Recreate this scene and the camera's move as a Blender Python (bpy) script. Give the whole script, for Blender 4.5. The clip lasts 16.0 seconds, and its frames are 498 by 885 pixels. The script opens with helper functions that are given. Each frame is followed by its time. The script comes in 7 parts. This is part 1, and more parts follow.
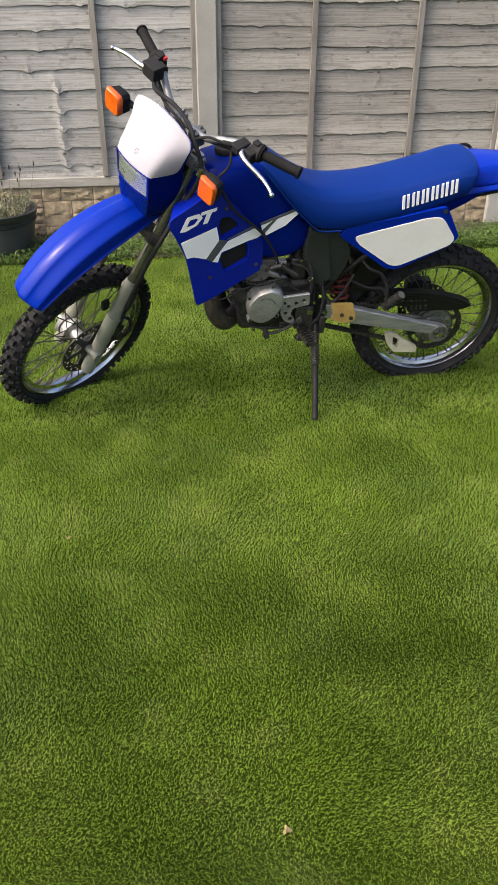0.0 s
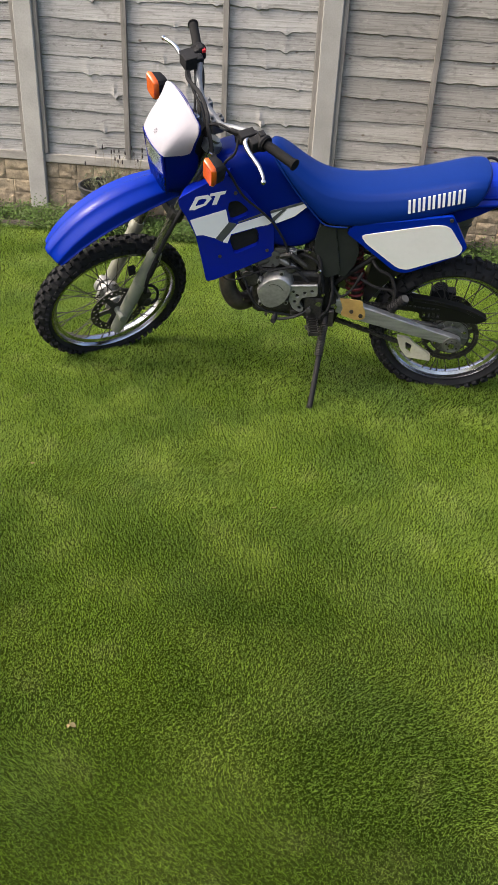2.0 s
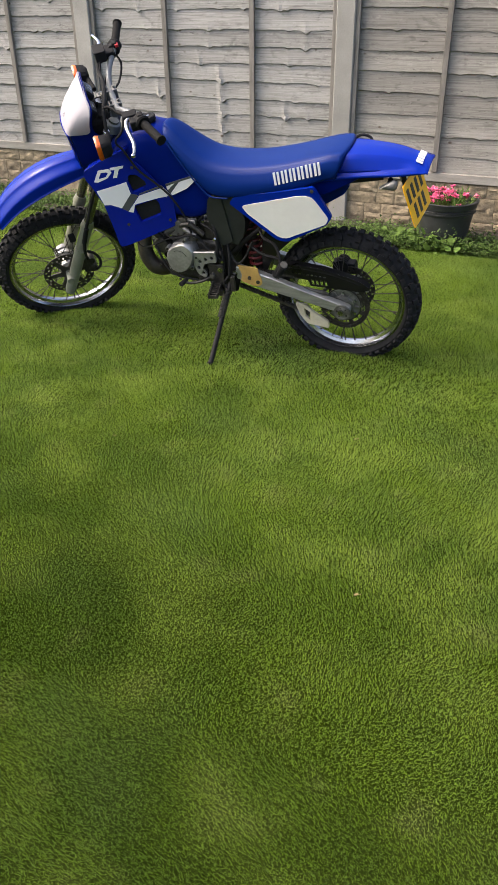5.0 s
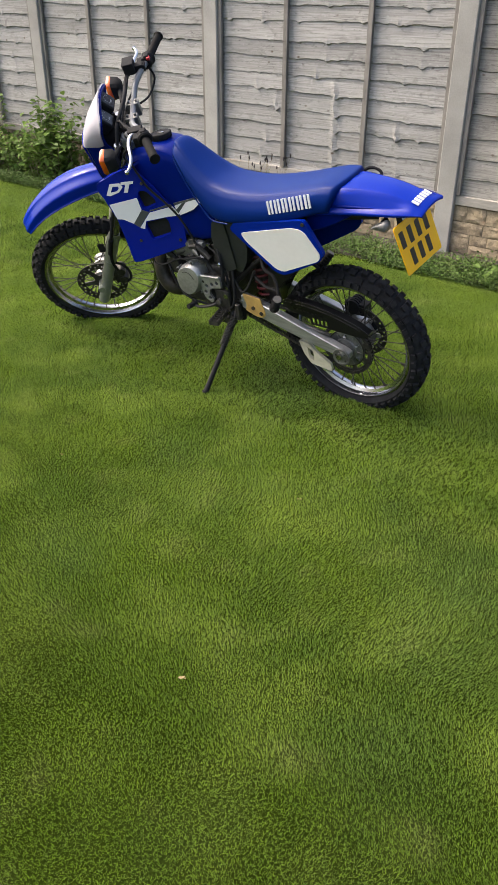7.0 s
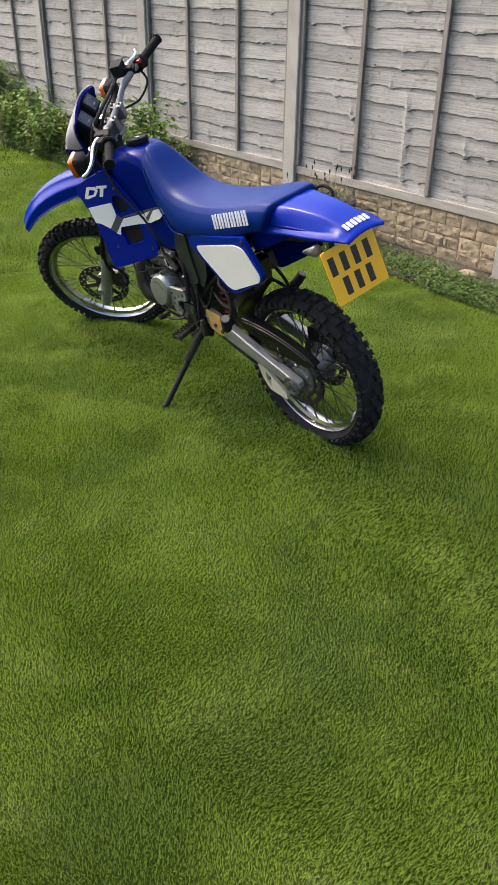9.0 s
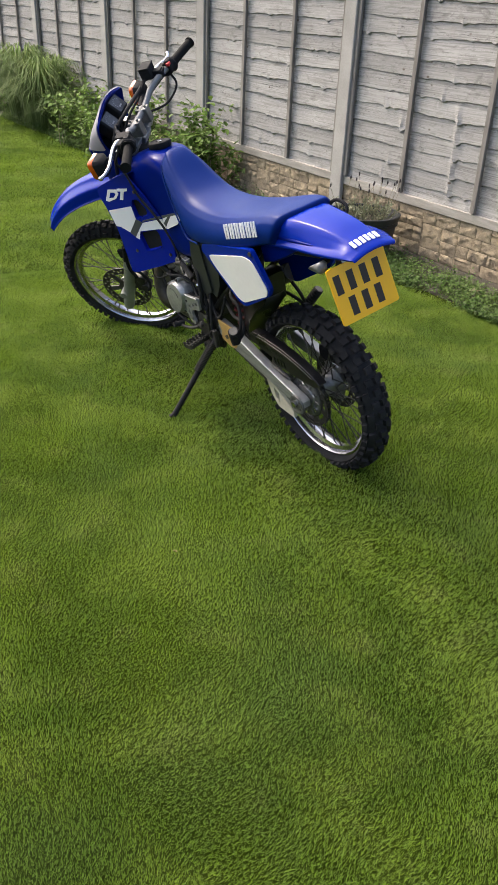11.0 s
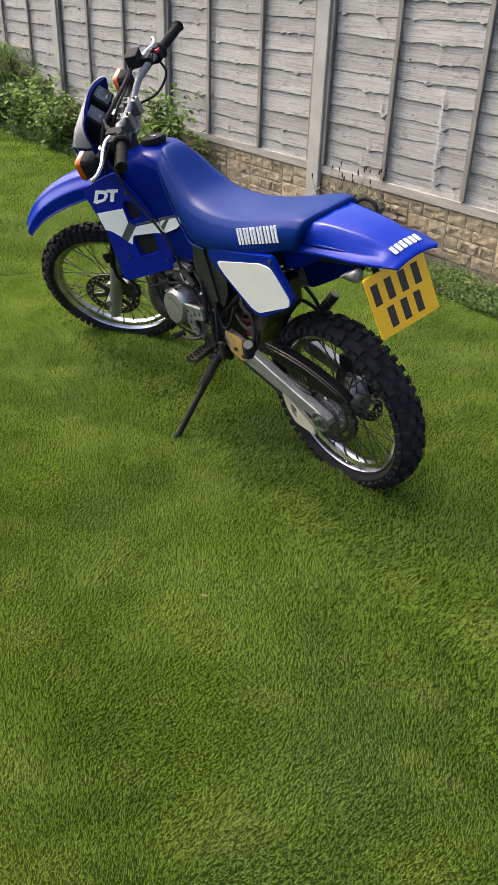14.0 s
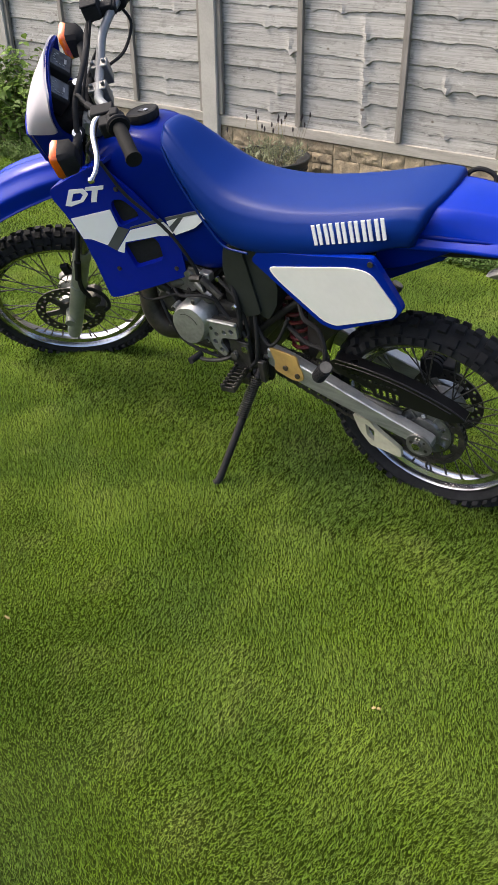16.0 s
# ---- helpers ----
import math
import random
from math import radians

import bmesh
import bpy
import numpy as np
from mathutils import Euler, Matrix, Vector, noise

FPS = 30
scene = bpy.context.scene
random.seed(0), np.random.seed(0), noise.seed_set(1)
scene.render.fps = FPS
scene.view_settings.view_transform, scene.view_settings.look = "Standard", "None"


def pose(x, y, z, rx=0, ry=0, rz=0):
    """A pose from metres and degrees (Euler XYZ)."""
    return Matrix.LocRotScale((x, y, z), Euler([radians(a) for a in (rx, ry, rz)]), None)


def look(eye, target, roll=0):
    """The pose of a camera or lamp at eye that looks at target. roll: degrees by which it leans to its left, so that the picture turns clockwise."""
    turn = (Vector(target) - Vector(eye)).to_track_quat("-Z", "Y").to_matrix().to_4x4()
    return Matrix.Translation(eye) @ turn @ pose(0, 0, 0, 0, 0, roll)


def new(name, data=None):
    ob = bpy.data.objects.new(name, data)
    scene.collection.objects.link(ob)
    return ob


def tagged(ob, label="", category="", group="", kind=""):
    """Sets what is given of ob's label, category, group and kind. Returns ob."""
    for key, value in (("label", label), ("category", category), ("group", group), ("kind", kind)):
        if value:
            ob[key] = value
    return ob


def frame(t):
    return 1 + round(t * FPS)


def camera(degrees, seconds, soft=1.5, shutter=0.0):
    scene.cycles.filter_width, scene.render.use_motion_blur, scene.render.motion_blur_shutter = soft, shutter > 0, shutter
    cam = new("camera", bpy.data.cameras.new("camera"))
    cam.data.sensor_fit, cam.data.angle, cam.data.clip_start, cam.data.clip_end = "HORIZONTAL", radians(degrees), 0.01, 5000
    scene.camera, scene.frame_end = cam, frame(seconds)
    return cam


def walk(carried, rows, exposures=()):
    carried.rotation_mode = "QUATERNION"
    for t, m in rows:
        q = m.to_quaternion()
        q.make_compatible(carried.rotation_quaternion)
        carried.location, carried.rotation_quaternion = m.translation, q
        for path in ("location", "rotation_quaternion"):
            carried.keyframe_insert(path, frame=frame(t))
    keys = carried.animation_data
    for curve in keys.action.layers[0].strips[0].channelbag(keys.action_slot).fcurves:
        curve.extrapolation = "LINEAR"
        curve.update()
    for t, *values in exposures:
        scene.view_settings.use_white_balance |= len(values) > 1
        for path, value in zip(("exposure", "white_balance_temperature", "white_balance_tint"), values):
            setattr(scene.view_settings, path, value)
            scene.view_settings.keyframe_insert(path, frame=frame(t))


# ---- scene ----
cam = camera(34.9, 16.0)
METRES, EYE, TILT, LEAN, TURN = 5.421, 1.514, 0.0, 0.0, 0.0
ROWS = [
    (0.0, 0.0, 0.0, 0.0, 0.11, -31.44, -0.19),
    (0.5, 0.0363, -0.0086, -0.0022, 0.35, -31.27, -0.01),
    (1.0, 0.0686, 0.0034, -0.001, 3.22, -31.11, -3.28),
    (1.5, 0.0986, 0.0017, -0.0003, 8.26, -31.12, -1.63),
    (2.0, 0.1362, -0.02, -0.002, 16.09, -31.12, -2.48),
    (2.5, 0.1714, -0.0321, -0.0022, 16.01, -30.83, -1.74),
    (3.0, 0.2123, -0.0232, -0.0049, 17.27, -30.43, -2.97),
    (3.5, 0.25, -0.0166, -0.0042, 19.91, -30.42, -0.35),
    (4.0, 0.3006, -0.0266, -0.005, 26.75, -30.21, 0.24),
    (4.5, 0.3382, -0.022, -0.0057, 27.38, -30.46, 0.52),
    (7.0, 0.4706, 0.1249, -0.001, 45.55, -30.27, -0.31),
    (7.5, 0.4868, 0.1658, -0.0005, 47.53, -30.05, -0.13),
    (8.0, 0.5197, 0.2053, -0.0003, 52.8, -29.9, 0.36),
    (8.5, 0.5404, 0.2345, -0.0028, 52.96, -30.03, 0.37),
    (9.0, 0.5356, 0.2628, -0.0014, 58.28, -30.12, -0.79),
    (11.5, 0.5373, 0.3019, -0.0017, 63.75, -29.9, -2.38),
    (12.0, 0.5392, 0.301, -0.0016, 63.89, -29.96, -2.8),
    (12.5, 0.5372, 0.2999, -0.0029, 63.89, -30.05, -2.98),
    (13.0, 0.5233, 0.2926, -0.0038, 61.34, -30.1, -3.83),
    (13.5, 0.5034, 0.2868, -0.0053, 59.55, -30.3, -2.5),
    (14.0, 0.4741, 0.29, -0.0062, 59.5, -30.69, -1.79),
    (14.5, 0.4361, 0.2939, -0.0114, 58.83, -31.55, 0.34),
    (15.0, 0.3987, 0.2719, -0.0131, 48.74, -32.37, -2.34),
    (15.5, 0.3555, 0.2525, -0.0146, 44.94, -33.76, -3.39),
    (16.0, 0.3096, 0.2584, -0.0144, 44.75, -34.41, 0.64),
]
walk(cam, [(t, pose(0, 0, EYE, TILT, LEAN, TURN) @ pose(METRES * x, METRES * y, METRES * z, 90 + pitch, roll, yaw)) for t, x, y, z, yaw, pitch, roll in ROWS], [(0.0, 0.97, 6800.0, 10.0), (3.5, 0.99, 6800.0, 10.0), (8.0, 1.05, 6750.0, 10.0), (16.0, 1.11, 6700.0, 10.0)])

SUN_EL, SUN_AZ, SUN, SUN_SOFT, SKY = 50.0, 243.0, 1.3, 13.0, 0.228

# ---- world, sun ----
world = bpy.data.worlds.new("sky")
scene.world = world
world.use_nodes = True
wn = world.node_tree.nodes
sky = wn.new("ShaderNodeTexSky")
sky.sky_type = "NISHITA"
sky.sun_disc = False
sky.sun_elevation = radians(SUN_EL)
sky.sun_rotation = radians(SUN_AZ)
sky.air_density, sky.dust_density, sky.ozone_density = 0.8, 6.0, 1.0
wn["Background"].inputs["Strength"].default_value = SKY
world.node_tree.links.new(sky.outputs["Color"], wn["Background"].inputs["Color"])

sun = new("sun", bpy.data.lights.new("sun", "SUN"))
sun.data.energy = SUN
sun.data.angle = radians(SUN_SOFT)
sun.data.color = (1.0, 0.94, 0.84)
# compass azimuth, clockwise from +y; the lamp looks down its own -z
s_dir = Vector((math.sin(radians(SUN_AZ)) * math.cos(radians(SUN_EL)), math.cos(radians(SUN_AZ)) * math.cos(radians(SUN_EL)), math.sin(radians(SUN_EL))))
sun.matrix_world = look(s_dir * 30, (0, 0, 0))


# ---- materials ----
def material(name, c1, c2=None, rough=0.5, metal=0.0, scale=8.0, fine=60.0, bump=0.0, coat=0.0, stretch=(1, 1, 1), rough_var=0.1,
             per_object=0.0, per_island=0.0, spec=0.5, trans=0.0, detail=5.0, bump_scale=None):
    """Two-scale noise between c1 and c2, with matching roughness and fine relief."""
    m = bpy.data.materials.new(name)
    m.use_nodes = True
    nt = m.node_tree
    b = nt.nodes["Principled BSDF"]
    c2 = c2 or tuple(v * 0.8 for v in c1)
    tc = nt.nodes.new("ShaderNodeTexCoord")
    mp = nt.nodes.new("ShaderNodeMapping")
    mp.inputs["Scale"].default_value = stretch
    nt.links.new(tc.outputs["Object"], mp.inputs["Vector"])
    src = mp.outputs["Vector"]
    if per_object:
        oi = nt.nodes.new("ShaderNodeObjectInfo")
        ad = nt.nodes.new("ShaderNodeVectorMath")
        ad.operation = "MULTIPLY_ADD"
        cb = nt.nodes.new("ShaderNodeCombineXYZ")
        for k in "XYZ":
            nt.links.new(oi.outputs["Random"], cb.inputs[k])
        ad.inputs[1].default_value = (37, 53, 71)
        nt.links.new(cb.outputs[0], ad.inputs[0])
        nt.links.new(src, ad.inputs[2])
        src = ad.outputs[0]
    n1 = nt.nodes.new("ShaderNodeTexNoise")
    n1.inputs["Scale"].default_value, n1.inputs["Detail"].default_value = scale, detail
    n2 = nt.nodes.new("ShaderNodeTexNoise")
    n2.inputs["Scale"].default_value, n2.inputs["Detail"].default_value = fine, 3.0
    for n in (n1, n2):
        nt.links.new(src, n.inputs["Vector"])
    av = nt.nodes.new("ShaderNodeMath")
    av.operation = "MULTIPLY_ADD"
    av.inputs[1].default_value = 0.45
    nt.links.new(n2.outputs["Fac"], av.inputs[0])
    nt.links.new(n1.outputs["Fac"], av.inputs[2])
    rr = nt.nodes.new("ShaderNodeMapRange")
    rr.inputs["From Min"].default_value, rr.inputs["From Max"].default_value = 0.5, 0.95
    nt.links.new(av.outputs[0], rr.inputs["Value"])
    fac = rr.outputs["Result"]
    mx = nt.nodes.new("ShaderNodeMix")
    mx.data_type = "RGBA"
    mx.inputs["A"].default_value, mx.inputs["B"].default_value = (*c1, 1), (*c2, 1)
    nt.links.new(fac, mx.inputs["Factor"])
    col = mx.outputs["Result"]
    if per_object or per_island:
        hv = nt.nodes.new("ShaderNodeHueSaturation")
        rnd = oi.outputs["Random"] if per_object else nt.nodes.new("ShaderNodeNewGeometry").outputs["Random Per Island"]
        vr = nt.nodes.new("ShaderNodeMapRange")
        amt = per_object or per_island
        vr.inputs["To Min"].default_value, vr.inputs["To Max"].default_value = 1 - amt, 1 + amt
        nt.links.new(rnd, vr.inputs["Value"])
        nt.links.new(vr.outputs["Result"], hv.inputs["Value"])
        nt.links.new(col, hv.inputs["Color"])
        col = hv.outputs["Color"]
    nt.links.new(col, b.inputs["Base Color"])
    rv = nt.nodes.new("ShaderNodeMapRange")
    rv.inputs["To Min"].default_value, rv.inputs["To Max"].default_value = max(rough - rough_var, 0.03), min(rough + rough_var, 1)
    nt.links.new(n1.outputs["Fac"], rv.inputs["Value"])
    nt.links.new(rv.outputs["Result"], b.inputs["Roughness"])
    b.inputs["Metallic"].default_value = metal
    b.inputs["Coat Weight"].default_value = coat
    b.inputs["Coat Roughness"].default_value = 0.08
    b.inputs["Specular IOR Level"].default_value = spec
    if bump:
        bp = nt.nodes.new("ShaderNodeBump")
        bp.inputs["Strength"].default_value = 1.0
        bp.inputs["Distance"].default_value = bump
        nt.links.new(av.outputs[0], bp.inputs["Height"])
        nt.links.new(bp.outputs["Normal"], b.inputs["Normal"])
    if trans:
        tr = nt.nodes.new("ShaderNodeBsdfTranslucent")
        nt.links.new(col, tr.inputs["Color"])
        ms = nt.nodes.new("ShaderNodeMixShader")
        ms.inputs["Fac"].default_value = trans
        nt.links.new(b.outputs[0], ms.inputs[1])
        nt.links.new(tr.outputs[0], ms.inputs[2])
        nt.links.new(ms.outputs[0], nt.nodes["Material Output"].inputs["Surface"])
    return m


def glass_material(name, colour, rough=0.05, weight=1.0):
    m = bpy.data.materials.new(name)
    m.use_nodes = True
    b = m.node_tree.nodes["Principled BSDF"]
    b.inputs["Base Color"].default_value = (*colour, 1)
    b.inputs["Roughness"].default_value = rough
    b.inputs["Transmission Weight"].default_value = weight
    b.inputs["IOR"].default_value = 1.45
    return m


def lawn_material(name, blade):
    """Lawn green in drifts of fresher, darker and straw-tinged grass; without blade, the ground with shade painted in.
    """
    m = bpy.data.materials.new(name)
    m.use_nodes = True
    nt = m.node_tree
    b = nt.nodes["Principled BSDF"]
    tc = nt.nodes.new("ShaderNodeTexCoord")

    def noise_at(scale, detail):
        n = nt.nodes.new("ShaderNodeTexNoise")
        n.inputs["Scale"].default_value, n.inputs["Detail"].default_value = scale, detail
        nt.links.new(tc.outputs["Object"], n.inputs["Vector"])
        return n.outputs["Fac"]

    def ramp(fac, lo, hi, most=1.0):
        r = nt.nodes.new("ShaderNodeMapRange")
        r.inputs["From Min"].default_value, r.inputs["From Max"].default_value = lo, hi
        r.inputs["To Max"].default_value = most
        nt.links.new(fac, r.inputs["Value"])
        return r.outputs["Result"]

    def mix(fac, a, c):
        x = nt.nodes.new("ShaderNodeMix")
        x.data_type = "RGBA"
        for key, v in (("A", a), ("B", c)):
            if isinstance(v, tuple):
                x.inputs[key].default_value = (*v, 1)
            else:
                nt.links.new(v, x.inputs[key])
        nt.links.new(fac, x.inputs["Factor"])
        return x.outputs["Result"]

    g = LAWN
    col = mix(ramp(noise_at(1.3, 4), 0.38, 0.62), g["deep"], g["fresh"])
    col = mix(ramp(noise_at(3.3, 3), 0.45, 0.74), col, g["light"])
    col = mix(ramp(noise_at(1.9, 3), 0.50, 0.70, 0.5), col, g["dull"])
    col = mix(ramp(noise_at(6.5, 4), 0.58, 0.94), col, g["straw"])
    hv = nt.nodes.new("ShaderNodeHueSaturation")
    nt.links.new(col, hv.inputs["Color"])
    if blade:
        vr = nt.nodes.new("ShaderNodeMapRange")
        vr.inputs["To Min"].default_value, vr.inputs["To Max"].default_value = 0.64, 1.18
        nt.links.new(nt.nodes.new("ShaderNodeNewGeometry").outputs["Random Per Island"], vr.inputs["Value"])
        nt.links.new(vr.outputs["Result"], hv.inputs["Value"])
        isl = vr.inputs["Value"].links[0].from_socket
        odd = nt.nodes.new("ShaderNodeMath")
        odd.operation = "FRACT"
        tw = nt.nodes.new("ShaderNodeMath")
        tw.operation = "MULTIPLY"
        tw.inputs[1].default_value = 37.0
        nt.links.new(isl, tw.inputs[0])
        nt.links.new(tw.outputs[0], odd.inputs[0])
        grey = mix(ramp(odd.outputs[0], 0.55, 1.0, 0.8), col, (0.190, 0.283, 0.070))
        nt.links.new(grey, hv.inputs["Color"])
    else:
        # ground colour darkened to stand for the shade deep between the blades
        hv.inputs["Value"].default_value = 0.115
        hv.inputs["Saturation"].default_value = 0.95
    nt.links.new(hv.outputs["Color"], b.inputs["Base Color"])
    b.inputs["Roughness"].default_value = 0.5 if blade else 0.9
    b.inputs["Specular IOR Level"].default_value = 0.2 if blade else 0.0
    if blade:
        tr = nt.nodes.new("ShaderNodeBsdfTranslucent")
        nt.links.new(hv.outputs["Color"], tr.inputs["Color"])
        ms = nt.nodes.new("ShaderNodeMixShader")
        ms.inputs["Fac"].default_value = 0.42
        nt.links.new(b.outputs[0], ms.inputs[1])
        nt.links.new(tr.outputs[0], ms.inputs[2])
        nt.links.new(ms.outputs[0], nt.nodes["Material Output"].inputs["Surface"])
    else:
        bp = nt.nodes.new("ShaderNodeBump")
        bp.inputs["Distance"].default_value = 0.01
        nt.links.new(noise_at(120, 4), bp.inputs["Height"])
        nt.links.new(bp.outputs["Normal"], b.inputs["Normal"])
    return m


LAWN = dict(deep=(0.112, 0.193, 0.018), fresh=(0.180, 0.285, 0.022), light=(0.276, 0.386, 0.052), dull=(0.172, 0.270, 0.058), straw=(0.34, 0.385, 0.11))
M_BLADE = lawn_material("grass_blades", True)
M_TURF_SHADED = lawn_material("turf_shaded", False)
M_SOIL = material("soil", (0.024, 0.019, 0.014), (0.050, 0.040, 0.030), rough=0.95, scale=6, fine=90, bump=0.012)


def wood_material(name, pale, dark, knot):
    """Weathered softwood: long silvery grain, split lines and brown knots, other on every board."""
    m = bpy.data.materials.new(name)
    m.use_nodes = True
    nt = m.node_tree
    b = nt.nodes["Principled BSDF"]
    tc = nt.nodes.new("ShaderNodeTexCoord")
    oi = nt.nodes.new("ShaderNodeObjectInfo")
    cb = nt.nodes.new("ShaderNodeCombineXYZ")
    for k in "XYZ":
        nt.links.new(oi.outputs["Random"], cb.inputs[k])
    ad = nt.nodes.new("ShaderNodeVectorMath")
    ad.operation = "MULTIPLY_ADD"
    ad.inputs[1].default_value = (37, 53, 71)
    nt.links.new(cb.outputs[0], ad.inputs[0])
    nt.links.new(tc.outputs["Object"], ad.inputs[2])

    def scaled(v):
        mp = nt.nodes.new("ShaderNodeMapping")
        mp.inputs["Scale"].default_value = v
        nt.links.new(ad.outputs[0], mp.inputs["Vector"])
        return mp.outputs["Vector"]

    def noise_at(v, detail, warp=0.0):
        n = nt.nodes.new("ShaderNodeTexNoise")
        n.inputs["Scale"].default_value, n.inputs["Detail"].default_value = 1.0, detail
        n.inputs["Roughness"].default_value = 0.62
        n.inputs["Distortion"].default_value = warp
        nt.links.new(scaled(v), n.inputs["Vector"])
        return n.outputs["Fac"]

    def ramp(fac, lo, hi, to_lo=0.0, to_hi=1.0):
        r = nt.nodes.new("ShaderNodeMapRange")
        r.inputs["From Min"].default_value, r.inputs["From Max"].default_value = lo, hi
        r.inputs["To Min"].default_value, r.inputs["To Max"].default_value = to_lo, to_hi
        nt.links.new(fac, r.inputs["Value"])
        return r.outputs["Result"]

    def mix(fac, a, c):
        x = nt.nodes.new("ShaderNodeMix")
        x.data_type = "RGBA"
        for key, v in (("A", a), ("B", c)):
            if isinstance(v, tuple):
                x.inputs[key].default_value = (*v, 1)
            else:
                nt.links.new(v, x.inputs[key])
        nt.links.new(fac, x.inputs["Factor"])
        return x.outputs["Result"]

    grain = noise_at((3.0, 20, 150), 6, 0.4)
    patch = noise_at((2.2, 5, 16), 3)
    col = mix(ramp(patch, 0.30, 0.72), pale, tuple(0.80 * v for v in pale))
    col = mix(ramp(grain, 0.44, 0.68), col, dark)
    smudge = noise_at((8, 6, 17), 5, 1.6)
    col = mix(ramp(smudge, 0.54, 0.76, 0.0, 0.85), col, tuple(0.70 * v for v in dark))
    col = mix(ramp(noise_at((30, 20, 55), 3), 0.60, 0.74, 0.0, 0.55), col, tuple(min(1.28 * v, 1) for v in pale))
    split = noise_at((1.6, 10, 75), 2, 1.0)
    thin = nt.nodes.new("ShaderNodeMath")
    thin.operation = "COMPARE"
    thin.inputs[1].default_value, thin.inputs[2].default_value = 0.60, 0.0045
    nt.links.new(split, thin.inputs[0])
    col = mix(thin.outputs[0], col, tuple(0.45 * v for v in dark))
    vo = nt.nodes.new("ShaderNodeTexVoronoi")
    vo.inputs["Scale"].default_value = 1.0
    nt.links.new(scaled((5.5, 1, 9)), vo.inputs["Vector"])
    col = mix(ramp(vo.outputs["Distance"], 0.085, 0.045), col, knot)
    hv = nt.nodes.new("ShaderNodeHueSaturation")
    nt.links.new(col, hv.inputs["Color"])
    nt.links.new(ramp(oi.outputs["Random"], 0, 1, 0.88, 1.14), hv.inputs["Value"])
    nt.links.new(hv.outputs["Color"], b.inputs["Base Color"])
    b.inputs["Roughness"].default_value = 0.88
    b.inputs["Specular IOR Level"].default_value = 0.25
    bp = nt.nodes.new("ShaderNodeBump")
    bp.inputs["Distance"].default_value = 0.002
    nt.links.new(grain, bp.inputs["Height"])
    nt.links.new(bp.outputs["Normal"], b.inputs["Normal"])
    return m


M_WOOD = wood_material("weathered_larch", (0.340, 0.333, 0.318), (0.176, 0.169, 0.159), (0.10, 0.080, 0.062))
M_WOOD_DARK = wood_material("weathered_larch_brown", (0.284, 0.270, 0.245), (0.150, 0.141, 0.126), (0.10, 0.080, 0.062))
M_BATTEN = material("weathered_batten", (0.205, 0.190, 0.170), (0.115, 0.105, 0.092), rough=0.85, scale=6, fine=50, bump=0.0015, stretch=(6, 6, 0.7), per_object=0.1)
M_RAIL = material("weathered_rail", (0.315, 0.298, 0.265), (0.20, 0.186, 0.165), rough=0.85, scale=6, fine=50, bump=0.0015, stretch=(0.7, 6, 6), per_object=0.1)
M_CONCRETE = material("grey_concrete", (0.33, 0.32, 0.295), (0.23, 0.222, 0.205), rough=0.9, scale=4, fine=120, bump=0.0015, per_object=0.06)
M_STONE = material("buff_rock_face", (0.345, 0.275, 0.178), (0.140, 0.112, 0.078), rough=0.92, scale=15, fine=110, bump=0.006, per_object=0.16)
M_JOINT = material("board_joint", (0.20, 0.163, 0.112), (0.11, 0.090, 0.062), rough=0.95, scale=20, fine=90, bump=0.003)
M_PLASTIC = material("vivid_blue_plastic", (0.0003, 0.016, 0.262), (0.0004, 0.017, 0.232), rough=0.26, scale=3, fine=40, coat=0.12, rough_var=0.04, spec=0.08)
M_TANK = material("deep_blue_gloss", (0.0005, 0.0085, 0.150), (0.0007, 0.009, 0.125), rough=0.30, scale=3, fine=40, coat=0.07, rough_var=0.05, spec=0.03)
M_SHROUD = material("mid_blue_gloss_plastic", (0.001, 0.010, 0.245), (0.002, 0.011, 0.205), rough=0.26, scale=3, fine=40, coat=0.08, rough_var=0.05, spec=0.25)
M_SEAT = material("blue_seat_vinyl", (0.0012, 0.0150, 0.114), (0.0015, 0.0175, 0.126), rough=0.38, scale=5, fine=420, bump=0.0003, rough_var=0.06, spec=0.08)
M_WHITE = material("white_vinyl", (0.80, 0.79, 0.80), (0.76, 0.75, 0.76), rough=0.35, scale=4, fine=60, spec=0.3)
M_BOARD = material("white_number_board", (0.335, 0.322, 0.36), (0.31, 0.30, 0.335), rough=0.42, scale=4, fine=60, spec=0.15)
M_PANELWHITE = material("aged_white_plastic", (0.80, 0.785, 0.75), (0.74, 0.725, 0.69), rough=0.42, scale=6, fine=60)
M_GREYDECAL = material("grey_decal", (0.075, 0.08, 0.085), rough=0.35)
M_BLACK = material("black_plastic", (0.010, 0.010, 0.011), (0.020, 0.020, 0.021), rough=0.7, scale=9, fine=90, bump=0.0004, spec=0.1)
M_RUBBER = material("tyre_rubber", (0.011, 0.011, 0.012), (0.024, 0.024, 0.025), rough=0.8, scale=12, fine=70, bump=0.0008, spec=0.12)
M_GRIP = material("grip_rubber", (0.007, 0.007, 0.007), (0.013, 0.013, 0.013), rough=0.75, scale=30, fine=200, bump=0.001, spec=0.08)
M_ALLOY = material("dull_cast_alloy", (0.42, 0.42, 0.41), (0.24, 0.24, 0.235), rough=0.46, metal=0.7, scale=14, fine=90, bump=0.0006)
M_ARM = material("brushed_alloy_arm", (0.42, 0.43, 0.42), (0.26, 0.265, 0.26), rough=0.45, metal=0.7, scale=10, fine=140, stretch=(1, 4, 6), bump=0.0005)
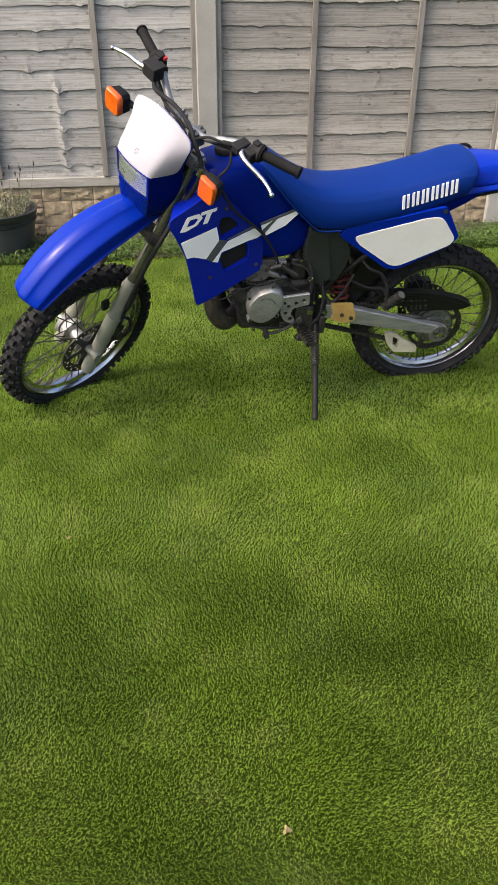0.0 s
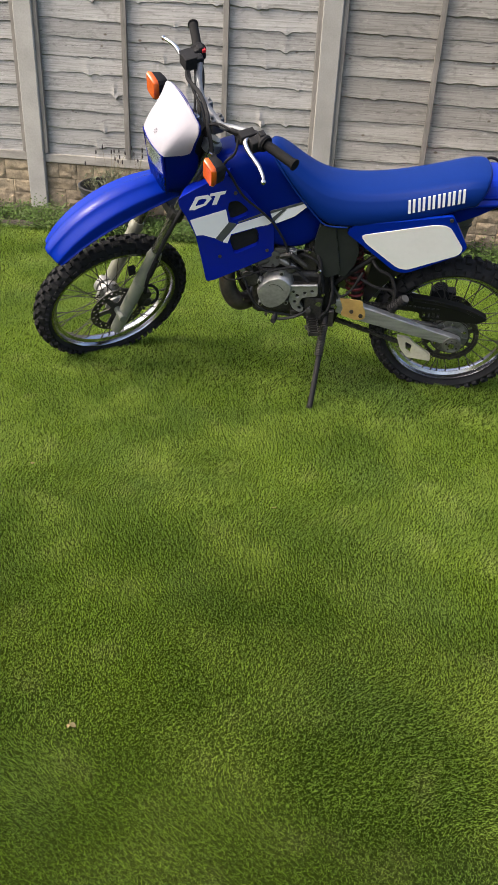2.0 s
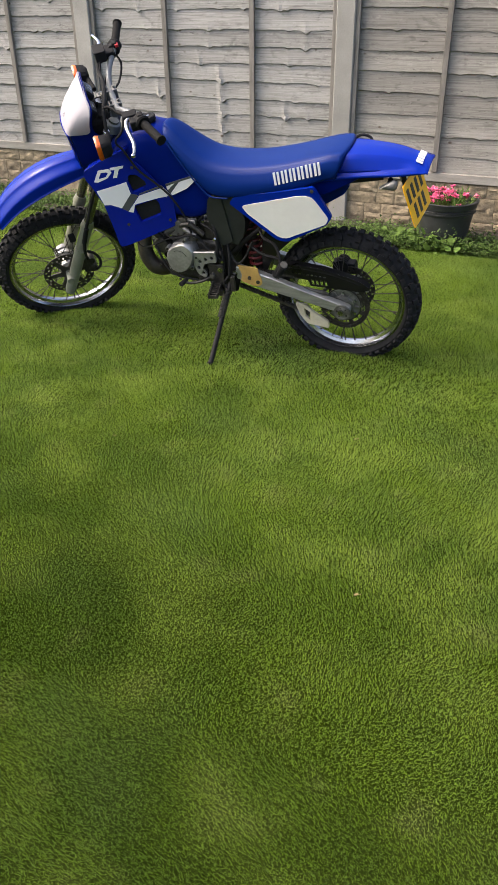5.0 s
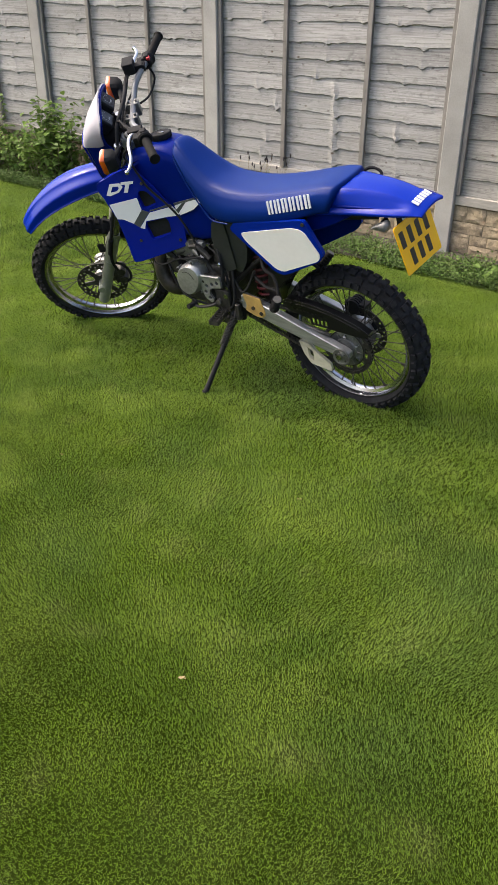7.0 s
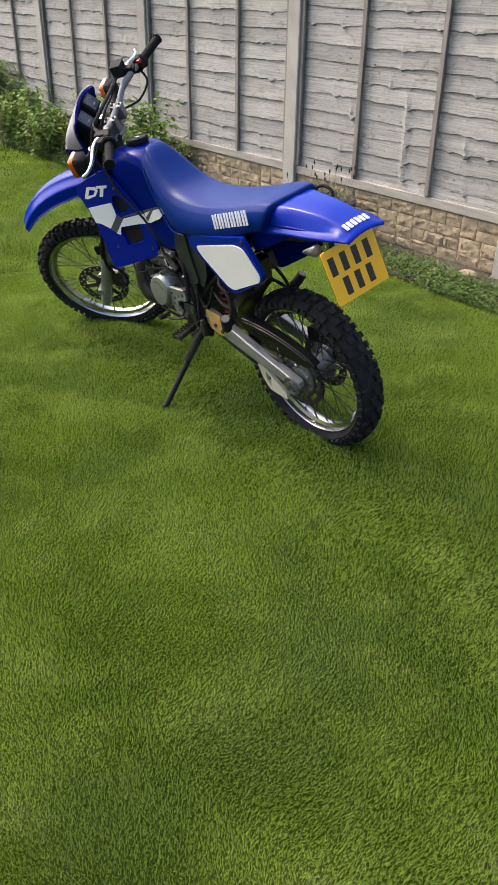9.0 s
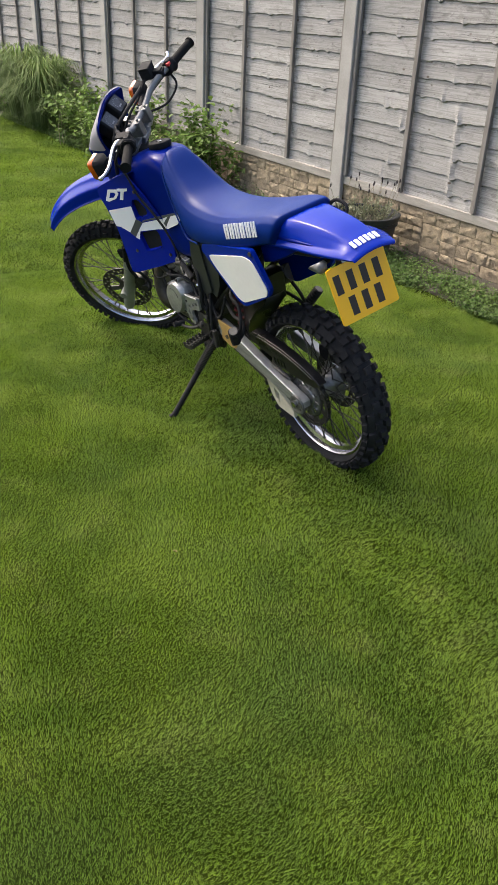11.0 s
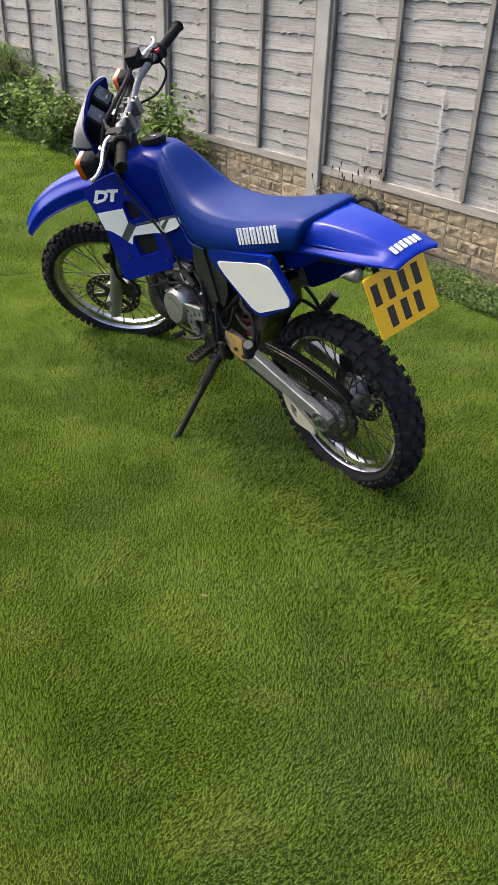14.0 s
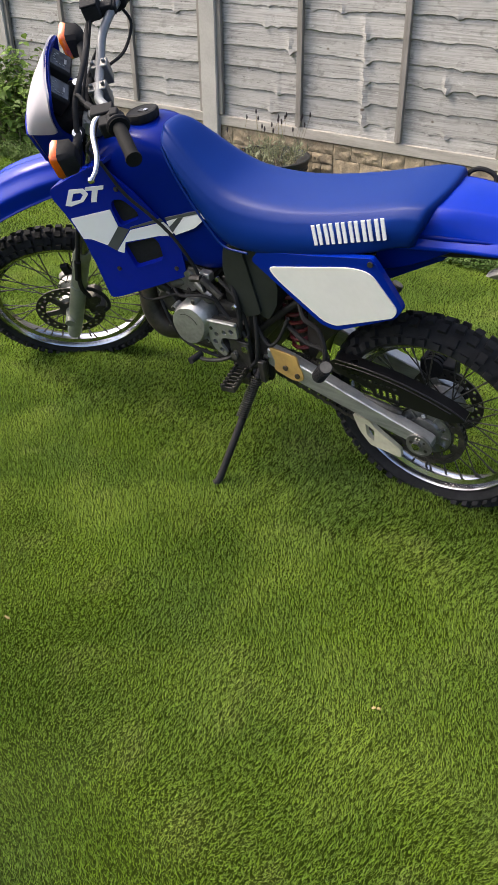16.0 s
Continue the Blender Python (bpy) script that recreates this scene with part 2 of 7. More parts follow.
M_GLOSSBLACK = material("satin_black_plastic", (0.004, 0.004, 0.0045), (0.008, 0.008, 0.009), rough=0.3, scale=9, fine=90, spec=0.35)
M_BAR = material("grey_painted_bar", (0.19, 0.20, 0.21), (0.12, 0.125, 0.13), rough=0.45, metal=0.4, scale=12, fine=90)
M_CAST = material("dark_cast_alloy", (0.22, 0.22, 0.215), (0.10, 0.10, 0.098), rough=0.42, metal=0.7, scale=16, fine=90, bump=0.0006)
M_GRIME = material("grimy_casting", (0.10, 0.096, 0.088), (0.030, 0.028, 0.025), rough=0.6, metal=0.4, scale=18, fine=110, bump=0.0012)
M_RIM = material("polished_rim", (0.52, 0.53, 0.55), (0.33, 0.34, 0.36), rough=0.2, metal=1.0, scale=20, fine=150, rough_var=0.1)
M_FORK = material("grey_fork_paint", (0.27, 0.275, 0.23), (0.19, 0.195, 0.16), rough=0.4, metal=0.3, scale=9, fine=60)
M_STANCHION = material("fork_stanchion", (0.30, 0.30, 0.24), (0.16, 0.16, 0.13), rough=0.25, metal=0.8, scale=9)
M_STEEL = material("bright_steel", (0.62, 0.62, 0.62), (0.45, 0.45, 0.45), rough=0.25, metal=1.0, scale=20, fine=100)
M_DARKSTEEL = material("dark_greasy_steel", (0.022, 0.021, 0.020), (0.065, 0.060, 0.054), rough=0.5, metal=0.5, scale=30, fine=120, bump=0.0008)
M_FRAME = material("black_frame_paint", (0.008, 0.008, 0.009), (0.016, 0.015, 0.015), rough=0.5, scale=10, spec=0.15)
M_EXHAUST = material("heat_stained_pipe", (0.024, 0.023, 0.022), (0.085, 0.068, 0.056), rough=0.45, metal=0.5, scale=7, fine=60)
M_PIPE = material("black_pipe", (0.022, 0.021, 0.021), (0.05, 0.045, 0.04), rough=0.45, metal=0.3, scale=9)
M_GOLD = material("worn_gold_plate", (0.62, 0.40, 0.13), (0.45, 0.28, 0.10), rough=0.45, metal=0.35, scale=14, fine=80)
M_CREAM = material("cream_nylon", (0.54, 0.505, 0.39), (0.34, 0.315, 0.235), rough=0.55, scale=12, fine=60)
M_AIRBOX = material("dark_green_grey_plastic", (0.012, 0.014, 0.0135), (0.024, 0.027, 0.026), rough=0.42, scale=7, spec=0.3)
M_RED = material("red_spring_paint", (0.11, 0.008, 0.010), (0.07, 0.006, 0.008), rough=0.5, scale=12)
M_REDPLASTIC = material("red_switch", (0.55, 0.02, 0.03), rough=0.4)
M_ORANGE = material("amber_lens", (0.60, 0.105, 0.006), (0.42, 0.066, 0.005), rough=0.2, scale=40, fine=160, bump=0.0008, coat=0.35)
M_YELLOW = material("yellow_reflective_plate", (1.0, 0.50, 0.003), (0.98, 0.48, 0.003), rough=0.35, scale=4, fine=300, spec=0.5)
M_INK = material("black_ink", (0.03, 0.016, 0.012), rough=0.5)
M_LENS = glass_material("clear_lens", (0.85, 0.88, 0.9), 0.08)
M_CLEAR = material("clear_lamp_plastic", (0.20, 0.195, 0.19), (0.10, 0.10, 0.10), rough=0.3, scale=40, spec=0.4)
M_REFLECTOR = material("lamp_reflector", (0.85, 0.86, 0.83), (0.6, 0.62, 0.58), rough=0.3, metal=0.5, scale=25, fine=120)
M_DIAL = material("dial_face", (0.045, 0.047, 0.052), (0.085, 0.088, 0.095), rough=0.16, scale=30)
M_MARK = material("faded_grey_print", (0.26, 0.26, 0.26), (0.18, 0.18, 0.18), rough=0.5)
M_POT = material("black_pot_plastic", (0.014, 0.015, 0.016), (0.030, 0.031, 0.034), rough=0.5, scale=8, fine=60)
M_LEAF = material("fresh_leaf", (0.14, 0.215, 0.048), (0.078, 0.138, 0.029), rough=0.55, scale=9, per_island=0.45, trans=0.3, spec=0.15)
M_WEED = material("border_leaf", (0.055, 0.108, 0.020), (0.10, 0.150, 0.038), rough=0.55, scale=5, per_island=0.45, trans=0.25, spec=0.25)
M_RUSH = material("long_grass", (0.080, 0.140, 0.038), (0.150, 0.192, 0.072), rough=0.6, scale=5, per_island=0.4, trans=0.3, spec=0.08)
M_DRY = material("dry_stems", (0.13, 0.12, 0.075), (0.20, 0.17, 0.10), rough=0.8, scale=8, per_island=0.3)
M_SILVERLEAF = material("silver_green_leaf", (0.14, 0.17, 0.09), (0.20, 0.20, 0.12), rough=0.7, scale=8, per_island=0.3, trans=0.2)
M_DARKBUD = material("dark_seed_heads", (0.025, 0.018, 0.02), rough=0.8)
M_PINK = material("pink_petals", (0.75, 0.09, 0.25), (0.85, 0.25, 0.40), rough=0.6, scale=60, trans=0.25, per_island=0.2)
M_DEADLEAF = material("pale_dead_leaf", (0.36, 0.27, 0.13), (0.26, 0.18, 0.08), rough=0.7, scale=40)


# ---- mesh helpers ----
def finish(bm, angle=38):
    bmesh.ops.recalc_face_normals(bm, faces=bm.faces)
    lim = radians(angle)
    for f in bm.faces:
        f.smooth = True
    for e in bm.edges:
        if len(e.link_faces) == 2 and e.calc_face_angle(0) > lim:
            e.smooth = False
    return bm


def mesh_of(name, bm, mat):
    me = bpy.data.meshes.new(name)
    bm.to_mesh(me)
    bm.free()
    me.materials.append(mat)
    return me


def part(name, bm, mat, parent=None, label="", angle=38, at=None, bevel=0.0, subsurf=0):
    finish(bm, angle)
    ob = new(name, mesh_of(name, bm, mat))
    if parent:
        ob.parent = parent
    if at is not None:
        ob.matrix_local = at
    if label:
        tagged(ob, label)
    if bevel:
        md = ob.modifiers.new("bevel", "BEVEL")
        md.width, md.segments, md.limit_method, md.angle_limit = bevel, 2, "ANGLE", radians(40)
    if subsurf:
        md = ob.modifiers.new("subsurf", "SUBSURF")
        md.levels = md.render_levels = subsurf
    return ob


def shared(name, me, parent, m):
    ob = new(name, me)
    ob.parent = parent
    ob.matrix_local = m
    return ob


def box(bm, cx, cy, cz, sx, sy, sz, m=None):
    mat = Matrix.Translation((cx, cy, cz)) @ Matrix.Diagonal((sx, sy, sz, 1))
    if m is not None:
        mat = m @ mat
    return bmesh.ops.create_cube(bm, size=1, matrix=mat)["verts"]


def loft(rings, caps=True, closed=True):
    bm = bmesh.new()
    vs = [[bm.verts.new(p) for p in r] for r in rings]
    n = len(rings[0])
    for a, b in zip(vs, vs[1:]):
        for i in range(n if closed else n - 1):
            bm.faces.new((a[i], a[(i + 1) % n], b[(i + 1) % n], b[i]))
    if caps:
        bm.faces.new(vs[0])
        bm.faces.new(list(reversed(vs[-1])))
    return bm


def spline(pts, per=6):
    """Smooth points through pts."""
    p = [Vector(q) for q in pts]
    if len(p) < 3:
        return p
    p = [2 * p[0] - p[1]] + p + [2 * p[-1] - p[-2]]
    out = []
    for i in range(1, len(p) - 2):
        for k in range(per):
            t = k / per
            a, b, c, d = p[i - 1:i + 3]
            out.append(0.5 * (2 * b + (c - a) * t + (2 * a - 5 * b + 4 * c - d) * t * t + (3 * b - a - 3 * c + d) * t ** 3))
    out.append(p[-2])
    return out


def tube(pts, r, n=10, per=6, bm=None, m=None):
    """A round tube along a smooth line; r is one radius or one for each given point."""
    line = spline(pts, per)
    rs = r if isinstance(r, (list, tuple)) else [r] * len(pts)
    bm = bm or bmesh.new()
    up = Vector((0.123, 0.456, 0.881)).normalized()
    rings = []
    for i, p in enumerate(line):
        d = (line[min(i + 1, len(line) - 1)] - line[max(i - 1, 0)]).normalized()
        u = d.cross(up)
        if u.length < 0.1:
            u = d.cross(Vector((1, 0, 0)))
        u.normalize()
        v = u.cross(d)
        up = v
        s = i / (len(line) - 1) * (len(rs) - 1)
        k = min(int(s), len(rs) - 2) if len(rs) > 1 else 0
        rad = rs[k] + (rs[min(k + 1, len(rs) - 1)] - rs[k]) * (s - k)
        ring = [p + rad * (math.cos(a) * u + math.sin(a) * v) for a in (2 * math.pi * j / n for j in range(n))]
        rings.append([bm.verts.new(m @ q if m is not None else q) for q in ring])
    for a, b in zip(rings, rings[1:]):
        for j in range(n):
            bm.faces.new((a[j], a[(j + 1) % n], b[(j + 1) % n], b[j]))
    bm.faces.new(rings[0])
    bm.faces.new(list(reversed(rings[-1])))
    return bm


def lathe(profile, n=64, closed=True, bm=None, m=None):
    """profile: (radius, y) turned about the y axis."""
    bm = bm or bmesh.new()
    rings = []
    for i in range(n):
        a = 2 * math.pi * i / n
        rings.append([bm.verts.new((m or Matrix()) @ Vector((r * math.cos(a), y, r * math.sin(a)))) for r, y in profile])
    k = len(profile)
    for i in range(n):
        a, b = rings[i], rings[(i + 1) % n]
        for j in range(k if closed else k - 1):
            bm.faces.new((a[j], a[(j + 1) % k], b[(j + 1) % k], b[j]))
    return bm


def plate(outline, place, thick, holes=()):
    """A plate of the given outline with holes; place(u, v, d) puts a point of it d from its face."""
    bm = bmesh.new()
    walls = []
    top = []
    for loop in (outline, *holes):
        f = [bm.verts.new(place(u, v, 0.0)) for u, v in loop]
        k = [bm.verts.new(place(u, v, -thick)) for u, v in loop]
        walls.append((f, k))
    for side in (0, 1):
        edges = []
        for w in walls:
            vs = w[side]
            edges += [bm.edges.new((vs[i], vs[(i + 1) % len(vs)])) for i in range(len(vs))]
        bmesh.ops.triangle_fill(bm, use_beauty=True, use_dissolve=False, edges=edges)
    for f, k in walls:
        for i in range(len(f)):
            j = (i + 1) % len(f)
            bm.faces.new((f[i], f[j], k[j], k[i]))
    return bm


def rounded(pts, r=0.01, n=4):
    """A polygon with its corners rounded off."""
    out = []
    c = len(pts)
    for i in range(c):
        p, a, b = Vector(pts[i]), Vector(pts[i - 1]), Vector(pts[(i + 1) % c])
        da, db = (a - p), (b - p)
        k = min(r, da.length * 0.45, db.length * 0.45)
        s, e = p + da.normalized() * k, p + db.normalized() * k
        for j in range(n + 1):
            t = j / n
            q = (1 - t) ** 2 * s + 2 * t * (1 - t) * p + t * t * e
            out.append((q.x, q.y))
    return out


def ellipse(cx, cz, r, n=12):
    return [(cx + r * math.cos(2 * math.pi * i / n), cz + r * math.sin(2 * math.pi * i / n)) for i in range(n)]


def flip(bm):
    """The mirror image across the machine's middle plane."""
    bm2 = bm.copy()
    bmesh.ops.scale(bm2, vec=(1, -1, 1), verts=bm2.verts)
    bmesh.ops.reverse_faces(bm2, faces=bm2.faces)
    return bm2


def numpy_mesh(name, verts, faces_per, mat):
    """Mesh from an (n, k, 3) array of n like pieces, each with the same faces (lists of corner indices)."""
    n, k, _ = verts.shape
    me = bpy.data.meshes.new(name)
    me.vertices.add(n * k)
    me.vertices.foreach_set("co", verts.reshape(-1).astype(np.float32))
    loops = np.concatenate([np.array(f) for f in faces_per])
    sizes = np.array([len(f) for f in faces_per])
    idx = (loops[None, :] + (np.arange(n) * k)[:, None]).reshape(-1)
    totals = np.tile(sizes, n)
    starts = np.concatenate([[0], np.cumsum(totals)[:-1]])
    me.loops.add(len(idx))
    me.loops.foreach_set("vertex_index", idx.astype(np.int32))
    me.polygons.add(len(totals))
    me.polygons.foreach_set("loop_start", starts.astype(np.int32))
    me.polygons.foreach_set("loop_total", totals.astype(np.int32))
    me.update(calc_edges=True)
    me.materials.append(mat)
    return me


# ---- ground ----
SLOPE = -0.011
FENCE_X, FENCE_Y, FENCE_TURN, PITCH = -0.2575, 5.196, 7.6, 1.95
F_DIR = Vector((math.cos(radians(FENCE_TURN)), math.sin(radians(FENCE_TURN)), 0))
BORDER = 0.52


def turf_z(y):
    return SLOPE * (y - 2.68)


def fence_pose(s, d=0.0, z=0.0):
    """A pose s along the fence, d behind its front line (negative: towards the lawn)."""
    x, y = FENCE_X + s * F_DIR.x - d * F_DIR.y, FENCE_Y + s * F_DIR.y + d * F_DIR.x
    return pose(x, y, z + turf_z(y), 0, 0, FENCE_TURN)


SOIL = -0.017
bm = bmesh.new()
xs = [-900, -200, -60, -20, -12] + [-10 + 0.5 * i for i in range(31)] + [8, 20, 60, 200, 900]
ys = [-900, -200, -60, -20, -8, -4] + [-2 + 0.5 * i for i in range(21)] + [10, 20, 60, 200, 900]
grid = [[bm.verts.new((x, y, SOIL + (turf_z(y) if -8 <= y <= 9 else turf_z(-8 if y < 0 else 9)) + 0.003 * noise.noise(Vector((x, y, 0)) * 0.9) * (abs(x) < 15))) for x in xs] for y in ys]
for a, b in zip(grid, grid[1:]):
    for i in range(len(xs) - 1):
        bm.faces.new((a[i], a[i + 1], b[i + 1], b[i]))
ground = part("ground", bm, M_TURF_SHADED)
tagged(ground, "level green mown lawn reaching the fence", "lawn", kind="structure")

bm = bmesh.new()
rows = []
for i in range(120):
    s = -14 + 20 * i / 119
    row = []
    for d in (-BORDER + 0.06, -BORDER + 0.08, -0.42, -0.3, -0.18, -0.05, 0.06):
        w = 0.05 * noise.noise(Vector((s * 1.7, d, 3)))
        p = fence_pose(s, d + (0.3 * w if d < -0.4 else 0), 0).translation
        h = (-0.045 if d <= -BORDER + 0.065 else -0.006 + 0.02 * noise.noise(Vector((s * 5, d * 9, 0))))
        row.append(bm.verts.new((p.x, p.y, p.z + h)))
    rows.append(row)
for a, b in zip(rows, rows[1:]):
    for i in range(6):
        bm.faces.new((a[i], b[i], b[i + 1], a[i + 1]))
soil = part("soil_border", bm, M_SOIL)
tagged(soil, "narrow strip of bare brown soil along the fence", "flower bed", kind="structure")


# ---- lawn ----
rng = np.random.default_rng(5)


def blades(name, x0, x1, y0, y1, tufts, each, height, width, lean, keep=None):
    """Mown grass in small tufts: so many to the square metre, each of a few blades that spread from one crown."""
    gap = 1 / math.sqrt(tufts)
    x, y = (v.ravel() for v in np.meshgrid(np.arange(x0, x1, gap), np.arange(y0, y1, gap)))
    n = len(x)
    x, y = x + rng.uniform(-0.62, 0.62, n) * gap, y + rng.uniform(-0.62, 0.62, n) * gap
    d = (y - FENCE_Y) * F_DIR.x - (x - FENCE_X) * F_DIR.y
    s = (y - FENCE_Y) * F_DIR.y + (x - FENCE_X) * F_DIR.x
    edge = -BORDER + 0.055 + 0.025 * np.sin(s * 2.3) + 0.018 * np.sin(s * 7.1 + 1)
    ok = d < edge + rng.normal(0, 0.03, n)
    if keep is not None:
        ok &= keep(x, y)
    x, y, d, s = x[ok], y[ok], d[ok], s[ok]
    # the mower laid the grass this way and that in bands along the fence
    band = np.tanh(1.8 * np.sin(2 * np.pi * (d + 0.1 * np.sin(s)) / 0.86) + 1.1 * np.sin(2 * np.pi * d / 0.31 + 1.6 * np.sin(1.3 * s)))
    drift = np.sin(x * 8.3 + 2.1 * np.sin(y * 5.1 + 0.7)) * np.sin(y * 7.4 + 1.9 * np.sin(x * 4.3 + 2.0))
    tx, ty = 0.30 * band * F_DIR.x + 0.17 * drift, 0.30 * band * F_DIR.y - 0.13 * drift
    # a further lean along y, put in to darken the lawn below y 1.45
    ty = ty - 0.30 * np.tanh(3.5 * (1.45 - y + 0.10 * np.sin(2.6 * x) + 0.12 * (x - 0.5))) * (np.abs(x) < 4)
    tall = rng.uniform(0.72, 1.22, len(x))
    spread = 0.5 / np.sqrt(tufts)
    x, y, tx, ty, tall = (np.repeat(v, each) for v in (x, y, tx, ty, tall))
    n = len(x)
    t = rng.uniform(0, 2 * np.pi, n)
    out = np.abs(rng.normal(0, 0.45, n)) * spread
    x, y = x + np.cos(t) * out, y + np.sin(t) * out
    z = SOIL + turf_z(y)
    h = height * tall * rng.uniform(0.6, 1.15, n)
    w = width * rng.uniform(0.6, 1.3, n)
    l = lean * np.abs(rng.normal(0.7, 0.4, n)) * h
    a = t + rng.normal(0, 0.7, n)
    ux, uy = -np.sin(a) * w / 2, np.cos(a) * w / 2
    lx, ly = np.cos(t) * l + h * tx, np.sin(t) * l + h * ty
    top = h * (1 - 0.25 * np.minimum(l / h, 1.2))
    v = np.empty((n, 3, 3))
    for k, (side, up) in enumerate(((-1, 0), (1, 0), (0, 1))):
        v[:, k, 0] = x + side * ux + up * lx
        v[:, k, 1] = y + side * uy + up * ly
        v[:, k, 2] = z + up * top
    ob = new(name, numpy_mesh(name, v, [[0, 1, 2]], M_BLADE))
    return tagged(ob, "short mown green lawn grass with paler patches", "grass", kind="stuff")


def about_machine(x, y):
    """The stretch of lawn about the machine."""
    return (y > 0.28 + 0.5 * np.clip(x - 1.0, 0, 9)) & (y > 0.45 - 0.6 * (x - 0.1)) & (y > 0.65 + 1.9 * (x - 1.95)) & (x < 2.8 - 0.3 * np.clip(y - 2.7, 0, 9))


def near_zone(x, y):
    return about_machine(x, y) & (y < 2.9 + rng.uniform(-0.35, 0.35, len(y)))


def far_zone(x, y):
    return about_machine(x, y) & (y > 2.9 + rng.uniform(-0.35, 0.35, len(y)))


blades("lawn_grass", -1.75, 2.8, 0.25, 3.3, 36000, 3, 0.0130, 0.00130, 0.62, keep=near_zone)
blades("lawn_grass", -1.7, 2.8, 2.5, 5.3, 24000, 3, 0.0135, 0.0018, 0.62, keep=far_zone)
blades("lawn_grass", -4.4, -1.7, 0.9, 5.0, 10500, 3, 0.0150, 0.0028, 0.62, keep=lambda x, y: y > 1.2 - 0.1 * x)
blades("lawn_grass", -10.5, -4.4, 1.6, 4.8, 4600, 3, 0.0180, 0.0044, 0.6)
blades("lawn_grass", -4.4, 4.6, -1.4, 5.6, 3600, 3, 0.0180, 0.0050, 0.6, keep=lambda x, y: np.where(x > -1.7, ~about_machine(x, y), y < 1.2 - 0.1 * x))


# ---- fence ----
def fence_post():
    bm = bmesh.new()
    h = 1.95
    prof = [(-0.056, 0.0), (0.056, 0.0), (0.062, 0.006), (0.062, 0.03), (0.045, 0.03), (0.045, 0.085), (0.062, 0.085), (0.062, 0.115), (-0.062, 0.115), (-0.062, 0.085), (-0.045, 0.085), (-0.045, 0.03), (-0.062, 0.03), (-0.062, 0.006)]
    rings = [[(x, y, z) for x, y in prof] for z in (-0.3, 0.2, 0.8, 1.4, h)]
    return loft(rings)


def fence_board(k, torn=False, calm=1.0):
    """A waney-edged lap board; the lower edge wanders, is chamfered by the bark and torn up in leaning flakes at the knots."""
    r = random.Random(100 + k)
    length, n = 1.90, 130
    knots = [(r.uniform(0.10, length - 0.10), r.uniform(0.008, 0.038)) for _ in range(r.choice((3, 4, 5, 7)))]
    # knots from the same trunk line up from board to board
    knots += [(0.46 + r.uniform(-0.02, 0.02), r.uniform(0.006, 0.034)), (1.53 + r.uniform(-0.03, 0.03), r.uniform(0.008, 0.040))]
    knots.append((1.045 + r.uniform(-0.012, 0.012), r.uniform(0.046, 0.062) if torn else r.uniform(0.002, 0.020)))
    knots = [(x, a * calm) for x, a in knots]
    ph = [r.uniform(0, 6.28) for _ in range(5)]
    rings = []
    for i in range(n + 1):
        x = length * i / n
        e = 0.0046 * math.sin(x * 1.7 + ph[0]) + 0.0034 * math.sin(x * 5.7 + ph[1]) + 0.0022 * math.sin(x * 19 + ph[2]) + 0.0012 * math.sin(x * 61 + ph[4]) + r.uniform(-0.0008, 0.0008)
        warp = 0.003 * math.sin(x * 3 + ph[3])
        for kx, ka in knots:
            q = (x - kx) / (0.012 + 0.35 * ka)
            e -= ka * 0.36 * math.exp(-q * q) * (1.0 if q < 0.6 else 0.35)

        def lift(z):
            """How far the flakes stand out at height z of the board; they lean."""
            o = warp * (1 - z / 0.165)
            for kx, ka in knots:
                w = 0.007 + 0.24 * ka
                q = (x - kx + 0.30 * z) / w
                o -= ka * 0.42 * math.exp(-q * q) * (1.0 if q < 0.35 else 0.25) * max(0.0, 1 - z / (0.03 + 2.2 * ka))
            return o

        px = x - length / 2
        ring = [(px, 0.0175 + lift(0) * 0.5, e), (px, 0.0060 + lift(0), e + 0.0075)]
        for z in (0.028, 0.055, 0.085):
            ring.append((px, 0.0060 + 0.0105 * z / 0.15 + lift(z), z + e * 0.5))
        ring += [(px, 0.0178, 0.165), (px, 0.0220, 0.165)]
        rings.append(ring)
    return finish(loft(rings), 32)


BOARDS = [mesh_of("board", fence_board(k), M_WOOD) for k in range(12)]
BROWN = [mesh_of("board", fence_board(40 + k, calm=0.5), M_WOOD_DARK) for k in range(8)]
TORN = [mesh_of("board", fence_board(20 + k, True), M_WOOD) for k in range(5)]
POST_ME = mesh_of("fence_post", finish(fence_post()), M_CONCRETE)
# heights of the boards' lower edges over the gravel board, bay by bay
BOARD_Z = {-1: (0.030, 0.118, 0.224, 0.340, 0.442, 0.558, 0.664, 0.775, 0.877, 0.994, 1.092), 0: (0.030, 0.154, 0.279, 0.395, 0.530, 0.655, 0.777, 0.893, 1.017),
           -2: (0.030, 0.115, 0.210, 0.333, 0.475, 0.608, 0.731, 0.838, 0.946, 1.050), -3: (0.030, 0.140, 0.260, 0.385, 0.508, 0.615, 0.733, 0.859, 0.965)}

